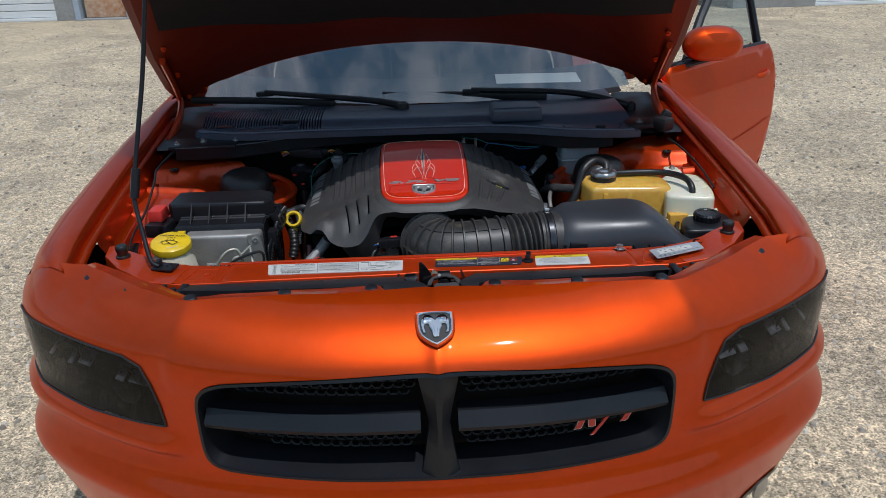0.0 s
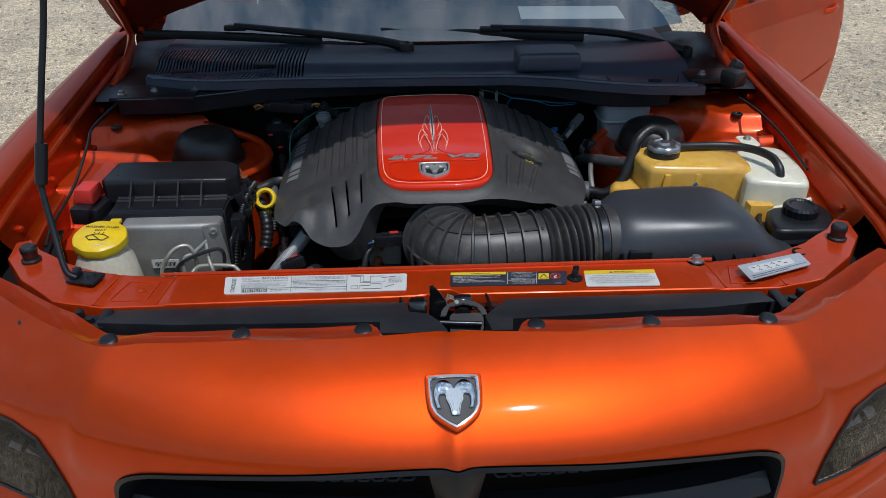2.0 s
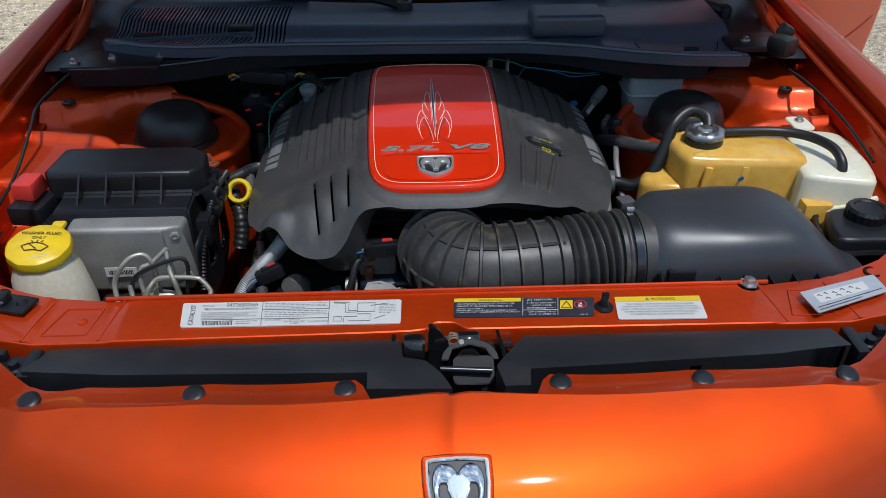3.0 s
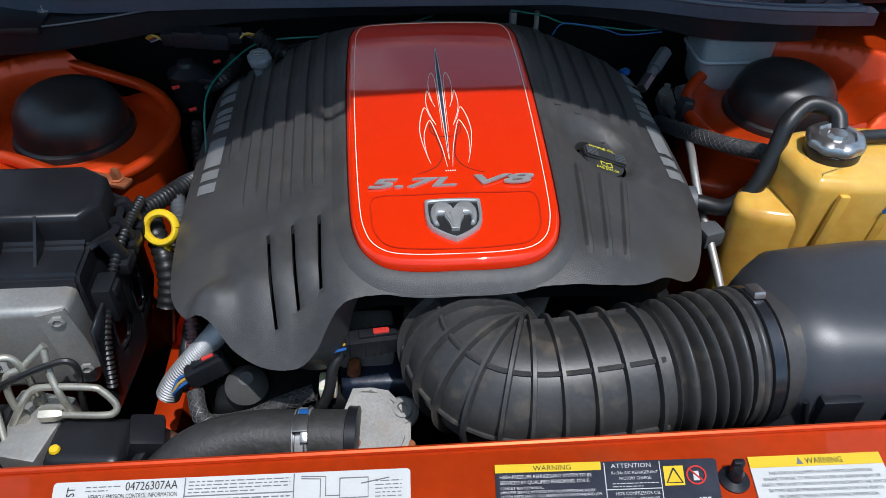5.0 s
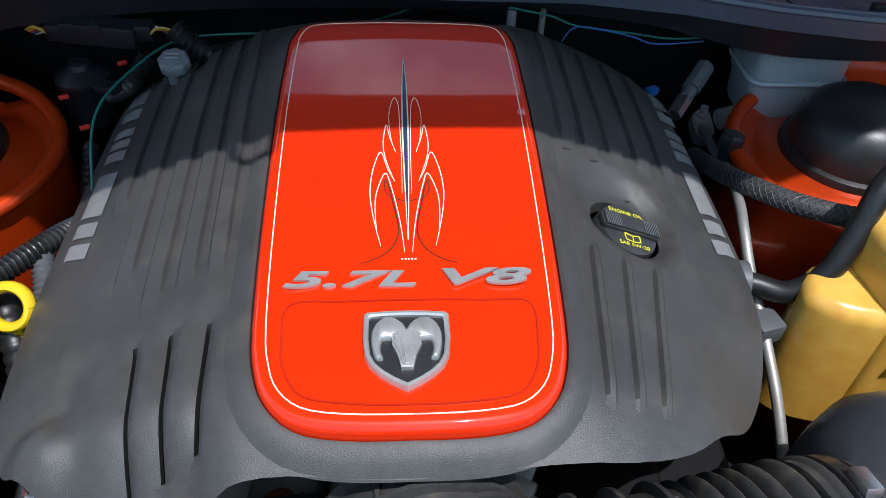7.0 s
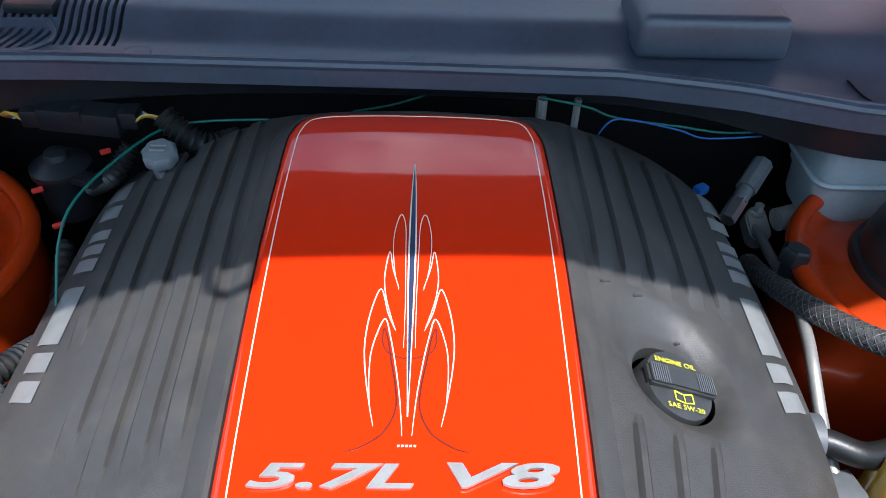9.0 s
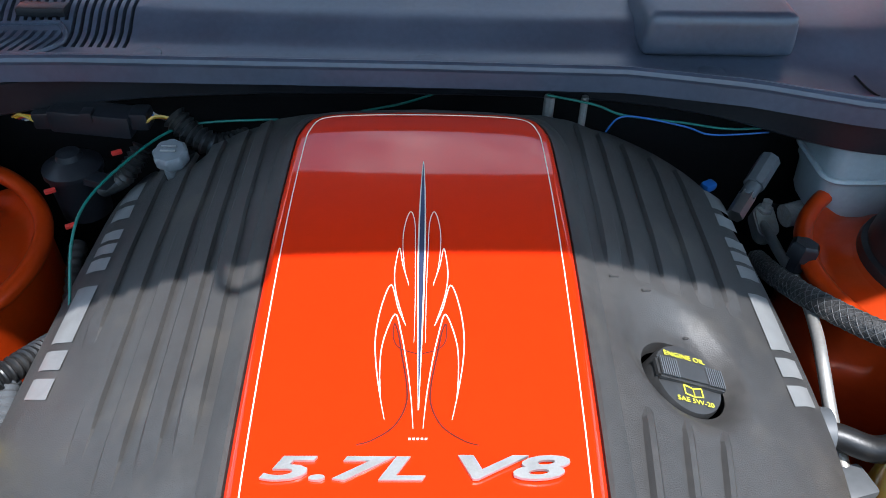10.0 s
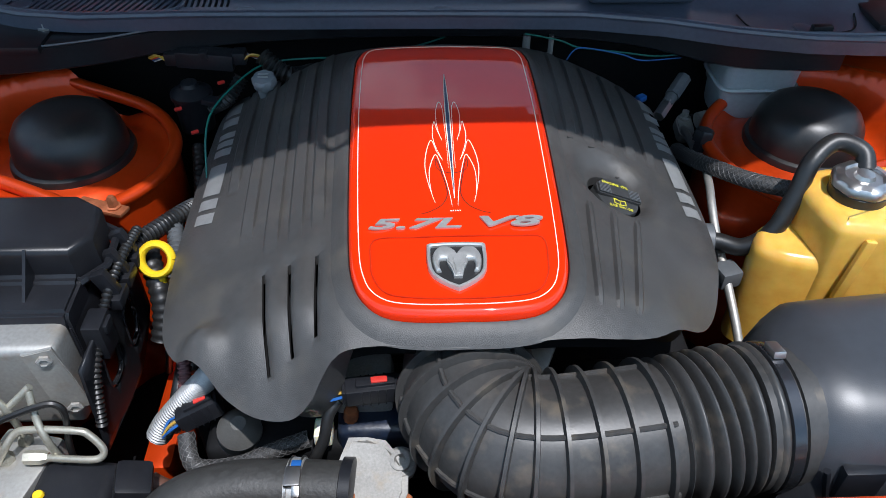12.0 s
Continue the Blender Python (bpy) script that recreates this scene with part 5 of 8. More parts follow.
SLIT = []
for i in range(45):
    x = -0.706 + i * 0.0088
    ya, yb = (1.200 if x < -0.388 else 1.160), min(ws_base(x) - 0.040, 1.345)
    SLIT.append([(x, ya), (x + 0.0042, ya), (x + 0.0042, yb), (x, yb)])
for i in range(25):
    x = -0.655 + i * 0.0105
    SLIT.append([(x, 1.150), (x + 0.0048, 1.150), (x + 0.0198, 1.189), (x + 0.015, 1.189)])
edge = [-0.70 + 1.36 * i / 60 for i in range(61)]
COWL_OUT = [(x, lerp(x, cfx, cfy)) for x in edge] + [(x, ws_base(x) + 0.01) for x in edge[::-1]]
bm = blank()
sheet(bm, lambda x, y: cowl_pt(x, y), COWL_OUT, SLIT, step=0.013, skirt=[(0, 0, -0.002), (0, 0, -0.006), (0, 0, -0.012)])
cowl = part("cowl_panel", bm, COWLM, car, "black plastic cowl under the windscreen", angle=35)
# near-black sheet that gives the slots their shade
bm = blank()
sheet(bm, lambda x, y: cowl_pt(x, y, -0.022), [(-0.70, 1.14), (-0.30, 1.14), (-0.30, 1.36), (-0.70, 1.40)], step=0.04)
part("slot_shade", bm, DARK, cowl)
bm = blank()
sweep(bm, spline([cowl_pt(x, y, 0.0015) for x, y in ((-0.68, 1.143), (-0.55, 1.143), (-0.42, 1.144), (-0.392, 1.152), (-0.382, 1.172), (-0.390, 1.192), (-0.41, 1.196), (-0.55, 1.196), (-0.68, 1.196))], 6), 0.0026, 6)
part("slot_frame", bm, COWLM, cowl)
bm = blank()
sweep(bm, [cowl_at(-0.69 + 1.33 * i / 60, 0.012) + Vector((0, 0, 0.002)) for i in range(61)], 0.0055, 8)
sweep(bm, [cowl_at(-0.69 + 1.33 * i / 60, 0.055) + Vector((0, 0, 0.0015)) for i in range(61)], 0.003, 6)
part("front_rib", bm, COWLM, cowl)
for x in (-0.62, -0.289, 0.0, 0.291, 0.53):
    bm = blank()
    lathe(bm, cowl_at(x, 0.135) + Vector((0, 0, -0.002)), [(0.015, 0), (0.014, 0.003), (0.006, 0.0045)], seg=20)
    part("cowl_clip", bm, COWLM, cowl)
for x in (-0.62, -0.412):
    bm = blank()
    box(bm, cowl_pt(x, 1.208, 0.004), (0.052, 0.020, 0.010), 0.003)
    part("tab", bm, BLACK, cowl)
bm = blank()
box(bm, (0.300, 1.200, 0.924), (0.162, 0.105, 0.046), 0.012, seg=4, taper=0.95)
part("raised_box", bm, COWLM, cowl)
bm = blank()
box(bm, cowl_pt(0.545, 1.075, 0.008), (0.030, 0.012, 0.016), 0.003)
part("tab", bm, BLACK, cowl)
bm = blank()
pth = spline([cowl_pt(0.44, 1.13, 0.002), cowl_pt(0.455, 1.09, 0.002), cowl_pt(0.52, 1.07, 0.002), cowl_pt(0.60, 1.09, 0.002), cowl_pt(0.625, 1.14, 0.002)], 6)
sweep(bm, pth, 0.0012, 5)
part("hatch_line", bm, DARK, cowl)
for s in (1, -1):
    bm = blank()
    pr = [(s * x, y) for x, y in ((0.62, 1.09), (0.80, 1.08), (0.83, 1.20), (0.85, 1.60), (0.72, 1.62), (0.64, 1.40))]
    sheet(bm, lambda x, y: Vector((x, y, 0.868 + 0.03 * (y - 1.0))), pr, step=0.05)
    part("cowl_end", bm, BLACK, cowl)
# brace below the cowl, from tower to tower
bm = blank()
BR = [(-0.74, 1.06, 0.880), (-0.62, 1.062, 0.880), (-0.50, 1.085, 0.882), (-0.36, 1.13, 0.885), (-0.15, 1.150, 0.888), (0.15, 1.150, 0.886), (0.30, 1.125, 0.882), (0.42, 1.080, 0.872), (0.50, 1.060, 0.874), (0.58, 1.05, 0.878)]
rows = []
for p in spline(BR, 6):
    rows.append([p + Vector((0, 0.05, 0.0)), p + Vector((0, 0.004, 0.0)), p + Vector((0, 0.0, -0.003)), p + Vector((0, 0.002, -0.036)), p + Vector((0, 0.008, -0.040)), p + Vector((0, 0.05, -0.040))])
loft(bm, rows)
part("brace", bm, BLACK, car, "black pressed brace below the cowl")
bm = blank()
sweep(bm, [Vector(p) + Vector((0, 0.001, 0.001)) for p in spline(BR, 6)], 0.0016, 6)
part("brace_edge", bm, CONN, car)
bm = blank()
box(bm, (-0.66, 1.11, 0.880), (0.20, 0.10, 0.012), 0.004)
part("end_plate", bm, BLACK, car)
bm = blank()
box(bm, (0.70, 1.14, 0.888), (0.12, 0.10, 0.012), 0.004)
part("end_plate", bm, BLACK, car)
for x, y, z in ((-0.735, 1.085, 0.886), (-0.665, 1.11, 0.886), (-0.57, 1.12, 0.886), (0.68, 1.13, 0.894)):
    bm = blank()
    lathe(bm, (x, y, z), [(0.011, 0), (0.011, 0.002), (0.007, 0.003), (0.007, 0.009), (0.004, 0.010)], seg=8)
    part("brace_bolt", bm, SILVER, car)
bm = blank()
box(bm, (0.742, 1.085, 0.898), (0.045, 0.050, 0.040), 0.010, (0, 0, 30))
box(bm, (0.762, 1.125, 0.915), (0.030, 0.030, 0.030), 0.010, (0, 30, 0))
part("corner_seal", bm, RUBBER, car, "black rubber corner seal")


def wiper(piv, elbow, tip_a, tip_b, mid):
    w = thing("wiper", piv, "black wiper arm and blade lying on the windscreen", "wiper", group="wipers")
    bm = blank()
    sweep(bm, spline([piv, elbow, Vector(mid) + Vector((0, 0, 0.012))], 10), lambda u: 0.017 - 0.007 * u, 10, 0.75)
    part("arm", bm, WIPERM, w)
    bm = blank()
    lathe(bm, Vector(piv) + Vector((0, 0, -0.02)), [(0.020, 0), (0.020, 0.020), (0.018, 0.030), (0.012, 0.033), (0.010, 0.028)], seg=20)
    part("pivot_nut", bm, BLACK, w)
    bm = blank()
    a, b = Vector(tip_a), Vector(tip_b)
    m = (a + b) / 2
    path = spline([a, (a + m) / 2 + Vector((0, 0, 0.002)), m + Vector((0, 0, 0.003)), (b + m) / 2 + Vector((0, 0, 0.002)), b], 5)
    sweep(bm, path, 0.0090, 8, 1.3)
    part("blade", bm, WIPERM, w)
    bm = blank()
    box(bm, Vector(mid) + Vector((0, 0, 0.006)), (0.060, 0.022, 0.016), 0.006)
    part("bridge", bm, WIPERM, w)


wiper((-0.056, 1.300, 0.932), (-0.17, 1.345, 0.945), (-0.775, 1.44, 0.945), (-0.285, 1.375, 0.932), (-0.52, 1.41, 0.958))
wiper((0.715, 1.36, 0.892), (0.52, 1.385, 0.938), (-0.125, 1.395, 0.950), (0.43, 1.375, 0.930), (0.175, 1.385, 0.948))

# ---- fog lamps low in the bumper ----
for s in (1, -1):
    lp = [(s * arc(0.775) + 0.085 * math.cos(2 * math.pi * k / 24), 0.225 + 0.042 * math.sin(2 * math.pi * k / 24)) for k in range(24)]
    bm = blank()
    sheet(bm, lambda p, z: fascia_at(p, z, 0.003), lp, step=0.02)
    part("fog_lamp_bezel", bm, BLACK, fascia, "black bezel of the fog lamp")
    bm = blank()
    lathe(bm, fascia_at(s * arc(0.775), 0.222, 0.004), [(0.030, 0), (0.030, 0.006), (0.024, 0.009), (0.001, 0.011)], axis=plan(s * arc(0.775))[1], seg=24)
    part("fog_lamp", bm, SILVER, fascia, "round fog lamp")

# ---- engine cover ----
CX = -0.003
CVX = [0, 0.12, 0.15, 0.206, 0.26, 0.31, 0.345, 0.37, 0.40]
CVZ = [0.866, 0.862, 0.855, 0.828, 0.802, 0.774, 0.746, 0.71, 0.66]


def cover_at(x, y):
    a = abs(x - CX)
    z = lerp(a, CVX, CVZ)
    if y < 0.60:
        z -= 4.2 * (0.60 - y) ** 2
    if y > 1.05:
        z -= 2.0 * (y - 1.05) ** 2
    if x > 0:
        z -= 0.035 * smooth01((x - 0.20) / 0.10) * smooth01((0.72 - y) / 0.12)
    if x < 0:
        for xa, xb, y0 in ((0.206, 0.189, 0.540), (0.178, 0.165, 0.548), (0.148, 0.141, 0.556)):
            u = (y - y0) / 0.12
            if -0.12 < u < 1.1:
                c = -(xb + (xa - xb) * u)
                z -= 0.0065 * math.exp(-((x - c + 0.002) / 0.0075) ** 2) * smooth01((u + 0.12) / 0.2) * smooth01((1.1 - u) / 0.2)
    # the front lobe beside the duct rolls down
    z -= 0.034 * smooth01((-0.110 - x) / 0.06) * smooth01((0.600 - y) / 0.085)
    # hollow round the oil filler
    d = math.hypot((x - 0.195) / 0.046, (y - 0.803) / 0.056)
    z -= 0.016 * smooth01((1.15 - d) / 0.40)
    # duct collar at the front corner
    d = math.hypot((x + 0.262) / 0.030, (y - 0.572) / 0.042)
    z += 0.016 * smooth01((1.1 - d) / 0.8)
    # hollow round the red panel's foot
    return Vector((x, y, z))


COVER_OUT = [(-0.136, 1.102), (-0.205, 1.118), (-0.232, 1.085), (-0.256, 1.062), (-0.285, 1.075), (-0.296, 1.112), (-0.318, 1.122), (-0.336, 1.085), (-0.341, 0.95), (-0.340, 0.85), (-0.336, 0.747), (-0.324, 0.657), (-0.308, 0.606), (-0.288, 0.578), (-0.267, 0.566), (-0.245, 0.548),
             (-0.228, 0.534), (-0.206, 0.520), (-0.183, 0.511), (-0.162, 0.508), (-0.146, 0.512), (-0.136, 0.522), (-0.118, 0.534), (-0.081, 0.538), (-0.007, 0.533), (0.084, 0.540), (0.142, 0.543), (0.185, 0.556), (0.216, 0.576), (0.244, 0.592), (0.270, 0.620), (0.290, 0.652), (0.306, 0.70), (0.324, 0.773), (0.331, 0.868), (0.326, 1.00), (0.300, 1.100), (0.256, 1.140), (0.206, 1.142), (0.136, 1.108)]
SLOTS = []
for xa, ya, xb, yb in ((-0.206, 0.658, -0.190, 0.546), (-0.178, 0.660, -0.166, 0.553), (-0.148, 0.660, -0.142, 0.560)):
    SLOTS.append([(xa - 0.0019, ya), (xa + 0.0019, ya), (xb + 0.0017, yb), (xb - 0.0017, yb)])
OILHOLE = [(0.196 + 0.0345 * math.cos(2 * math.pi * i / 40), 0.794 + 0.0345 * math.sin(2 * math.pi * i / 40)) for i in range(40)]


def rolled(depth):
    """The cover's edge folds down, deeper round the front lobe."""
    def off(v):
        k = smooth01((v.x + 0.262) / 0.03) * smooth01((-0.112 - v.x) / 0.03) * smooth01((0.60 - v.y) / 0.04)
        c = smooth01((v.x + 0.12) / 0.05) * smooth01((0.60 - v.y) / 0.04)
        return Vector((0, 0, -depth * (1 + 1.6 * k + 0.5 * c)))
    return off


COVER_OUT = [(p.x, p.y) for p in spline([(x, y, 0) for x, y in COVER_OUT], 3, True)]
ecover = thing("engine_cover", (0, 0.8, 0.60), "dark grey moulded engine cover with a gloss red centre panel", "engine cover")
bm = blank()
sheet(bm, cover_at, COVER_OUT, SLOTS + [OILHOLE], step=0.0095, skirt=[rolled(0.003), rolled(0.007), rolled(0.010)], tuck=(0, 0.8, 0))
shell = part("shell", bm, COVER, ecover, "dark grey textured plastic shell", angle=50)
# near-black sheet in place of the shade below the shell
bm = blank()
sheet(bm, lambda x, y: cover_at(x, y) + Vector((0, 0, -0.06)), [(x * 0.93, 0.80 + (y - 0.80) * 0.88) for x, y in COVER_OUT], step=0.05)
part("underside", bm, DARK, shell)
# long raised ribs towards the rear
for s in (1, -1):
    for c, y0, w in ((0.147, 0.70, 0.012), (0.172, 0.69, 0.013), (0.200, 0.68, 0.014), (0.232, 0.72, 0.013), (0.262, 0.84, 0.012)):
        y0 = y0 if s < 0 else max(y0, 0.876)
        rows = []
        for k in range(31):
            y = y0 + (1.098 - y0) * k / 30
            m = CX + s * (c + 0.055 * (y - 0.70) - 0.045 * max(0, y - 0.95))
            hgt = 0.0048 * smooth01(k / 4)
            a, b, d, e = (cover_at(m + o, y) for o in (-w / 2 - 0.004, -w / 2, w / 2, w / 2 + 0.0025))
            up = Vector((0, 0, hgt))
            rows.append([a - Vector((0, 0, 0.001)), b + up, d + up, e - Vector((0, 0, 0.001))])
        bm = blank()
        loft(bm, rows)
        part("rib", bm, COVER, shell, angle=20)
# three short raised ribs beside the oil filler
for xa, xb in ((0.150, 0.130), (0.180, 0.151), (0.210, 0.171)):
    rows = []
    for k in range(19):
        u = k / 18
        y = 0.575 + 0.165 * u
        m = xb + (xa - xb) * u
        up = Vector((0, 0, 0.0042 * smooth01(u / 0.12) * smooth01((1 - u) / 0.12)))
        a, b, d, e = (cover_at(m + o, y) for o in (-0.006, -0.002, 0.002, 0.0048))
        rows.append([a - Vector((0, 0, 0.0008)), b + up, d + up, e - Vector((0, 0, 0.0008))])
    bm = blank()
    loft(bm, rows)
    part("rib", bm, COVER, shell, angle=20)
RTOP = 0.872
RED_OUT = []
for x, y in ((0.0, 0.5525), (0.045, 0.5540), (0.075, 0.5605), (0.094, 0.577), (0.104, 0.601), (0.110, 0.640), (0.116, 0.75), (0.121, 0.90), (0.1215, 1.02), (0.119, 1.050), (0.111, 1.072), (0.092, 1.083), (0.05, 1.086), (0.0, 1.0865)):
    RED_OUT.append((x, y))
RED_L = RED_OUT + [(-x, y) for x, y in RED_OUT[-2:0:-1]]
RED_L = [(p.x + CX, p.y) for p in spline([(x, y, 0) for x, y in RED_L], 3, True)]


def red_at(x, y, up=0.0):
    return Vector((x, y, RTOP + up + 0.003 * (1 - ((x - CX) / 0.12) ** 2) - 2.2 * max(0, 0.585 - y) ** 2 - 1.6 * max(0, y - 1.04) ** 2))


bm = blank()
top = shrink_poly(RED_L, 0.006)
sheet(bm, red_at, top, step=0.02)
loft(bm, [[red_at(x, y, u) for x, y in lp + lp[:1]] for lp, u in ((top, 0), (shrink_poly(RED_L, 0.0035), -0.0008), (shrink_poly(RED_L, 0.0012), -0.003), (RED_L, -0.006), (RED_L, -0.013))])
bmesh.ops.remove_doubles(bm, verts=bm.verts[:], dist=0.0003)
panel = part("center_panel", bm, RED, ecover, "gloss red painted centre panel", angle=70)
bm = blank()
lo = shrink_poly(RED_L, -0.004)
loft(bm, [[Vector((x, y, cover_at(x, y).z + h)) for x, y in lp + lp[:1]] for lp, h in ((shrink_poly(RED_L, -0.020), -0.001), (shrink_poly(RED_L, -0.013), 0.004), (lo, 0.0070), (shrink_poly(RED_L, -0.001), 0.0060), (shrink_poly(RED_L, 0.001), -0.004))])
part("surround", bm, COVER, ecover)
bm = blank()
pin = shrink_poly(RED_L, 0.0105)
pth = [red_at(x, y, 0.0004) for x, y in pin]
ribbon(bm, pth + pth[:2], 0.0009)
part("pinstripe", bm, PIN, panel, "thin cream pinstripe")


def stripe(pts, w, m, flip=False, name="pinstripe"):
    """A hand-painted line on the red panel, thin at both ends."""
    bm = blank()
    f = -1 if flip else 1
    path = spline([red_at(CX + f * (x - CX), y, 0.0005) for x, y in pts], 7)
    ribbon(bm, path, lambda u: w * (0.35 + 0.65 * math.sin(math.pi * min(1, max(0, u))) ** 0.6))
    part(name, bm, m, panel)


LEAF_A = [(-0.012, 0.832), (-0.016, 0.854), (-0.018, 0.886), (-0.016, 0.909), (-0.0125, 0.920), (-0.009, 0.906), (-0.008, 0.873), (-0.007, 0.82), (-0.007, 0.776)]
LEAF_B = [(-0.013, 0.792), (-0.020, 0.819), (-0.023, 0.842), (-0.022, 0.863), (-0.020, 0.874), (-0.017, 0.854), (-0.012, 0.834)]
LEAF_C = [(-0.024, 0.713), (-0.028, 0.733), (-0.032, 0.759), (-0.0335, 0.783), (-0.031, 0.811), (-0.025, 0.833), (-0.019, 0.809), (-0.013, 0.792)]
LEAF_D = [(-0.027, 0.726), (-0.029, 0.754), (-0.028, 0.778), (-0.021, 0.803), (-0.016, 0.785), (-0.011, 0.755), (-0.008, 0.731), (-0.006, 0.706)]
CURL = [(-0.040, 0.695), (-0.031, 0.698), (-0.018, 0.708), (-0.011, 0.724), (-0.011, 0.741), (-0.015, 0.766), (-0.018, 0.785), (-0.021, 0.794), (-0.021, 0.780), (-0.016, 0.771), (-0.003, 0.766)]
for flip in (False, True):
    stripe(LEAF_A, 0.00068, PIN, flip)
    stripe(LEAF_B, 0.00082, PIN, flip)
    stripe(LEAF_C, 0.00090, PIN, flip)
    stripe(LEAF_D, 0.00090, PIN, flip)
    stripe(CURL, 0.0011, CURLM, flip)
bm = blank()
ribbon(bm, [red_at(CX, 0.72 + 0.272 * k / 20, 0.0006) for k in range(21)], lambda u: 0.0008 + 0.0056 * math.sin(math.pi * u ** 1.3) ** 0.8)
part("pinstripe", bm, PIN, panel)
bm = blank()
ribbon(bm, [red_at(CX, 0.73 + 0.258 * k / 20, 0.0010) for k in range(21)], lambda u: 0.0004 + 0.0034 * math.sin(math.pi * u ** 1.3) ** 0.8)
part("pinstripe", bm, PINBLUE, panel, "blue pinstripe spear")
bm = blank()
for k in range(5):
    box(bm, red_at(CX - 0.005 + 0.0025 * k, 0.699, 0.0004), (0.0015, 0.0012, 0.0006), 0)
part("signature", bm, PIN, panel)
bm = blank()
words(bm, "5.7L", red_at(CX - 0.091, 0.671, 0.001), (1, 0, 0), (0, 1, 0), 0.0215, width=0.096, thick=0.0022, slant=0.25, bold=0.025)
part("lettering", bm, LETTER, panel, "raised silver lettering")
bm = blank()
words(bm, "V8", red_at(CX + 0.024, 0.671, 0.001), (1, 0, 0), (0, 1, 0), 0.0215, width=0.066, thick=0.0022, slant=0.25, bold=0.025)
part("lettering", bm, LETTER, panel, "raised silver lettering")
# groove drawn as a flat ribbon, its shade put into a darker red
bm = blank()
INS = [(-0.088, 0.655), (-0.05, 0.657), (0, 0.6575), (0.05, 0.657), (0.083, 0.655), (0.084, 0.62), (0.080, 0.598), (0.066, 0.577), (0.03, 0.5705), (-0.006, 0.5695), (-0.04, 0.571), (-0.073, 0.578), (-0.087, 0.600), (-0.090, 0.62)]
pth = [red_at(p.x, p.y, 0.0009) for p in spline([(x, y, 0) for x, y in INS], 4, True)]
ribbon(bm, pth + pth[:2], 0.0013)
part("inset_groove", bm, REDDARK, panel)
emblem(panel, red_at(-0.006, 0.615, 0.0005), (1, 0, 0), (0, 1, 0), 0.95, lobe=LETTER, rim=LETTER)

# slanted silver strokes along both flanks of the cover
def flank(s):
    ya, yb = 0.800, 1.100

    def at(u, w):
        """u along the strip from its front, w across it from the middle line."""
        y = ya + (yb - ya) * u
        x = s * (0.306 + 0.008 * u) + s * w
        p = cover_at(x, y)
        return p + Vector((s * 0.0006, 0, 0.0008))

    cells = [[(0.00, 0.07), (0.10, 0.17)], [(0.20, 0.27), (0.27, 0.34), (0.34, 0.43)], [(0.50, 0.56), (0.58, 0.63), (0.65, 0.70)], [(0.76, 0.83), (0.86, 0.98)]]
    for group in cells:
        for a, b in group:
            bm = blank()
            rows = []
            for k in range(6):
                u = a + (b - a) * k / 5
                rows.append([at(u + 0.05 * (w / 0.034), w) for w in (-0.014, -0.007, 0.0, 0.007, 0.013)])
            loft(bm, rows)
            part("flank_badge", bm, FLANKM, ecover, "slanted silver badge stroke")


flank(1)
flank(-1)
for x, y in ((0.150, 0.822), (0.178, 0.820), (0.213, 0.797)):
    bm = blank()
    box(bm, cover_at(x, y + 0.045) + Vector((0, 0, 0.0005)), (0.010, 0.0022, 0.0022), 0.0008, (0, 25, 25))
    part("notch", bm, COVER, shell)

# oil filler cap
oc = thing("oil_filler_cap", (0.196, 0.776, 0.80), "black oil filler cap with yellow print", "cap")
axis = Vector((0.42, -0.10, 1)).normalized()
O = Vector((0.196, 0.795, 0.807))
bm = blank()
lathe(bm, O, [(0.031, -0.03), (0.031, 0.006), (0.0295, 0.010), (0.010, 0.0115), (0.001, 0.0115)], axis=axis, seg=36)
CAPGREY = mat("worn_cap_grey", (0.034, 0.034, 0.034), 0.45, var=0.25, vscale=60, bump=0.15, bscale=900)
cap = part("body", bm, CAPGREY, oc)
oy = Vector((0, 1, 0.12)).normalized()
ox = oy.cross(axis).normalized()
oy = axis.cross(ox).normalized()
bm = blank()
b2 = bmesh.new()
bmesh.ops.create_cube(b2, size=1)
for v in b2.verts:
    v.co = O + ox * v.co.x * 0.062 + oy * (v.co.y * 0.018 + 0.002) + axis * (v.co.z * 0.007 + 0.0125)
bmesh.ops.bevel(b2, geom=b2.edges[:], offset=0.002, segments=2, affect="EDGES")
merge(bm, b2)
part("grip", bm, CAPGREY, oc)
for k in list(range(-14, -6)) + list(range(7, 15)):
    bm = blank()
    b2 = bmesh.new()
    bmesh.ops.create_cube(b2, size=1)
    for v in b2.verts:
        v.co = O + ox * (v.co.x * 0.0009 + k * 0.0020) + oy * (v.co.y * 0.016 + 0.002) + axis * (v.co.z * 0.0012 + 0.0164)
    merge(bm, b2)
    part("grip_rib", bm, CONN, oc)
bm = blank()
words(bm, "SAE 5W-20", O + ox * -0.0165 + oy * -0.0225 + axis * 0.0118, ox, oy, 0.0058, width=0.033, thick=0.0003)
part("print", bm, YPRINT, oc, "yellow print")
bm = blank()
words(bm, "ENGINE OIL", O + ox * -0.019 + oy * 0.0165 + axis * 0.0118, ox, oy, 0.0060, width=0.038, thick=0.0003)
part("print", bm, YPRINT, oc, "yellow print")
bm = blank()
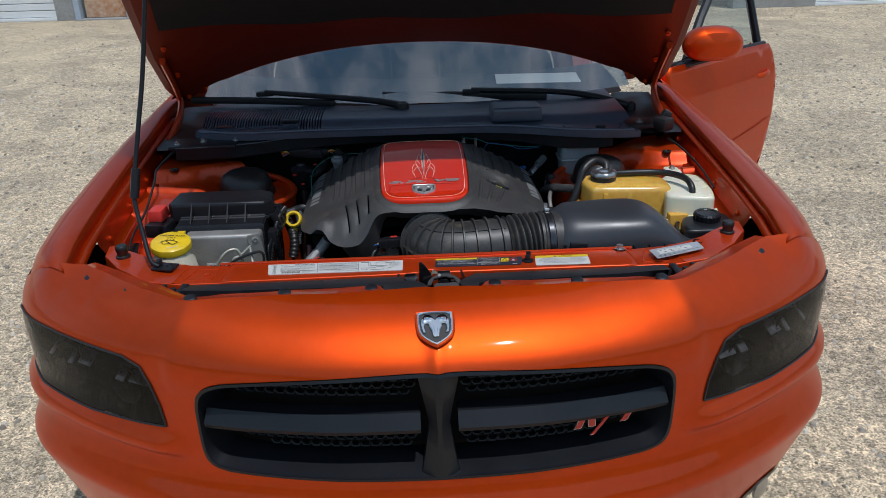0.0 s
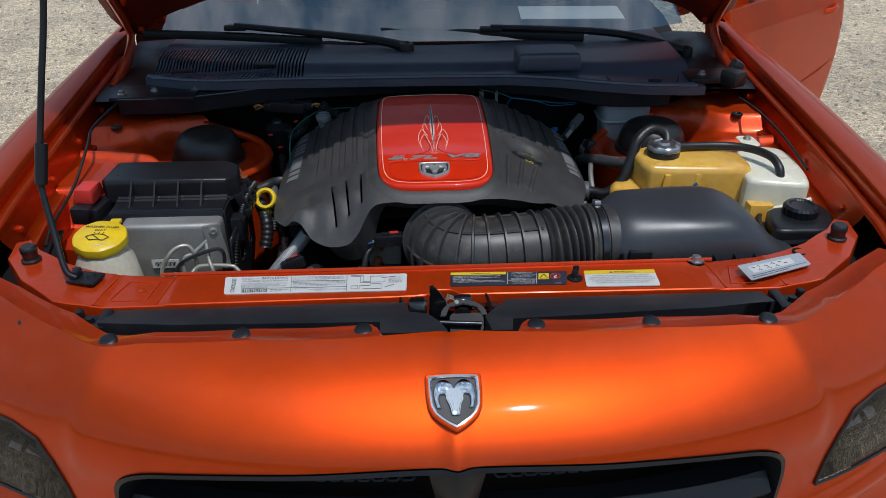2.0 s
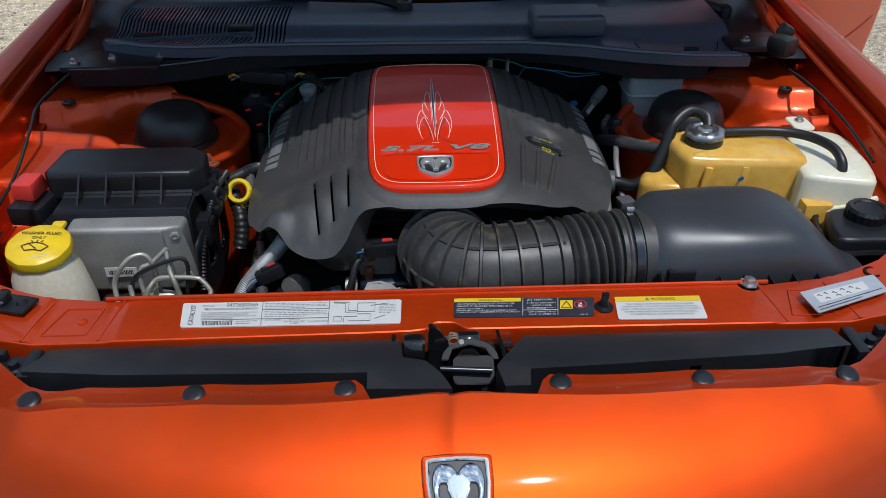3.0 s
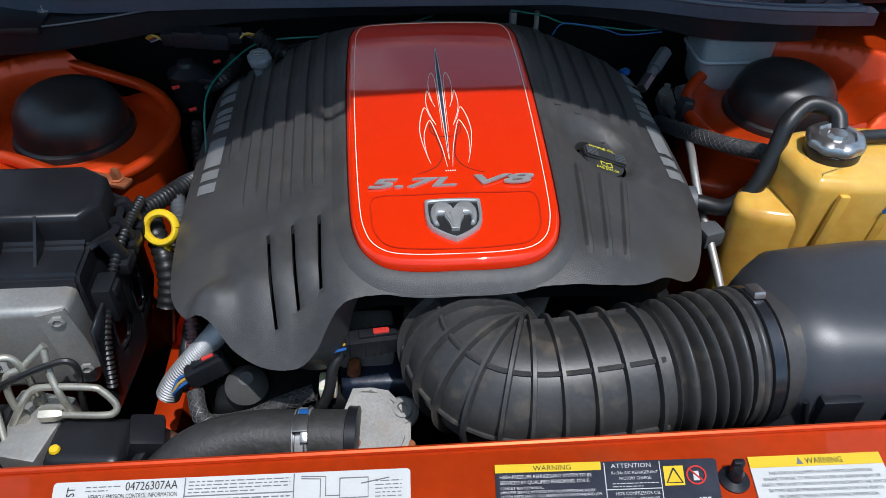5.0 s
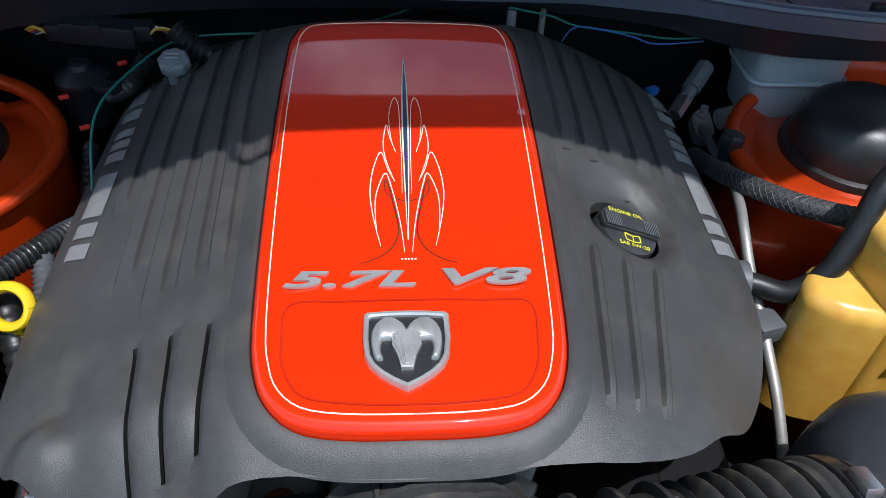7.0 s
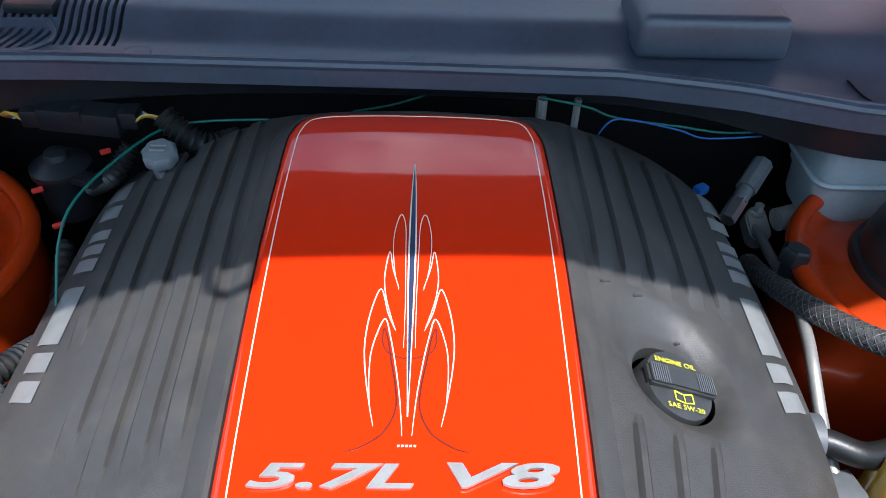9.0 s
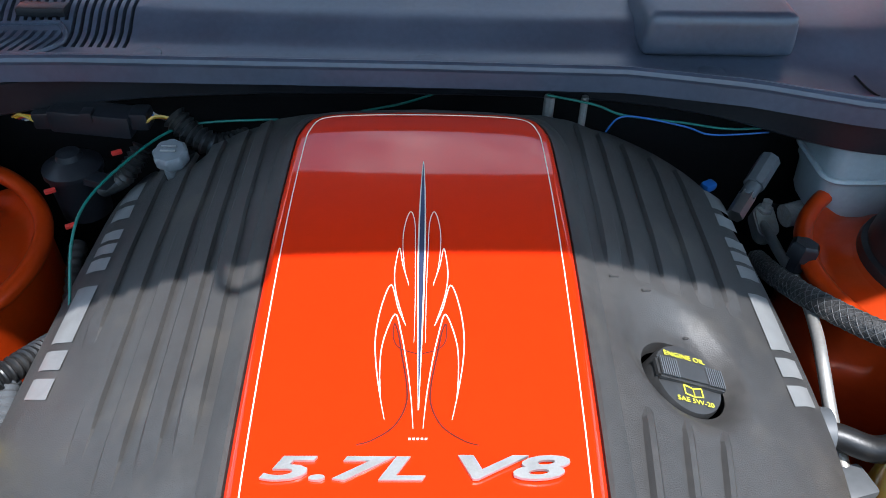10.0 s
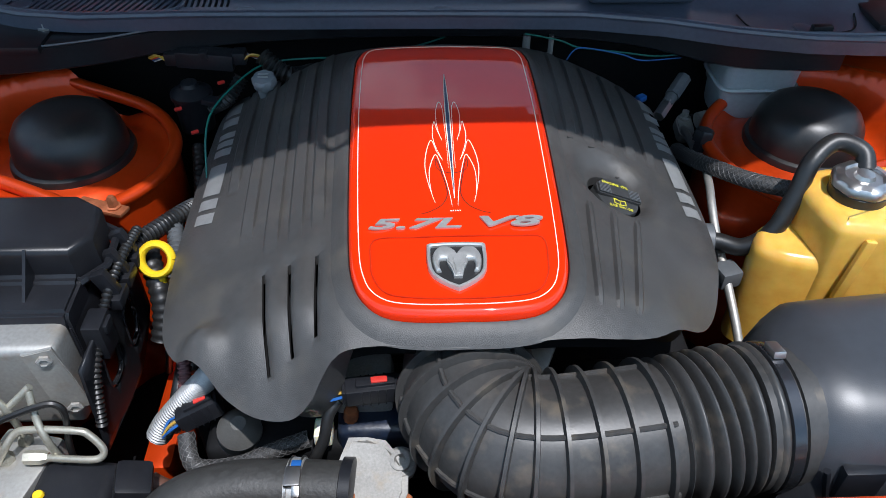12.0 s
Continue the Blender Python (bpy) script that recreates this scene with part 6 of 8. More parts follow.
for p in ([(-0.008, -0.008), (0.0, -0.010), (0.0, -0.017), (-0.008, -0.0155), (-0.008, -0.008)], [(0.008, -0.008), (0.0, -0.010), (0.0, -0.017), (0.008, -0.0155), (0.008, -0.008)]):
    ribbon(bm, [O + ox * a + oy * b + axis * 0.0122 for a, b in p], 0.0012, normal=axis)
part("book_mark", bm, YPRINT, oc)
# small coolant bleed cap behind the cover
bm = blank()
lathe(bm, (-0.262, 1.082, 0.795), [(0.012, -0.05), (0.012, 0.018), (0.015, 0.020), (0.0165, 0.024), (0.0165, 0.033), (0.014, 0.036), (0.001, 0.037)], axis=(0, -0.25, 1), seg=48, wave=0.10, lobes=8)
ccap = part("filler_cap", bm, mat("grey_cap", (0.16, 0.17, 0.18), 0.45, var=0.15, vscale=60), ecover, "grey lobed coolant cap")
for dy in (-0.006, 0.0):
    bm = blank()
    box(bm, (-0.262, 1.075 + dy, 0.8335 + dy * 0.25), (0.015, 0.0018, 0.0012), 0, (14, 0, 0))
    part("mark", bm, LETTER, ccap)

# ---- intake tube ----
tube = thing("intake_tube", (0.10, 0.48, 0.69), "ribbed black rubber air intake tube", "intake tube")
TP = spline([(0.315, 0.505, 0.772), (0.25, 0.500, 0.772), (0.20, 0.492, 0.770), (0.13, 0.483, 0.769), (0.07, 0.479, 0.768), (0.032, 0.487, 0.768), (0.010, 0.515, 0.767), (0.006, 0.555, 0.760), (0.008, 0.61, 0.742), (0.010, 0.66, 0.70)], 10)


def bellows(u):
    """Radius along the tube from the clamp end."""
    r = 0.067 - 0.002 * smooth01(u / 0.5) + 0.004 * smooth01((u - 0.6) / 0.2)
    s = u * 9
    if 0.56 < s < 2.30:
        c = 0.5 + 0.5 * math.cos((s - 0.56) / 1.74 * 2 * math.pi * 6.5 + math.pi)
        r += 0.0135 * c ** 0.55 - 0.0075
    return r


TL = spline([tuple(p) for p in TP], 4)
bm = blank()
sweep(bm, TL, bellows, 40)
part("hose", bm, TUBE, tube)


def along(path, u):
    i = u * (len(path) - 1)
    k = min(int(i), len(path) - 2)
    p = path[k].lerp(path[k + 1], i - k)
    d = (path[k + 1] - path[k]).normalized()
    return p, d


def ring(path, u, r, w, h=0.004, seg=40):
    """A raised band round a tube."""
    p, d = along(path, u)
    bm = blank()
    lathe(bm, p, [(r - 0.002, -w / 2 - 0.001), (r + h, -w / 2 + 0.0006), (r + h, w / 2 - 0.0006), (r - 0.002, w / 2 + 0.001)], axis=d, seg=seg)
    return bm


for k, u in enumerate((0.277, 0.322, 0.372, 0.422, 0.475, 0.52, 0.565, 0.61, 0.655, 0.70, 0.75)):
    part("rib", ring(TL, u, bellows(u), 0.0046, 0.0075), TUBE, tube)
for ang in (55, 118, 178):
    bm = blank()
    pth = []
    for i in range(26):
        u = 0.265 + 0.49 * i / 25
        p, d = along(TL, u)
        side = d.cross(Vector((0, 0, 1))).normalized()
        upv = side.cross(d)
        a = radians(ang)
        pth.append(p + (side * math.cos(a) + upv * math.sin(a)) * (bellows(u) + 0.001))
    sweep(bm, pth, 0.0026, 6)
    part("seam_rib", bm, TUBE, tube)
for u in (0.036, 0.084):
    part("cuff", ring(TL, u, 0.067, 0.012, 0.003), TUBE, tube)
part("clamp", ring(TL, 0.060, 0.0705, 0.012, 0.0016, 48), STEELDARK, tube, "steel band clamp")
bm = blank()
box(bm, (0.284, 0.524, 0.844), (0.012, 0.022, 0.008), 0.002, (-20, 0, 0))
part("clamp_screw", bm, SILVER, tube)

# ---- air filter box ----
abox = thing("air_filter_box", (0.45, 0.50, 0.60), "smooth black plastic air filter housing", "air filter box")
bm = blank()
rows = []
for k in range(25):
    u = k / 24
    x = 0.288 + 0.365 * u
    grow = smooth01(u / 0.13)
    fall = smooth01((u - 0.56) / 0.44)
    zt = 0.833 + 0.015 * grow - 0.095 * fall ** 1.4
    yr = lerp(u, [0, 0.05, 0.12, 0.55, 0.8, 1.0], [0.585, 0.612, 0.630, 0.628, 0.595, 0.53])
    yf = lerp(u, [0, 0.1, 0.5, 1.0], [0.440, 0.425, 0.420, 0.425])
    zf = 0.735
    sec = []
    for a in range(0, 181, 9):
        t = radians(a)
        cy, hy = (yr + yf) / 2, (yr - yf) / 2
        e = lerp(u, [0, 0.15, 0.4, 1], [0.95, 0.75, 0.58, 0.58])
        ny = math.copysign(abs(math.cos(t)) ** e, math.cos(t))
        nz = abs(math.sin(t)) ** e
        sec.append(Vector((x, cy - hy * ny, zf + (zt - zf) * nz)))
    sec = [Vector((x, yf - 0.004, 0.60))] + sec + [Vector((x, yr + 0.002, 0.60))]
    rows.append(sec)
loft(bm, rows)
for r in (rows[0], rows[-1]):
    bm.faces.new([bm.verts.new(p) for p in r])
bmesh.ops.remove_doubles(bm, verts=bm.verts[:], dist=0.0004)
part("lid", bm, AIRLID, abox, "satin black moulded lid", angle=50)
bm = blank()
box(bm, (0.455, 0.415, 0.735), (0.29, 0.020, 0.014), 0.003)
box(bm, (0.345, 0.428, 0.770), (0.040, 0.012, 0.05), 0.003)
part("flange", bm, BLACK, abox)
bm = blank()
sweep(bm, spline([(0.312, 0.430, 0.790), (0.325, 0.424, 0.745), (0.340, 0.405, 0.735), (0.385, 0.405, 0.735), (0.395, 0.415, 0.76), (0.398, 0.42, 0.785)], 5), 0.0035, 6)
part("lip", bm, BLACK, abox)
for k in range(7):
    bm = blank()
    box(bm, (0.40 + 0.036 * k, 0.412, 0.772), (0.0022, 0.022, 0.030), 0.0006)
    part("fin", bm, BLACK, abox)
bm = blank()
lathe(bm, (0.432, 0.398, 0.765), [(0.019, 0), (0.019, 0.018), (0.016, 0.022), (0.016, 0.024)], seg=24)
box(bm, (0.432, 0.405, 0.762), (0.07, 0.03, 0.012), 0.004)
part("mount", bm, BLACK, abox)
bm = blank()
lathe(bm, (0.432, 0.398, 0.789), [(0.0135, 0), (0.0135, 0.0025), (0.008, 0.003), (0.008, 0.010), (0.005, 0.011)], seg=6)
part("bolt", bm, SILVER, abox, "zinc bolt")
bm = blank()
box(bm, (0.48, 0.50, 0.55), (0.34, 0.18, 0.16), 0.02)
part("base", bm, BLACK, abox)

# ---- coolant tank ----
tank = thing("coolant_tank", (0.58, 0.72, 0.60), "yellowed translucent coolant tank with a steel cap", "coolant tank")


def slab_body(poly, z0, z1, bev):
    """A moulded tank: a plan outline with rounded top edges."""
    bm = blank()
    arcs = [math.pi / 2 * k / 5 for k in range(6)]
    ins = [poly] + [shrink_poly(poly, bev * (1 - math.cos(a))) for a in arcs]
    zs = [z0] + [z1 - bev * (1 - math.sin(a)) for a in arcs]
    mx, my = sum(p[0] for p in ins[-1]) / len(poly), sum(p[1] for p in ins[-1]) / len(poly)
    for f, up in ((0.66, 0.0012), (0.33, 0.0018), (0.004, 0.002)):
        ins.append([(mx + (x - mx) * f, my + (y - my) * f) for x, y in ins[6]])
        zs.append(z1 + up)
    loft(bm, [[Vector((x, y, z)) for x, y in lp + lp[:1]] for lp, z in zip(ins, zs)])
    bmesh.ops.remove_doubles(bm, verts=bm.verts[:], dist=0.0005)
    return bm


def smooth_poly(pts, n=4):
    return [(p.x, p.y) for p in spline([(x, y, 0) for x, y in pts], n, True)]


part("body", slab_body(smooth_poly([(0.438, 0.730), (0.465, 0.714), (0.54, 0.706), (0.62, 0.700), (0.650, 0.71), (0.656, 0.76), (0.640, 0.820), (0.56, 0.840), (0.47, 0.838), (0.430, 0.810)], 7), 0.60, 0.828, 0.017), TANK, tank, "aged yellow translucent plastic")
part("lower_lobe", slab_body(smooth_poly([(0.380, 0.750), (0.405, 0.732), (0.45, 0.722), (0.50, 0.725), (0.50, 0.79), (0.44, 0.812), (0.395, 0.80), (0.376, 0.77)], 7), 0.60, 0.768, 0.018), TANK, tank)
part("overflow_bottle", slab_body(smooth_poly([(0.636, 0.668), (0.70, 0.648), (0.735, 0.642), (0.752, 0.665), (0.768, 0.74), (0.768, 0.82), (0.73, 0.845), (0.68, 0.84), (0.645, 0.79), (0.632, 0.70)], 3), 0.62, 0.816, 0.012), TANKWHITE, tank, "milky white overflow bottle")
bm = blank()
lathe(bm, (0.484, 0.776, 0.82), [(0.030, 0), (0.030, 0.012), (0.026, 0.014), (0.026, 0.024)], seg=30)
part("neck", bm, TANK, tank)
bm = blank()
lathe(bm, (0.484, 0.776, 0.826), [(0.034, 0), (0.034, 0.014), (0.030, 0.018)], seg=30)
part("collar", bm, RUBBER, tank, "black rubber collar")
bm = blank()
lathe(bm, (0.484, 0.776, 0.840), [(0.031, 0), (0.034, 0.003), (0.034, 0.010), (0.031, 0.014), (0.022, 0.016), (0.020, 0.013), (0.012, 0.013), (0.010, 0.018), (0.004, 0.019)], seg=48, wave=0.06, lobes=8)
part("cap", bm, SILVER, tank, "stamped steel pressure cap")
for xa, xb in ((0.470, 0.474), (0.535, 0.539), (0.592, 0.596)):
    bm = blank()
    box(bm, ((xa + xb) / 2, 0.708, 0.765), (0.014, 0.008, 0.095), 0.004, (0, 6, 0))
    part("rib", bm, TANK, tank)
bm = blank()
box(bm, (0.535, 0.7035, 0.790), (0.010, 0.001, 0.006), 0, (0, -35, 0))
part("dye_mark", bm, WIREB, tank)
bm = blank()
sweep(bm, [Vector((0.60, 0.668, 0.745)), Vector((0.64, 0.650, 0.750)), Vector((0.70, 0.640, 0.765)), Vector((0.755, 0.65, 0.775))], 0.006, 8)
part("seam", bm, TANKWHITE, tank)
bm = blank()
box(bm, (0.655, 0.655, 0.72), (0.05, 0.03, 0.10), 0.006)
part("leg", bm, TANK, tank)
bm = blank()
prism(bm, rounded(0.040, 0.060, 0.012), (0.708, 0.872, 0.815), (1, 0, 0), (0, 1, 0), 0.003, 0.001)
part("tab", bm, TANKWHITE, tank)
bm = blank()
lathe(bm, (0.709, 0.880, 0.818), [(0.009, 0), (0.009, 0.003), (0.006, 0.004), (0.006, 0.009)], seg=8)
part("bolt", bm, SILVER, tank)
# overflow hose over the tank, and the long hose to the engine
h = blank()
sweep(h, spline([(0.500, 0.785, 0.842), (0.55, 0.792, 0.840), (0.62, 0.79, 0.840), (0.665, 0.765, 0.842), (0.690, 0.72, 0.842), (0.697, 0.690, 0.830), (0.697, 0.678, 0.812)], 7), 0.0085, 12)
solo("overflow_hose", h, RUBBER, "thin black rubber overflow hose over the tank", "hose")
h = blank()
sweep(h, spline([(0.318, 0.805, 0.735), (0.345, 0.800, 0.735), (0.375, 0.785, 0.738), (0.405, 0.785, 0.765), (0.425, 0.80, 0.81), (0.438, 0.815, 0.845), (0.462, 0.830, 0.862), (0.480, 0.828, 0.866), (0.496, 0.812, 0.862), (0.496, 0.795, 0.848)], 8), 0.0115, 14)
hz = solo("coolant_hose", h, RUBBER, "black rubber hose looping to the coolant tank", "hose")
h = blank()
lathe(h, (0.312, 0.806, 0.735), [(0.022, 0), (0.022, 0.026), (0.018, 0.028)], axis=(1, -0.15, 0), seg=20)
solo("hose_fitting", h, CONN, "grey plastic hose fitting beside the cover", "fitting")

# ---- power steering reservoir ----
psr = thing("power_steering_reservoir", (0.70, 0.58, 0.66), "black power steering reservoir with a ribbed cap", "reservoir")
part("body", slab_body(smooth_poly([(0.635, 0.540), (0.69, 0.530), (0.745, 0.535), (0.775, 0.60), (0.765, 0.645), (0.70, 0.635), (0.655, 0.620)], 3), 0.64, 0.772, 0.010), BLACK, psr)
bm = blank()
sweep(bm, [Vector((x, y, 0.748)) for x, y in smooth_poly([(0.632, 0.536), (0.69, 0.526), (0.748, 0.531), (0.779, 0.60), (0.768, 0.650), (0.70, 0.654), (0.650, 0.639), (0.632, 0.536)][:7], 3)], 0.005, 6)
part("seam", bm, BLACK, psr)
bm = blank()
lathe(bm, (0.708, 0.595, 0.768), [(0.030, 0), (0.031, 0.004), (0.032, 0.020), (0.028, 0.025), (0.022, 0.025), (0.020, 0.023), (0.001, 0.023)], seg=60, wave=0.06, lobes=20)
part("cap", bm, BLACK, psr, "ribbed black cap")

# ---- fuse box on the near wing ----
fuse = thing("fuse_box", (-0.56, 0.70, 0.60), "black plastic fuse box with a ribbed lid", "fuse box")
bm = blank()
LB = [(-0.712, 0.700), (-0.690, 0.838), (-0.445, 0.832), (-0.400, 0.790), (-0.398, 0.715), (-0.425, 0.672)]
L0 = [(-0.655, 0.696), (-0.668, 0.712), (-0.664, 0.790), (-0.652, 0.800), (-0.440, 0.798), (-0.408, 0.776), (-0.402, 0.722), (-0.420, 0.696)]
part("lid", slab_body(L0, 0.786, 0.832, 0.010), BLACK, fuse, "black lid with upright ribs")
bm = blank()
prism(bm, [(0.640, 0.720), (0.640, 0.782), (0.646, 0.790), (0.690, 0.792), (0.700, 0.802), (0.702, 0.720)], (-0.640, 0, 0), (0, 1, 0), (0, 0, 1), 0.224, 0.0)
bmesh.ops.bevel(bm, geom=bm.edges[:], offset=0.004, segments=2, affect="EDGES")
step = part("front_step", bm, BLACK, fuse)
for x in (-0.606, -0.560, -0.514, -0.468):
    bm = blank()
    prism(bm, [(0.660, 0.790), (0.700, 0.831), (0.706, 0.815), (0.706, 0.790)], (x, 0, 0), (0, 1, 0), (0, 0, 1), 0.0035)
    part("rib", bm, BLACK, fuse)
bm = blank()
sweep(bm, [Vector((x, y, 0.788)) for x, y in [(-0.672, 0.698), (-0.668, 0.798), (-0.44, 0.804), (-0.400, 0.780), (-0.396, 0.72), (-0.418, 0.692)]], 0.005, 6)
part("lid_rim", bm, BLACK, fuse)
bm = blank()
box(bm, (-0.540, 0.715, 0.70), (0.25, 0.15, 0.14), 0.01)
part("base", bm, BLACK, fuse)
for y in (0.70, 0.735, 0.77):
    bm = blank()
    box(bm, (-0.394, y, 0.780), (0.018, 0.012, 0.034), 0.003, (0, -20, 0))
    box(bm, (-0.388, y, 0.758), (0.020, 0.030, 0.016), 0.003)
    part("catch", bm, BLACK, fuse)
bm = blank()
box(bm, (-0.397, 0.655, 0.745), (0.022, 0.034, 0.050), 0.004)
box(bm, (-0.388, 0.655, 0.760), (0.012, 0.020, 0.012), 0.002)
part("catch", bm, BLACK, fuse)
for k, (x, y) in enumerate(((-0.622, 0.730), (-0.520, 0.765))):
    bm = blank()
    for i in range(5):
        box(bm, (x - 0.014 + 0.008 * i, y + 0.004 * (i % 2), 0.8323), (0.0016, 0.020, 0.0010), 0, (0, 0, -25 + 12 * i))
    part("embossing", bm, SHIELD, fuse)
bm = blank()
box(bm, (-0.692, 0.698, 0.810), (0.042, 0.050, 0.030), 0.006, (4, 0, -8), taper=0.85)
redc = thing("terminal_cover", (-0.69, 0.695, 0.79), "red plastic battery jump terminal cover", "terminal cover")
part("lid", bm, REDCAP, redc, "red hinged lid")
bm = blank()
box(bm, (-0.685, 0.685, 0.776), (0.060, 0.070, 0.035), 0.006, (0, 0, -8))
part("base", bm, BLACK, redc)

# ---- aluminium control module below it ----
ecm = thing("control_module", (-0.52, 0.62, 0.66), "brushed aluminium control module with a barcode label", "control module")
bm = blank()
box(bm, (-0.515, 0.630, 0.716), (0.19, 0.055, 0.125), 0.010, seg=3)
case = part("case", bm, SHEETALU, ecm, "grey aluminium case")
bm = blank()
prism(bm, [(-0.018, 0.050), (0.012, 0.052), (0.020, 0.0), (0.024, -0.046), (-0.010, -0.050)], (-0.434, 0.604, 0.728), (1, 0.25, 0), (0, 0, 1), 0.004, 0.001)
part("bracket", bm, SHEETALU, ecm, "aluminium bracket")
for x, z in ((-0.432, 0.766), (-0.424, 0.688)):
    bm = blank()
    lathe(bm, (x, 0.600, z), [(0.008, 0), (0.008, 0.003), (0.005, 0.004), (0.005, 0.002)], axis=(0.25, -1, 0), seg=6)
    part("bolt", bm, ALU, ecm)
bm = blank()
box(bm, (-0.533, 0.598, 0.698), (0.052, 0.0012, 0.018), 0)
lab = part("label", bm, WHITE, ecm, "white barcode label")
bm = blank()
for k in range(16):
    box(bm, (-0.553 + 0.0026 * k, 0.5968, 0.698), (0.0008 + 0.0006 * (k % 3), 0.0006, 0.008), 0)
part("barcode", bm, INK, lab)

# ---- brake hydraulic block with its pipes ----
absu = thing("brake_hydraulic_unit", (-0.45, 0.50, 0.62), "aluminium brake hydraulic block with steel pipes", "hydraulic unit")
bm = blank()
box(bm, (-0.470, 0.532, 0.655), (0.066, 0.085, 0.050), 0.004, (0, 0, -14))
part("block", bm, SHEETALU, absu, "machined aluminium block")
bm = blank()
box(bm, (-0.400, 0.508, 0.655), (0.085, 0.065, 0.050), 0.016, (0, 0, -4), seg=4)
part("motor", bm, BLACK, absu)
bm = blank()
box(bm, (-0.520, 0.508, 0.660), (0.060, 0.10, 0.05), 0.006)
part("connector", bm, BLACK, absu)
PIPES = [
    [(-0.515, 0.520, 0.690), (-0.519, 0.536, 0.720), (-0.505, 0.544, 0.745), (-0.489, 0.552, 0.758), (-0.472, 0.558, 0.758), (-0.463, 0.557, 0.745), (-0.460, 0.556, 0.720), (-0.466, 0.562, 0.690)],
    [(-0.497, 0.532, 0.660), (-0.473, 0.535, 0.700), (-0.460, 0.547, 0.715), (-0.442, 0.548, 0.720), (-0.396, 0.545, 0.720), (-0.384, 0.543, 0.715), (-0.372, 0.536, 0.701), (-0.374, 0.530, 0.694), (-0.388, 0.529, 0.692), (-0.432, 0.534, 0.690)],
    [(-0.437, 0.570, 0.762), (-0.463, 0.558, 0.742), (-0.479, 0.553, 0.735), (-0.483, 0.547, 0.712), (-0.477, 0.539, 0.690)],
    [(-0.439, 0.568, 0.758), (-0.435, 0.553, 0.732), (-0.426, 0.540, 0.710), (-0.419, 0.538, 0.670)],
    [(-0.499, 0.540, 0.712), (-0.495, 0.531, 0.695), (-0.488, 0.512, 0.675)],
]
for p in PIPES:
    bm = blank()
    sweep(bm, spline(p, 7), 0.0040, 10)
    part("brake_pipe", bm, STEELPIPE, absu, "pale zinc-coated pipe")
for x, y, z, w, ax in ((-0.466, 0.562, 0.676, 1.0, (0, 0, 1)), (-0.477, 0.539, 0.676, 1.0, (0, 0, 1)), (-0.514, 0.512, 0.672, 1.4, (0, 0.15, 1)), (-0.446, 0.535, 0.690, 0.9, (1, 0, 0))):
    bm = blank()
    lathe(bm, (x, y, z), [(0.0085 * w, -0.008), (0.0085 * w, 0.009), (0.0072 * w, 0.012), (0.0052, 0.016)], axis=ax, seg=6)
    part("union_nut", bm, STEELPIPE, absu)
bm = blank()
lathe(bm, (-0.533, 0.540, 0.655), [(0.011, -0.01), (0.012, 0.012), (0.008, 0.018), (0.006, 0.03)], seg=16)
part("sleeve", bm, CONN, absu)
bm = blank()
sweep(bm, spline([(-0.500, 0.540, 0.680), (-0.497, 0.541, 0.705), (-0.488, 0.546, 0.725), (-0.462, 0.547, 0.740), (-0.428, 0.554, 0.750), (-0.412, 0.556, 0.750), (-0.406, 0.555, 0.735), (-0.411, 0.548, 0.700), (-0.417, 0.548, 0.660)], 7), 0.0036, 8)
part("cable", bm, RUBBER, absu)
bm = blank()
lathe(bm, (-0.430, 0.496, 0.681), [(0.006, 0), (0.005, 0.003)], seg=10)
part("yellow_dot", bm, YELLOW, absu)
bm = blank()
box(bm, (-0.335, 0.500, 0.690), (0.036, 0.040, 0.030), 0.006, (0, 20, 10))
box(bm, (-0.340, 0.470, 0.684), (0.010, 0.05, 0.014), 0.003, (0, 0, -20))
solo("hose_clip", bm, BLACK, "black plastic hose clip", "clip")

# ---- frame of sheet steel beside the fuse box, with its harness ----
bm = blank()
plate = [(0.588, 0.62), (0.602, 0.745), (0.69, 0.765), (0.79, 0.762), (0.79, 0.65), (0.70, 0.625)]


def tray_hole(cy, cz, k=1.0):
    """A rounded oblong in the bracket."""
    out = []
    for n in range(24):
        t = 2 * math.pi * n / 24
        c, d = math.cos(t), math.sin(t)
        out.append((cy + k * 0.017 * math.copysign(abs(c) ** 0.6, c) + 0.005 * d, cz + k * 0.028 * math.copysign(abs(d) ** 0.6, d)))
    return out


TRAYX = lambda a: -0.402 + 0.006 * math.sin(a * 20)
sheet(bm, lambda a, b: Vector((TRAYX(a), a, b)), plate, [tray_hole(0.655, 0.702), tray_hole(0.719, 0.699)], step=0.02)
bm2 = blank()
box(bm2, (-0.375, 0.72, 0.50), (0.04, 0.22, 0.09), 0.012)
part("frame_rail", bm2, BAYPAINT, car, "orange inner frame rail")
tray = solo("battery_tray", bm, BLACK, "black steel bracket with oblong holes beside the fuse box", "bracket")
tray.modifiers.new("thick", "SOLIDIFY").thickness = 0.004
for cy, cz in ((0.655, 0.702), (0.719, 0.699)):
    bm = blank()
    lp = [Vector((TRAYX(a) + 0.003, a, b)) for a, b in tray_hole(cy, cz, 1.05)]
    sweep(bm, lp + lp[:1], 0.0024, 6)
    part("hole_rim", bm, STEELDARK, tray)


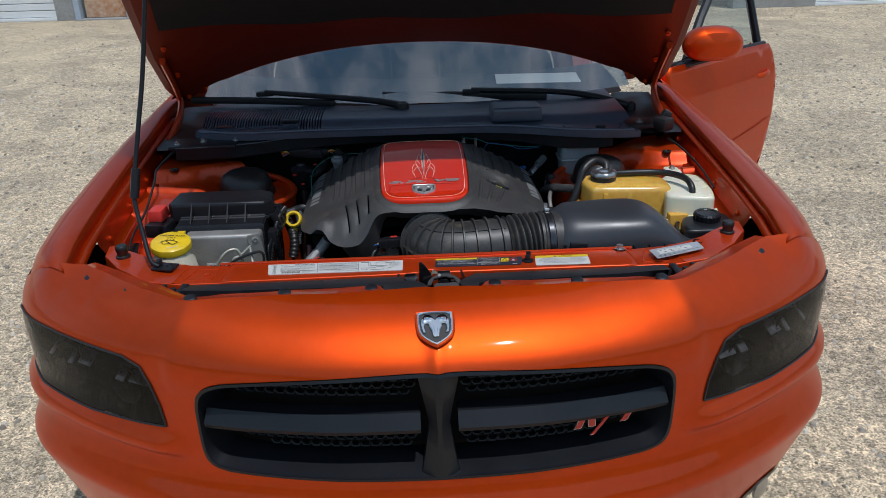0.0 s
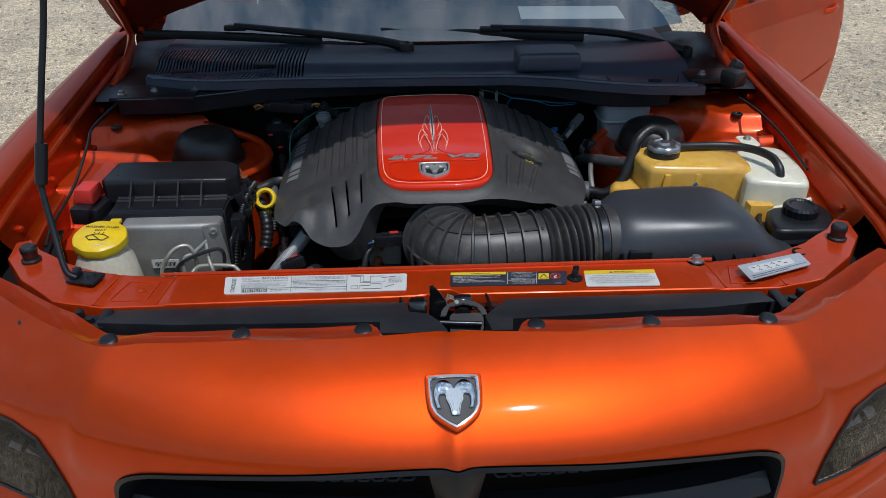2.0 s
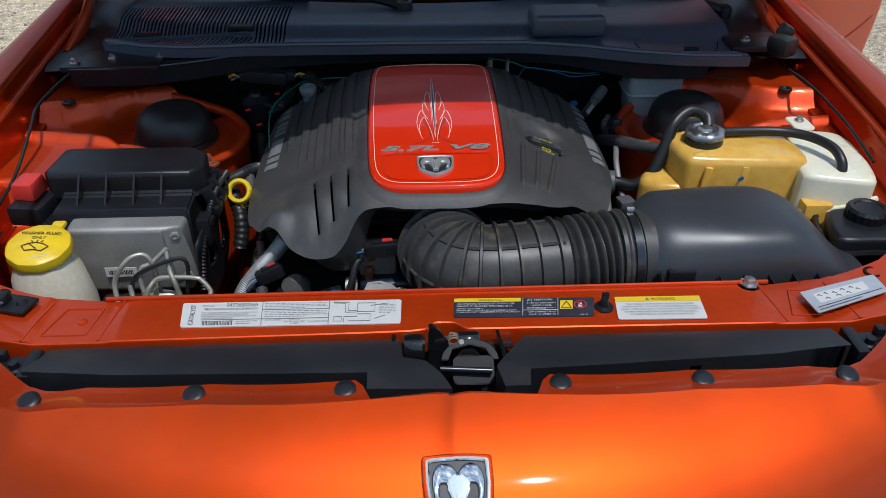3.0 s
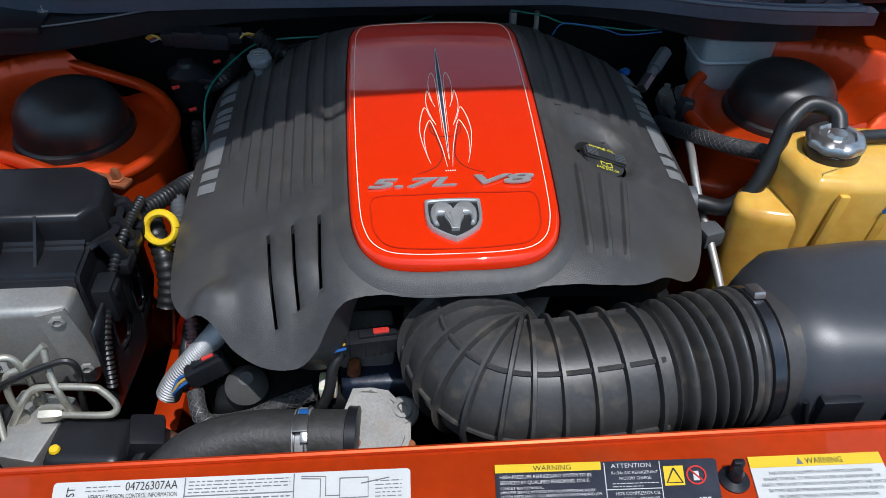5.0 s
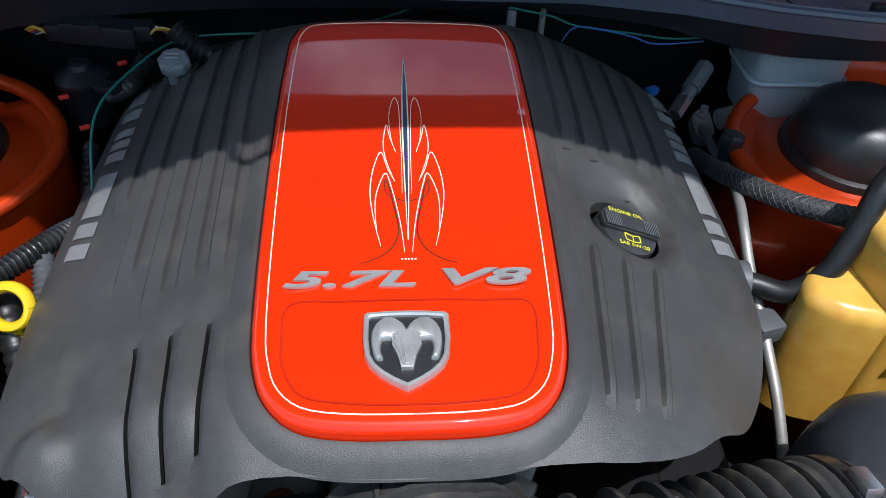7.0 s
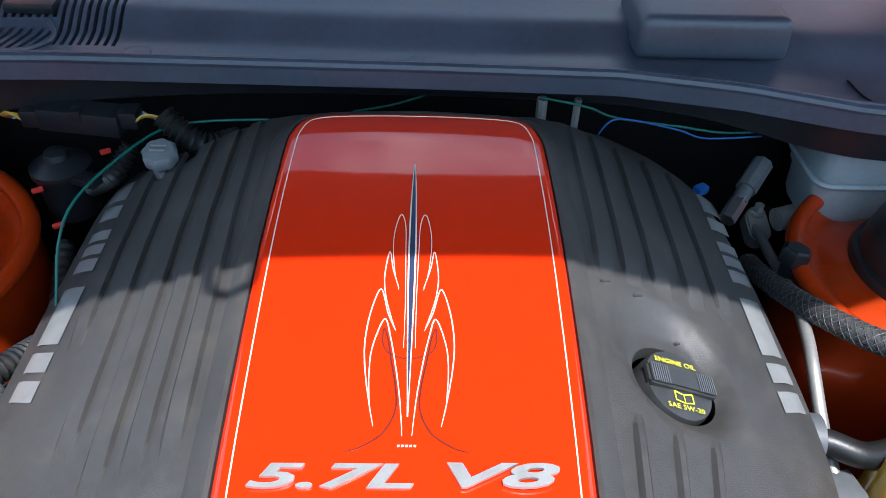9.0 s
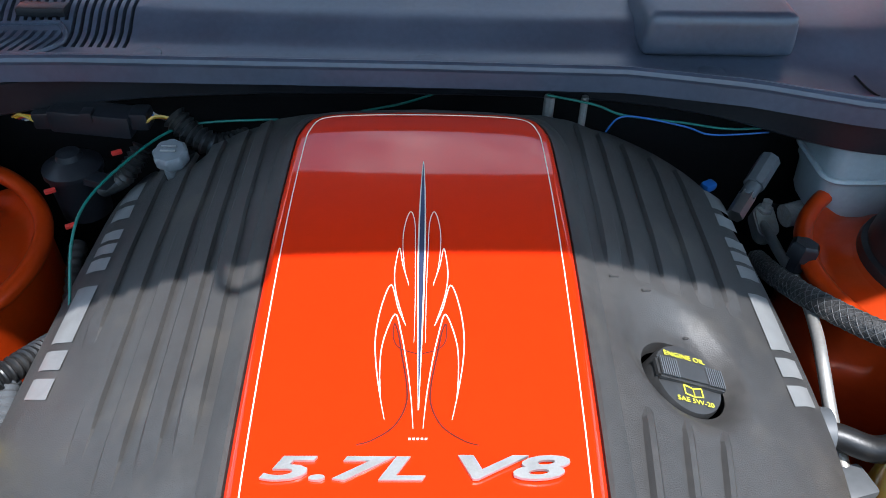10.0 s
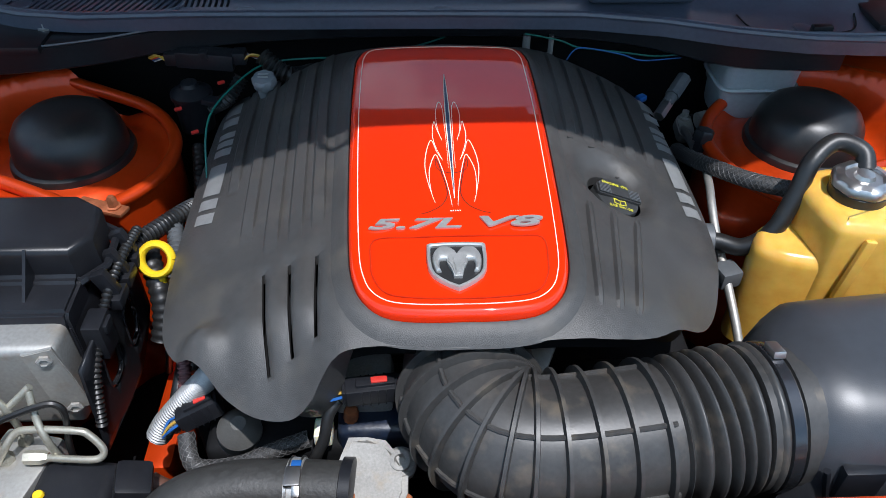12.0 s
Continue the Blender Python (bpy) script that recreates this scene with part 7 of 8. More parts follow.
def wire(pts, r, material, name, label, category="hose", ribs=0.0, pitch=0.004):
    bm = blank()
    path = spline(pts, 8)
    if ribs:
        total = sum((b - a).length for a, b in zip(path, path[1:]))
        n = max(8, int(total / (pitch / 4)))
        cum = np.concatenate([[0], np.cumsum([(b - a).length for a, b in zip(path, path[1:])])])
        P = np.array([tuple(p) for p in path])
        dense = [Vector([float(np.interp(total * k / n, cum, P[:, c])) for c in range(3)]) for k in range(n + 1)]
        sweep(bm, dense, lambda u: r + ribs * math.cos(2 * math.pi * u * total / pitch), 12)
    else:
        sweep(bm, path, r, 10)
    return solo(name, bm, material, label, category)


wire([(-0.402, 0.595, 0.66), (-0.400, 0.62, 0.715), (-0.396, 0.66, 0.752), (-0.392, 0.70, 0.772), (-0.388, 0.75, 0.78), (-0.386, 0.80, 0.775)], 0.0055, RUBBER, "wiring_harness", "black taped wiring harness along the fuse box", "wiring", 0.0012, 0.006)
wire([(-0.415, 0.745, 0.752), (-0.395, 0.790, 0.755), (-0.372, 0.828, 0.752), (-0.352, 0.862, 0.748), (-0.345, 0.90, 0.730)], 0.011, RUBBER, "corrugated_conduit", "black corrugated wiring conduit", "conduit", 0.0016, 0.006)
wire([(-0.362, 0.855, 0.745), (-0.352, 0.820, 0.735), (-0.350, 0.79, 0.715), (-0.350, 0.76, 0.68)], 0.010, CONN, "corrugated_conduit", "grey corrugated wiring conduit", "conduit", 0.0015, 0.006)
wire([(-0.382, 0.80, 0.735), (-0.372, 0.775, 0.728), (-0.362, 0.752, 0.712), (-0.360, 0.735, 0.685), (-0.365, 0.72, 0.66)], 0.013, RUBBER, "taped_harness", "thick taped wiring harness below the dipstick", "wiring", 0.0010, 0.011)
wire([(-0.350, 0.62, 0.60), (-0.325, 0.60, 0.66), (-0.312, 0.615, 0.70), (-0.318, 0.66, 0.69), (-0.33, 0.72, 0.64)], 0.0075, RUBBER, "heater_hose", "thin black hose beside the cover", "hose")
wire([(-0.322, 0.590, 0.655), (-0.308, 0.60, 0.685), (-0.302, 0.61, 0.71), (-0.303, 0.63, 0.73)], 0.0070, mat("grey_red_conduit", (0.12, 0.05, 0.05), 0.5, var=0.3, vscale=60), "corrugated_conduit", "short reddish grey corrugated conduit", "conduit", 0.0012, 0.005)

# ---- washer filler ----
wash = thing("washer_reservoir", (-0.63, 0.545, 0.60), "cream washer reservoir neck with a yellow cap", "washer reservoir")
bm = blank()
lathe(bm, (-0.622, 0.545, 0.60), [(0.060, 0), (0.060, 0.08), (0.052, 0.14), (0.041, 0.165), (0.036, 0.180), (0.036, 0.19)], seg=36)
part("neck", bm, WASHER, wash, "cream plastic filler neck")
bm = blank()
WA = Vector((0.06, -0.16, 1)).normalized()
lathe(bm, (-0.622, 0.547, 0.775), [(0.040, -0.004), (0.0465, 0.0), (0.0475, 0.006), (0.046, 0.016), (0.041, 0.020), (0.001, 0.022)], axis=WA, seg=60, wave=0.025, lobes=10)
wcap = part("cap", bm, YELLOW, wash, "bright yellow cap with black print")
bm = blank()
box(bm, (-0.612, 0.598, 0.789), (0.020, 0.028, 0.008), 0.003)
part("tab", bm, YELLOW, wcap)
wy = Vector((0, 1, 0.16)).normalized()
wx = wy.cross(WA).normalized()
wo = Vector((-0.622, 0.547, 0.775)) + WA * 0.0222
bm = blank()
words(bm, "WASHER FLUID", wo + wx * -0.030 + wy * 0.017, wx, wy, 0.0085, width=0.060, thick=0.0003)
words(bm, "ONLY", wo + wx * -0.010 + wy * 0.007, wx, wy, 0.0085, width=0.020, thick=0.0003)
part("print", bm, INK, wcap)
bm = blank()
ribbon(bm, [wo + wx * a + wy * b + WA * 0.0006 for a, b in ((-0.020, -0.010), (-0.010, -0.004), (0.0, -0.002), (0.010, -0.004), (0.020, -0.010), (0.012, -0.020), (0.0, -0.0175), (-0.012, -0.020), (-0.020, -0.010))], 0.0018, normal=WA)
for a, b, c, d in ((-0.010, -0.005, 0.004, -0.016), (0.0, -0.001, 0.0, 0.004), (-0.006, -0.001, -0.009, 0.003), (0.006, -0.001, 0.009, 0.003)):
    ribbon(bm, [wo + wx * a + wy * b + WA * 0.0006, wo + wx * c + wy * d + WA * 0.0006], 0.0015, normal=WA)
part("symbol", bm, INK, wcap)

# ---- dipstick ----
dip = thing("dipstick", (-0.372, 0.762, 0.60), "yellow oil dipstick handle", "dipstick")
DC = Vector((-0.361, 0.768, 0.752))
bm = blank()
ring_pts = [DC + Vector((0.0185 * math.cos(a), 0.011 * math.sin(a), 0.0155 * math.sin(a))) for a in [6.2832 * k / 28 for k in range(29)]]
sweep(bm, ring_pts, 0.0052, 10, 1.5, up=(0, -0.8, 0.55))
part("ring", bm, YELLOW, dip, "yellow ring handle")
bm = blank()
lathe(bm, DC + Vector((0, -0.012, -0.044)), [(0.007, 0), (0.009, 0.008), (0.008, 0.026)], axis=(0, 0.35, 1), seg=14)
part("stopper", bm, YELLOW, dip)
bm = blank()
sweep(bm, spline([DC + Vector((0, -0.012, -0.044)), DC + Vector((-0.006, -0.012, -0.10)), DC + Vector((-0.028, -0.01, -0.20))], 5), 0.0048, 8)
part("tube", bm, BLACK, dip)

# ---- front of the engine ----
wire([(-0.252, 0.596, 0.760), (-0.276, 0.598, 0.728), (-0.302, 0.594, 0.700), (-0.326, 0.587, 0.673), (-0.338, 0.580, 0.654)], 0.0130, FOIL, "foil_duct", "ribbed aluminium foil air duct", "duct", 0.0008, 0.0035)
rad = thing("radiator_hose", (-0.22, 0.49, 0.64), "thick black upper radiator hose with a spring clamp", "radiator hose")
RH = spline([(-0.345, 0.425, 0.60), (-0.325, 0.452, 0.650), (-0.285, 0.478, 0.680), (-0.235, 0.490, 0.688), (-0.18, 0.490, 0.688), (-0.115, 0.484, 0.690)], 8)
bm = blank()
sweep(bm, RH, 0.0300, 24)
part("hose", bm, mat("moulded_rubber_hose", (0.030, 0.029, 0.027), 0.55, var=0.3, vscale=120, bump=0.5, bscale=220), rad)
bm = ring(RH, 0.83, 0.0300, 0.016, 0.0018, 32)
part("clamp", bm, LETTER, rad, "silver spring clamp with blue paint")
for dx in (-0.007, 0.007):
    part("clamp_wire", ring(RH, 0.83 + dx * 2.2, 0.0300, 0.0025, 0.0035, 32), SILVER, rad)
bm = blank()
p, d = along(RH, 0.83)
box(bm, p + Vector((0.0, -0.006, 0.033)), (0.016, 0.022, 0.006), 0.002)
box(bm, p + Vector((0.004, -0.018, 0.027)), (0.008, 0.012, 0.012), 0.002, (30, 0, 0))
part("clamp_ear", bm, SILVER, rad)
bm = blank()
box(bm, p + Vector((0.002, 0.010, 0.0315)), (0.010, 0.008, 0.003), 0.001, (-20, 0, 0))
part("paint_mark", bm, WIREB, rad)
part("end_bead", ring(RH, 0.985, 0.0310, 0.012, 0.003, 28), BLACK, rad)

thermo = thing("thermostat_housing", (-0.09, 0.52, 0.60), "weathered cast aluminium thermostat housing", "thermostat housing")
bm = blank()
prism(bm, [(-0.034, -0.045), (0.004, -0.052), (0.026, -0.038), (0.036, -0.014), (0.037, 0.010), (0.026, 0.024), (0.014, 0.040), (-0.004, 0.042), (-0.024, 0.044), (-0.036, 0.014)], (-0.095, 0.503, 0.664), (1, 0, 0), (0, 0.9, 0.3), 0.040, 0.006)
part("casting", bm, ALU, thermo, "grey cast aluminium")
bm = blank()
lathe(bm, (-0.066, 0.512, 0.690), [(0.017, 0), (0.017, 0.010), (0.014, 0.013), (0.0105, 0.013), (0.0105, 0.020), (0.006, 0.021), (0.005, 0.014)], axis=(0, -0.3, 1), seg=18)
part("bolt_boss", bm, ALU, thermo)
bm = blank()
box(bm, (-0.105, 0.600, 0.715), (0.065, 0.050, 0.050), 0.010)
part("manifold_lug", bm, ALU, thermo, "stained aluminium lug")
bm = blank()
sweep(bm, spline([(-0.112, 0.56, 0.735), (-0.113, 0.57, 0.742), (-0.10, 0.58, 0.745), (-0.088, 0.572, 0.742)], 4), 0.006, 8)
part("brass_ring", bm, RUST, thermo, "brown corroded ring")
for x, y, z in ((-0.119, 0.568, 0.700), (-0.118, 0.478, 0.682), (-0.062, 0.478, 0.672)):
    bm = blank()
    lathe(bm, (x, y, z), [(0.008, -0.01), (0.008, 0.012), (0.006, 0.016)], axis=(0.1, -0.2, 1), seg=10)
    part("rusty_stud", bm, RUST, thermo, "rusty stud")
eng = thing("engine_block", (0, 0.75, 0.42), "dark engine block below the cover", "engine")
for nm, c, sz in (("timing_cover", (-0.07, 0.60, 0.645), (0.13, 0.10, 0.10)), ("cylinder_head", (-0.20, 0.60, 0.62), (0.16, 0.10, 0.10)), ("cylinder_head", (0.10, 0.60, 0.62), (0.24, 0.12, 0.12)), ("block", (0.0, 0.82, 0.55), (0.60, 0.46, 0.20)), ("pulley_cover", (0.05, 0.47, 0.60), (0.3, 0.06, 0.08))):
    bm = blank()
    box(bm, c, sz, 0.014, seg=3)
    part(nm, bm, NAVY if nm in ("timing_cover", "pulley_cover") else DARK, eng)
bm = blank()
box(bm, (0.090, 0.615, 0.748), (0.026, 0.085, 0.008), 0.002, (28, 0, -28))
box(bm, (0.076, 0.585, 0.728), (0.034, 0.03, 0.014), 0.003, (28, 0, -28))
solo("metal_bracket", bm, SHEETALU, "bare aluminium bracket below the cover's edge", "bracket")


def plug(at, turn, size, tab=True):
    """An electrical connector with a locking tab and its wires."""
    t = thing("electrical_connector", at, "black electrical connector with a red lock", "connector", group="connectors")
    m = pose(*at, *turn)
    q = lambda x, y, z: m @ Vector((x, y, z))
    a, b, c = size
    bm = blank()
    b2 = bmesh.new()
    box(b2, (0, 0, 0), (a, b, c), 0.003)
    b2.transform(m)
    merge(bm, b2)
    body = part("body", bm, BLACK, t)
    pieces = [("latch", (a * 0.05, 0, c * 0.5), (a * 0.7, b * 0.5, c * 0.3)), ("collar", (-a * 0.45, 0, 0), (a * 0.2, b * 0.8, c * 0.8))]
    pieces += [("rib", (-a * 0.2 + a * 0.14 * k, 0, -c * 0.02), (a * 0.03, b * 1.05, c * 1.02)) for k in range(4)]
    for nm, at0, sz in pieces:
        bm = blank()
        b2 = bmesh.new()
        box(b2, at0, sz, 0.001)
        b2.transform(m)
        merge(bm, b2)
        part(nm, bm, BLACK, body)
    bm = blank()
    b2 = bmesh.new()
    box(b2, (a * 0.12, 0, c * 0.66), (a * 0.3, b * 0.34, c * 0.14), 0.0015)
    b2.transform(m)
    merge(bm, b2)
    part("lock", bm, REDCAP, t, "red locking tab")
    for k, wm in enumerate((WIREB, WIREY, WIREB)):
        bm = blank()
        sweep(bm, spline([q(-a * 0.5, b * 0.25 * (k - 1), 0), q(-a * 0.8, b * 0.3 * (k - 1), -c * 0.1), q(-a * 1.05, b * 0.1 * (k - 1), -c * 0.5)], 5), 0.0016, 6)
        part("wire", bm, wm, t)


def braided(pts, r, name, label, category, strands=7, pitch=0.026):
    """A sleeved hose with pale strands wound round it both ways."""
    h = wire(pts, r, BRAID, name, label, category)
    path = spline(pts, 14)
    cum = np.concatenate([[0], np.cumsum([(b - a).length for a, b in zip(path, path[1:])])])
    bm = blank()
    for way in (1, -1):
        for k in range(strands):
            out = []
            for i, p in enumerate(path):
                d = (path[min(i + 1, len(path) - 1)] - path[max(i - 1, 0)]).normalized()
                side = d.cross(Vector((0, 0, 1))).normalized()
                a = 6.2832 * (k / strands + way * cum[i] / pitch / 2)
                out.append(p + (side * math.cos(a) + side.cross(d) * math.sin(a)) * (r + 0.0001))
            sweep(bm, out, 0.0005, 4)
    tagged(part("weave", bm, WEAVE, h, "pale woven strands"), kind="stuff")
    return h


plug((-0.282, 0.582, 0.700), (-10, -14, 20), (0.046, 0.026, 0.022))
plug((-0.092, 0.555, 0.762), (0, 0, 6), (0.056, 0.022, 0.022))
braided([(-0.298, 0.565, 0.68), (-0.285, 0.535, 0.665), (-0.24, 0.535, 0.665), (-0.20, 0.545, 0.675), (-0.165, 0.555, 0.68)], 0.009, "braided_cable", "braided black cable sleeve", "cable")
wire([(-0.128, 0.555, 0.745), (-0.138, 0.545, 0.735), (-0.145, 0.53, 0.71), (-0.16, 0.52, 0.68)], 0.006, RUBBER, "cable", "black cable sleeve below the connector", "cable")
bm = blank()
lathe(bm, (-0.243, 0.572, 0.668), [(0.022, -0.04), (0.025, 0.0), (0.0235, 0.014), (0.024, 0.016), (0.021, 0.020), (0.016, 0.028), (0.008, 0.036)], axis=(0.15, -0.3, 1), seg=28)
solo("sensor_housing", bm, mat("grey_sensor_plastic", (0.075, 0.072, 0.066), 0.65, var=0.2, vscale=40), "grey round sensor housing on the engine front", "sensor")
wire([(-0.335, 0.53, 0.645), (-0.315, 0.52, 0.645), (-0.29, 0.515, 0.65)], 0.011, mat("brown_hose", (0.10, 0.045, 0.03), 0.5, var=0.3, vscale=50), "coolant_pipe", "short brown hose stub", "hose")
bm = blank()
box(bm, (-0.148, 0.556, 0.690), (0.020, 0.026, 0.018), 0.004)
solo("white_plug", bm, TANKWHITE, "small cream plug behind the radiator hose", "plug")

# ---- rear of the bay ----
brk = thing("brake_fluid_reservoir", (0.50, 1.15, 0.70), "milky brake fluid reservoir below the cowl", "reservoir")
RZ = lambda w, h, cx, cy: [(cx + x, cy + y) for x, y in rounded(w, h, 0.016, 4)]
bm = blank()
loft(bm, [[Vector((x, y, z)) for x, y in lp + lp[:1]] for lp, z in ((RZ(0.085, 0.070, 0.478, 1.125), 0.735), (RZ(0.092, 0.078, 0.480, 1.127), 0.742), (RZ(0.104, 0.085, 0.486, 1.13), 0.772), (RZ(0.116, 0.09, 0.490, 1.132), 0.776), (RZ(0.120, 0.095, 0.492, 1.134), 0.83))])
bm.faces.new([bm.verts.new(Vector((x, y, 0.735))) for x, y in RZ(0.085, 0.070, 0.478, 1.125)])
bm.faces.new([bm.verts.new(Vector((x, y, 0.83))) for x, y in RZ(0.120, 0.095, 0.492, 1.134)])
part("body", bm, MILK, brk)
bm = blank()
lp = [Vector((x, y, 0.790)) for x, y in RZ(0.122, 0.097, 0.491, 1.133)]
sweep(bm, lp + lp[:1], 0.0035, 6)
part("seam", bm, MILK, brk)
bm = blank()
lathe(bm, (0.49, 1.14, 0.83), [(0.03, 0), (0.03, 0.02), (0.026, 0.022)], seg=24)
part("cap", bm, BLACK, brk)
bm = blank()
rod(bm, (0.42, 1.12, 0.715), (0.50, 1.14, 0.725), 0.014, 14)
part("cylinder", bm, ALU, brk)
ac = thing("air_conditioning_pipe", (0.41, 1.0, 0.60), "bare aluminium refrigerant pipe with a black cap", "pipe")
bm = blank()
sweep(bm, spline([(0.400, 1.125, 0.700), (0.396, 1.10, 0.708), (0.388, 1.05, 0.720), (0.380, 1.00, 0.735), (0.377, 0.96, 0.740), (0.365, 0.905, 0.747), (0.357, 0.868, 0.745), (0.354, 0.82, 0.725), (0.355, 0.76, 0.70), (0.360, 0.70, 0.66), (0.366, 0.64, 0.60), (0.37, 0.58, 0.54)], 7), 0.0058, 12)
part("tube", bm, SHEETALU, ac)
bm = blank()
prism(bm, rounded(0.028, 0.048, 0.013), (0.402, 1.128, 0.690), (1, 0.2, 0), (0, 1, 0.3), 0.018, 0.002)
part("flange", bm, SHEETALU, ac)
bm = blank()
lathe(bm, (0.404, 1.137, 0.71), [(0.010, 0), (0.010, 0.004), (0.006, 0.005), (0.006, 0.014)], seg=6)
part("nut", bm, ALU, ac)
bm = blank()
lathe(bm, (0.378, 0.998, 0.742), [(0.009, 0), (0.010, 0.014), (0.0155, 0.016), (0.0155, 0.030), (0.012, 0.034)], axis=(0.15, 0.1, 1), seg=6)
part("service_cap", bm, BLACK, ac, "black hexagonal cap")
bm = blank()
box(bm, (0.445, 1.145, 0.695), (0.07, 0.02, 0.02), 0.004, (0, 0, -12))
part("mount", bm, BLACK, ac)
bm = blank()
box(bm, (0.356, 0.77, 0.704), (0.030, 0.030, 0.026), 0.005, (0, 0, 15))
part("clip", bm, CONN, ac)
bm = blank()
sweep(bm, spline([(0.372, 1.02, 0.66), (0.366, 0.96, 0.65), (0.355, 0.88, 0.64), (0.345, 0.80, 0.62)], 6), 0.008, 10)
part("tube", bm, SHEETALU, ac)
braided([(0.372, 1.06, 0.700), (0.368, 1.0, 0.728), (0.378, 0.93, 0.758), (0.415, 0.88, 0.770), (0.47, 0.850, 0.776), (0.53, 0.84, 0.785)], 0.0115, "braided_hose", "black braided hose beside the strut tower", "hose")
sens = thing("pressure_sensor", (0.36, 1.10, 0.74), "grey pressure sensor with its plug", "sensor")
bm = blank()
sd = Vector((0.055, 0.07, 0.03))
p0 = Vector((0.330, 1.060, 0.762))
rod(bm, p0, p0 + sd * 0.35, 0.0095, 6)
part("hex", bm, SILVER, sens)
bm = blank()
rod(bm, p0 + sd * 0.3, p0 + sd * 0.55, 0.009, 14)
rod(bm, p0 + sd * 0.5, p0 + sd * 0.95, 0.0118, 8)
part("plug", bm, CONN, sens)
bm = blank()
box(bm, (0.315, 1.11, 0.765), (0.016, 0.012, 0.01), 0.003, (0, 0, 30))
solo("blue_clip", bm, WIREB, "small blue wire clip", "clip")
hc = thing("harness_connector", (-0.36, 1.12, 0.80), "black harness connector with coloured wires", "connector")
bm = blank()
box(bm, (-0.352, 1.122, 0.836), (0.085, 0.030, 0.026), 0.004, (0, 4, -3))
box(bm, (-0.352, 1.112, 0.846), (0.012, 0.014, 0.012), 0.002)
part("body", bm, BLACK, hc)
for s, x in ((-1, -0.402), (1, -0.302)):
    bm = blank()
    box(bm, (x, 1.122, 0.838), (0.020, 0.024, 0.020), 0.004)
    part("end_shell", bm, BLACK, hc)
    for k, wm in enumerate((WIREY, LABELY, REDCAP, WIREB, WHITE)):
        bm = blank()
        y = 1.112 + 0.005 * k
        sweep(bm, spline([(x + s * 0.008, y, 0.838), (x + s * 0.020, y, 0.846 - 0.004 * k), (x + s * 0.034, y + 0.008, 0.838 - 0.004 * k)], 4), 0.0015, 5)
        part("wire", bm, wm, hc)
wire([(-0.270, 1.128, 0.835), (-0.250, 1.118, 0.820), (-0.225, 1.115, 0.808), (-0.20, 1.14, 0.80)], 0.013, RUBBER, "corrugated_conduit", "black corrugated harness conduit", "conduit", 0.0018, 0.007)
wire([(-0.300, 1.10, 0.815), (-0.32, 1.085, 0.79), (-0.35, 1.09, 0.77)], 0.010, RUBBER, "corrugated_conduit", "black corrugated harness conduit", "conduit", 0.0016, 0.006)
val = thing("vacuum_valve", (-0.378, 1.09, 0.74), "black round vacuum valve", "valve")
bm = blank()
lathe(bm, (-0.378, 1.095, 0.735), [(0.026, 0), (0.028, 0.05), (0.031, 0.054), (0.031, 0.060), (0.022, 0.066), (0.014, 0.070), (0.012, 0.076), (0.006, 0.078)], seg=28)
part("body", bm, BLACK, val)
bm = blank()
box(bm, (-0.345, 1.075, 0.79), (0.030, 0.018, 0.010), 0.003, (0, 0, -20))
part("port", bm, BLACK, val)
for x, y, z in ((-0.335, 1.112, 0.80), (-0.392, 1.062, 0.785), (-0.365, 1.03, 0.765)):
    bm = blank()
    box(bm, (x, y, z), (0.011, 0.005, 0.004), 0.001, (10, 0, 30))
    solo("red_clip", bm, REDCAP, "small red connector lock", "clip", group="red connector locks")
wire([(-0.330, 0.86, 0.69), (-0.328, 0.92, 0.76), (-0.330, 0.965, 0.80), (-0.324, 1.005, 0.818), (-0.300, 1.062, 0.826), (-0.272, 1.115, 0.826), (-0.235, 1.140, 0.822), (-0.165, 1.150, 0.82)], 0.0014, WIREG, "green_wire", "thin green wire along the firewall", "wire")
wire([(-0.075, 1.17, 0.820), (-0.03, 1.17, 0.830), (0.01, 1.172, 0.843)], 0.0013, WIREG, "green_wire", "thin green wire along the firewall", "wire")
wire([(0.125, 1.13, 0.866), (0.177, 1.13, 0.855), (0.209, 1.13, 0.843), (0.277, 1.13, 0.834), (0.333, 1.13, 0.827), (0.393, 1.13, 0.832)], 0.0013, WIREG, "green_wire", "thin green wire along the firewall", "wire")
wire([(0.192, 1.125, 0.825), (0.203, 1.125, 0.842), (0.225, 1.126, 0.843), (0.277, 1.126, 0.832), (0.31, 1.126, 0.822), (0.37, 1.126, 0.826)], 0.0010, WIREB, "blue_wire", "thin blue wire along the firewall", "wire")
for x in (0.13, 0.168):
    bm = blank()
    rod(bm, (x, 1.14, 0.78), (x, 1.142, 0.858), 0.006 if x < 0.15 else 0.004, 8)
    solo("metal_stud", bm, SHEETALU, "bare metal pipe stub at the firewall", "stud")
wire([(-0.330, 0.70, 0.62), (-0.336, 0.78, 0.66), (-0.338, 0.86, 0.70), (-0.350, 0.95, 0.72), (-0.365, 1.03, 0.74)], 0.009, RUBBER, "taped_harness", "black taped harness between cover and tower", "wiring", 0.0008, 0.01)
bm = blank()
box(bm, (-0.445, 0.850, 0.770), (0.070, 0.020, 0.006), 0.002, (0, 0, -20))
lathe(bm, (-0.428, 0.846, 0.772), [(0.010, 0), (0.010, 0.003), (0.007, 0.004), (0.007, 0.012), (0.004, 0.018)], seg=6)
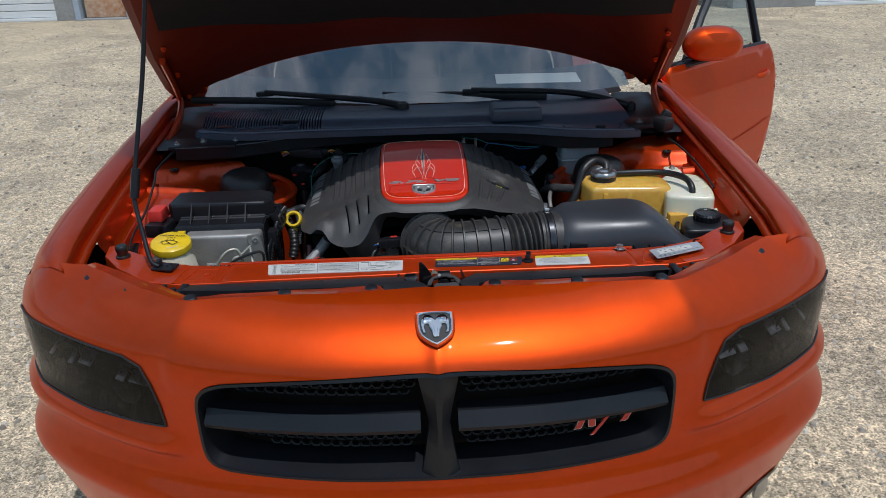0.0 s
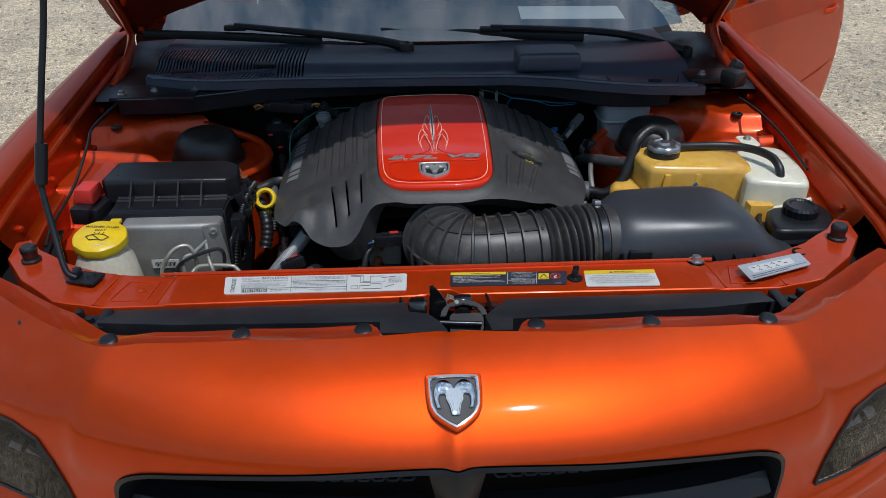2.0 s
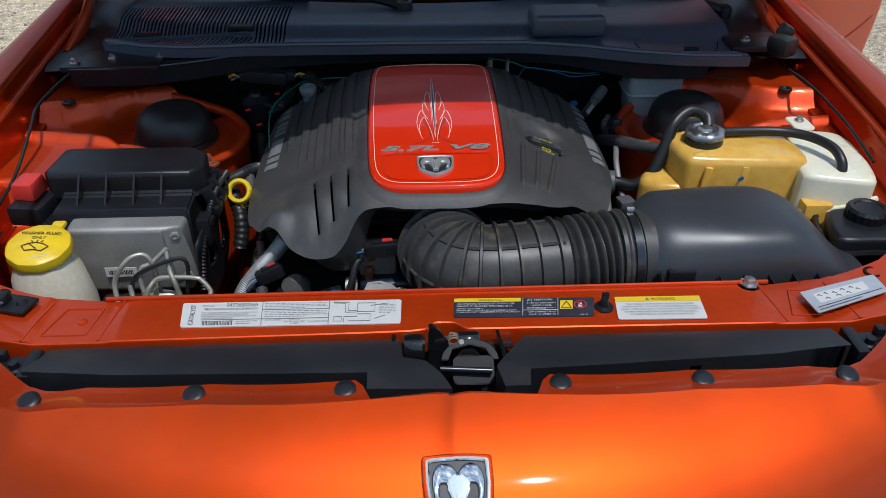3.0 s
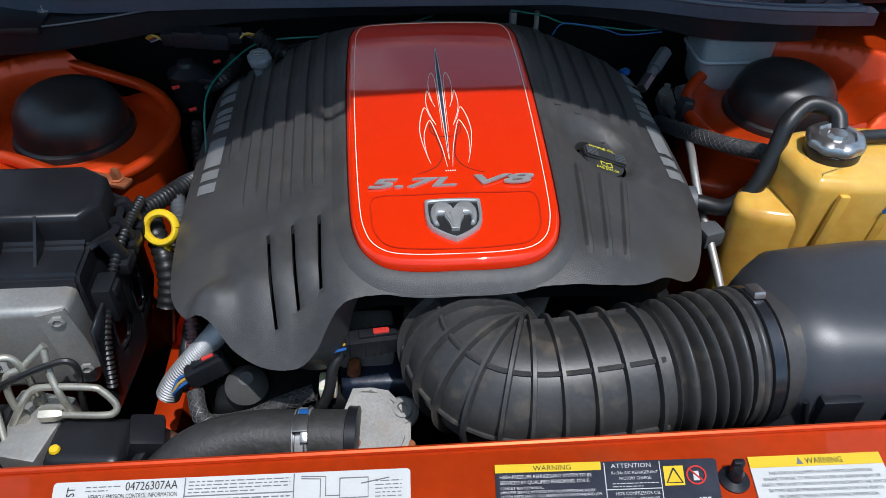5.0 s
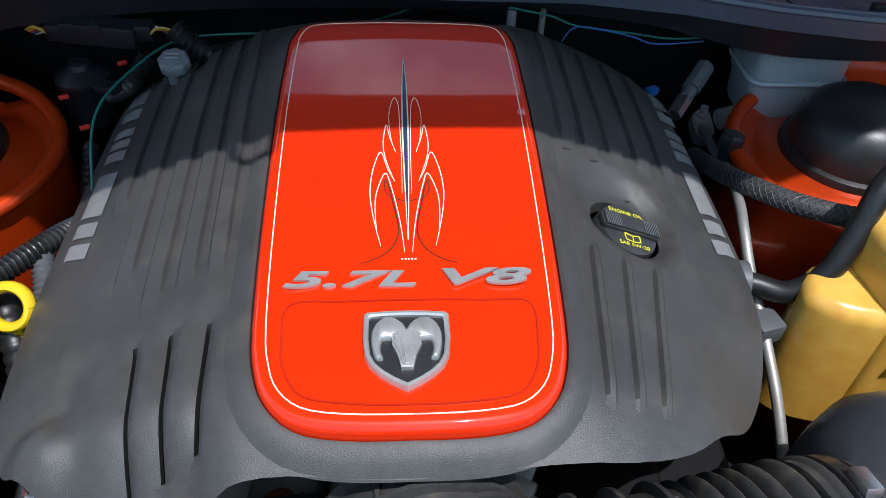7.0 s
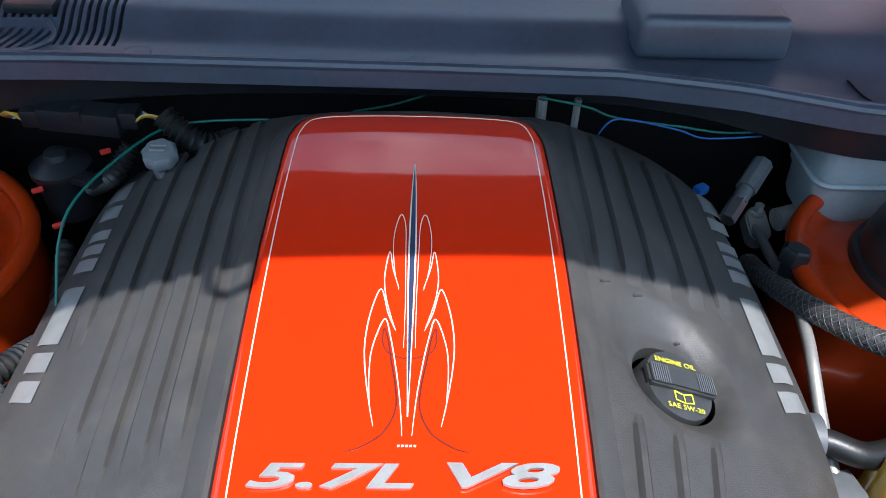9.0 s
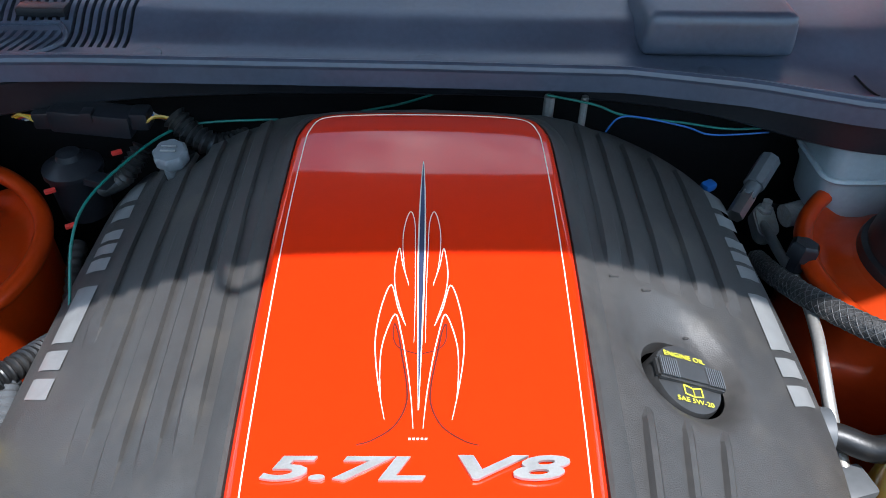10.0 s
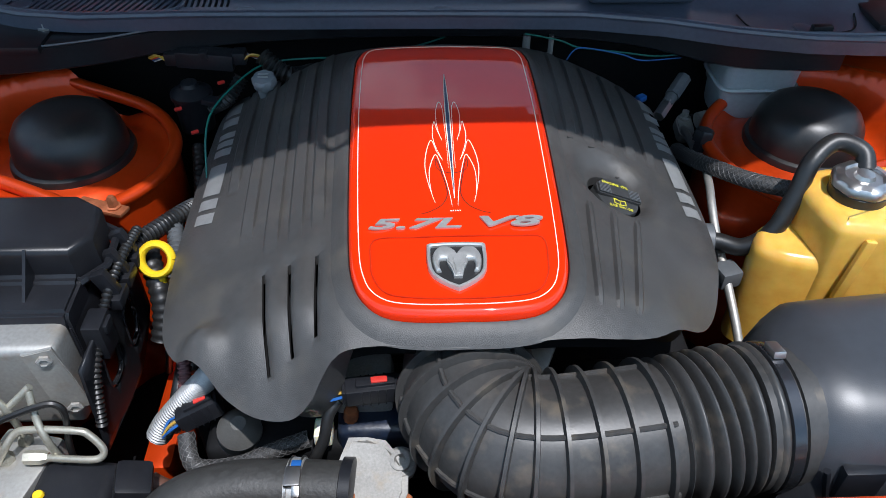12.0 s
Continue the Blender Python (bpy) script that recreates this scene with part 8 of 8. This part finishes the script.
solo("ground_strap", bm, mat("copper_lug", (0.42, 0.14, 0.06), 0.5, 0.6, var=0.3, vscale=60), "copper earth lug bolted to the wing", "earth lug")

# ---- bonnet prop, cables along the wings ----
prop = thing("prop_rod", (-0.605, 0.385, 0.79), "black steel bonnet prop rod", "prop rod")
bm = blank()
sweep(bm, spline([(-0.600, 0.383, 0.800), (-0.616, 0.387, 0.814), (-0.635, 0.422, 0.866), (-0.651, 0.453, 0.922), (-0.650, 0.463, 0.96), (-0.629, 0.500, 1.087), (-0.606, 0.536, 1.22), (-0.557, 0.564, 1.50), (-0.505, 0.590, 1.79)], 8), 0.0052, 10)
part("rod", bm, BLACK, prop)
bm = blank()
sweep(bm, [Vector((-0.652, 0.458, 0.935)), Vector((-0.643, 0.476, 0.998))], 0.010, 10)
part("sleeve", bm, BLACK, prop)
bm = blank()
box(bm, (-0.588, 0.388, 0.7955), (0.050, 0.036, 0.005), 0.002, (0, 0, -15))
box(bm, (-0.602, 0.392, 0.802), (0.012, 0.020, 0.018), 0.004)
lathe(bm, (-0.578, 0.388, 0.798), [(0.008, 0), (0.006, 0.004), (0.003, 0.005)], seg=14)
part("foot", bm, BLACK, prop)
wire([(-0.735, 1.10, 0.875), (-0.748, 1.0, 0.868), (-0.755, 0.92, 0.858), (-0.745, 0.86, 0.845), (-0.742, 0.75, 0.80), (-0.738, 0.62, 0.78), (-0.725, 0.55, 0.77)], 0.003, RUBBER, "release_cable", "thin black cable along the inner wing", "cable")
wire([(0.742, 1.03, 0.865), (0.752, 0.96, 0.862), (0.762, 0.88, 0.850), (0.765, 0.80, 0.838), (0.762, 0.70, 0.82)], 0.003, RUBBER, "release_cable", "thin black cable along the inner wing", "cable")

# ---- labels on the radiator support ----
def sticker(corners, material, label, z=0.7905):
    bm = blank()
    tl, tr, br, bl = [Vector((x, y, z)) for x, y in corners]
    w, h = (tr - tl).length, (bl - tl).length
    rim = [tl.lerp(tr, 0.5 + x / w).lerp(bl.lerp(br, 0.5 + x / w), 0.5 + y / h) for x, y in rounded(w, h, 0.0035, 4)]
    top = [bm.verts.new(p) for p in rim]
    low = [bm.verts.new(p - Vector((0, 0, 0.0016))) for p in rim]
    bm.faces.new(top)
    for k in range(len(rim)):
        bm.faces.new((top[k - 1], top[k], low[k], low[k - 1]))
    t = thing("label", tuple((tl + br) / 2 - Vector((0, 0, 0.002))), label, "label")
    part("backing", bm, material, t)

    def at(u, v, up=0.0):
        """u from the left, v from the top, both 0..1"""
        return (tl.lerp(tr, u)).lerp(bl.lerp(br, u), v) + Vector((0, 0, 0.0004 + up))

    return t, at


def bars(bm, at, u0, u1, v0, v1, lines, fill=0.5, rnd=random.Random(7)):
    for k in range(lines):
        v = v0 + (v1 - v0) * (k + 0.5) / lines
        h = (v1 - v0) / lines * fill * 0.32
        u = u0
        end = u1 - (0.0 if k < lines - 1 else (u1 - u0) * 0.35)
        while u < end - 1e-4:
            w = rnd.uniform(0.008, 0.028)
            e = min(u + w, end)
            loft(bm, [[at(u, v - h), at(e, v - h)], [at(u, v + h), at(e, v + h)]])
            u = e + 0.005


def patch(t, at, u0, u1, v0, v1, material, name="panel", up=0.0):
    bm = blank()
    loft(bm, [[at(u0 + (u1 - u0) * k / 4, v0, up), at(u0 + (u1 - u0) * k / 4, v1, up)] for k in range(5)])
    part(name, bm, material, t)


def print_words(t, at, text, u0, u1, v, hgt, material, name="print"):
    bm = blank()
    a, b = at(u0, v, 0.0002), at(u1, v, 0.0002)
    c = at(u0, v - 0.2, 0.0002)
    words(bm, text, a, b - a, c - a, hgt, width=(b - a).length, thick=0.0)
    part(name, bm, material, t)


def paragraph(t, at, lines, u0, u1, v0, v1, hgt, material, middle=False):
    """Lines of small print, each as wide as its length asks."""
    most = max(len(x) for x in lines)
    bm = blank()
    for k, text in enumerate(lines):
        v = v0 + (v1 - v0) * (k + 0.8) / len(lines)
        w = (u1 - u0) * len(text) / most
        ua = u0 + ((u1 - u0 - w) / 2 if middle else 0)
        a, b, c = at(ua, v, 0.0002), at(ua + w, v, 0.0002), at(ua, v - 0.2, 0.0002)
        words(bm, text, a, b - a, c - a, hgt, width=(b - a).length, thick=0.0)
    tagged(part("small_print", bm, material, t), kind="stuff")


t, at = sticker([(-0.361, 0.387), (-0.061, 0.3825), (-0.062, 0.331), (-0.353, 0.335)], WHITE, "white emission control label with small black print", 0.7905)
bm = blank()
a, b, c = at(0.055, 0.92, 0.0002), at(0.062, 0.10, 0.0002), at(0.02, 0.92, 0.0002)
words(bm, "CATALYST", a, b - a, c - a, 0.0095, width=(b - a).length, thick=0.0)
part("print", bm, INK, t)
print_words(t, at, "04726307AA", 0.20, 0.345, 0.20, 0.0115, INK)
print_words(t, at, "VEHICLE EMISSION CONTROL INFORMATION", 0.10, 0.345, 0.335, 0.0060, INK)
bm = blank()
bars(bm, at, 0.09, 0.185, 0.08, 0.22, 2, 0.4)
bars(bm, at, 0.375, 0.66, 0.06, 0.32, 4, 0.5)
bars(bm, at, 0.375, 0.66, 0.38, 0.68, 4, 0.5)
bars(bm, at, 0.25, 0.345, 0.76, 0.94, 2, 0.5)
bars(bm, at, 0.90, 0.975, 0.18, 0.60, 6, 0.4)
tagged(part("small_print", bm, FINEINK, t), kind="stuff")
paragraph(t, at, ["THIS VEHICLE CONFORMS TO U.S. EPA TIER 2 BIN 5", "REGULATIONS AND CALIFORNIA REGULATIONS", "APPLICABLE TO GASOLINE FUELED 2006 MODEL YEAR", "NEW LEV II PASSENGER CARS."], 0.09, 0.345, 0.42, 0.71, 0.0042, FINEINK)
paragraph(t, at, ["5.7 LITER"], 0.385, 0.455, 0.74, 0.84, 0.0050, FINEINK)
paragraph(t, at, ["SPARK PLUGS", "0.045 IN (1.14mm) GAP", "RE14MCC4"], 0.465, 0.565, 0.74, 0.97, 0.0044, FINEINK, True)
paragraph(t, at, ["NO ADJUSTMENTS NEEDED"], 0.575, 0.668, 0.79, 0.93, 0.0050, FINEINK)
bm = blank()
for k in range(34):
    u = 0.095 + 0.0042 * k
    w = 0.0010 + 0.0012 * (k * 7 % 3)
    loft(bm, [[at(u, 0.77), at(u + w, 0.77)], [at(u, 0.95), at(u + w, 0.95)]])
part("barcode", bm, INK, t)
bm = blank()
for p in ([(0.365, 0.02), (0.365, 0.98)], [(0.365, 0.35), (0.67, 0.35)], [(0.09, 0.73), (0.67, 0.73)], [(0.67, 0.02), (0.67, 0.98)], [(0.69, 0.08), (0.76, 0.10), (0.76, 0.45), (0.80, 0.45)], [(0.69, 0.12), (0.745, 0.14), (0.745, 0.52), (0.80, 0.52)], [(0.74, 0.92), (0.74, 0.70), (0.80, 0.70), (0.80, 0.60), (0.86, 0.60), (0.86, 0.88), (0.76, 0.88)], [(0.80, 0.14), (0.88, 0.14), (0.88, 0.50), (0.80, 0.50), (0.80, 0.14)], [(0.695, 0.70), (0.73, 0.70), (0.73, 0.88), (0.695, 0.88), (0.695, 0.70)], [(0.86, 0.25), (0.94, 0.16)], [(0.88, 0.80), (0.93, 0.66)]):
    ribbon(bm, [at(u, v, 0.0004) for u, v in fine(p + p[::-1], 0.05)[: 0] or [(u, v) for u, v in p]], 0.0009)
part("diagram", bm, FINEINK, t)

t, at = sticker([(0.012, 0.3805), (0.206, 0.3755), (0.198, 0.335), (0.009, 0.3395)], LABELK, "black and yellow refrigerant warning label", 0.7905)
patch(t, at, 0.0, 0.475, 0.0, 0.20, LABELY)
patch(t, at, 0.755, 0.845, 0.16, 0.62, LABELY)
print_words(t, at, "WARNING", 0.17, 0.34, 0.17, 0.0070, INK)
print_words(t, at, "ATTENTION", 0.52, 0.70, 0.17, 0.0060, WHITE)
bm = blank()
bars(bm, at, 0.52, 0.73, 0.50, 0.64, 2, 0.4)
bars(bm, at, 0.90, 0.98, 0.88, 0.96, 1, 0.6)
tagged(part("small_print", bm, WHITE, t), kind="stuff")
bm = blank()
paragraph(t, at, ["HIGH-PRESSURE REFRIGERANT SYSTEM TO BE", "SERVICED BY QUALIFIED PERSONNEL ONLY."], 0.02, 0.43, 0.24, 0.50, 0.0048, WHITE)
paragraph(t, at, ["CONSULT SERVICE MANUAL.", "IMPROPER SERVICE METHODS MAY CAUSE PERSONAL INJURY.", "SYSTEM MEETS SAFETY REQUIREMENTS OF SAE STANDARD J639."], 0.02, 0.47, 0.52, 0.80, 0.0036, WHITE)
paragraph(t, at, ["R-134a A/C REFRIGERANT", "FACTORY CHARGE:"], 0.52, 0.73, 0.22, 0.48, 0.0042, WHITE, True)
paragraph(t, at, ["NDB COMPRESSOR OIL", "PART No. 82300102"], 0.53, 0.73, 0.70, 0.96, 0.0044, WHITE, True)
bm = blank()
for p in ([(0.49, 0.04), (0.49, 0.96)], [(0.74, 0.04), (0.74, 0.96)], [(0.49, 0.67), (0.74, 0.67)]):
    ribbon(bm, [at(u, v, 0.0004) for u, v in p], 0.0007)
part("rule", bm, WHITE, t)
bm = blank()
ribbon(bm, [at(u, v, 0.0006) for u, v in ((0.80, 0.22), (0.835, 0.56), (0.765, 0.56), (0.80, 0.22))], 0.0013)
part("triangle", bm, INK, t)
bm = blank()
ribbon(bm, [at(0.90 + 0.042 * math.cos(a), 0.40 + 0.21 * math.sin(a), 0.0006) for a in [6.2832 * k / 20 for k in range(21)]], 0.0014)
ribbon(bm, [at(0.872, 0.26, 0.0006), at(0.928, 0.54, 0.0006)], 0.0014)
part("ban_ring", bm, REDCAP, t)
bm = blank()
loft(bm, [[at(0.888, 0.30), at(0.912, 0.30)], [at(0.886, 0.52), at(0.914, 0.52)]])
part("pictogram", bm, WHITE, t)

t, at = sticker([(0.234, 0.3745), (0.352, 0.3725), (0.3485, 0.3235), (0.2285, 0.3265)], WHITE, "white starter warning label with a yellow band", 0.7905)
patch(t, at, 0.0, 1.0, 0.0, 0.23, LABELY)
print_words(t, at, "WARNING", 0.42, 0.70, 0.185, 0.0085, INK)
bm = blank()
loft(bm, [[at(0.375, 0.05, 0.0003), at(0.377, 0.05, 0.0003)], [at(0.35, 0.19, 0.0003), at(0.402, 0.19, 0.0003)]])
tagged(part("small_print", bm, FINEINK, t), kind="stuff")

paragraph(t, at, ["THIS VEHICLE IS EQUIPPED WITH A REMOTE CONTROLLED", "ENGINE STARTER. TO REDUCE THE RISK OF SERIOUS INJURY OR", "DEATH, SWITCH INTO SERVICE MODE AND DISCONNECT THE VEHICLE", "BATTERY BEFORE PERFORMING ANY SERVICE ON THE VEHICLE.", "SEE OWNER'S MANUAL FOR ADDITIONAL INFORMATION."], 0.05, 0.96, 0.29, 0.86, 0.0043, FINEINK, True)

t, at = sticker([(0.488, 0.364), (0.611, 0.401), (0.613, 0.362), (0.494, 0.318)], mat("silver_label", (0.42, 0.44, 0.46), 0.35, 0.3, var=0.1), "silver and white parts label", 0.7985)
patch(t, at, 0.12, 0.80, 0.22, 0.66, WHITE)
bm = blank()
for u, v, w in ((0.15, 0.30, 0.05), (0.24, 0.28, 0.04), (0.34, 0.34, 0.05), (0.46, 0.30, 0.05), (0.58, 0.30, 0.04), (0.22, 0.50, 0.05), (0.36, 0.50, 0.06), (0.50, 0.50, 0.05), (0.64, 0.46, 0.05)):
    ribbon(bm, [at(u, v + 0.06, 0.0006), at(u + w * 0.5, v, 0.0006), at(u + w, v + 0.10, 0.0006)], 0.0012)
bars(bm, at, 0.05, 0.95, 0.74, 0.96, 2, 0.5)
part("handwriting", bm, INK, t)
post = thing("plastic_post", (0.215, 0.356, 0.789), "small black plastic post on the crossmember", "post")
bm = blank()
lathe(bm, (0.215, 0.354, 0.789), [(0.013, 0), (0.013, 0.002), (0.006, 0.004), (0.006, 0.012), (0.004, 0.016)], seg=20)
box(bm, (0.217, 0.360, 0.800), (0.010, 0.006, 0.018), 0.002)
part("stem", bm, BLACK, post)
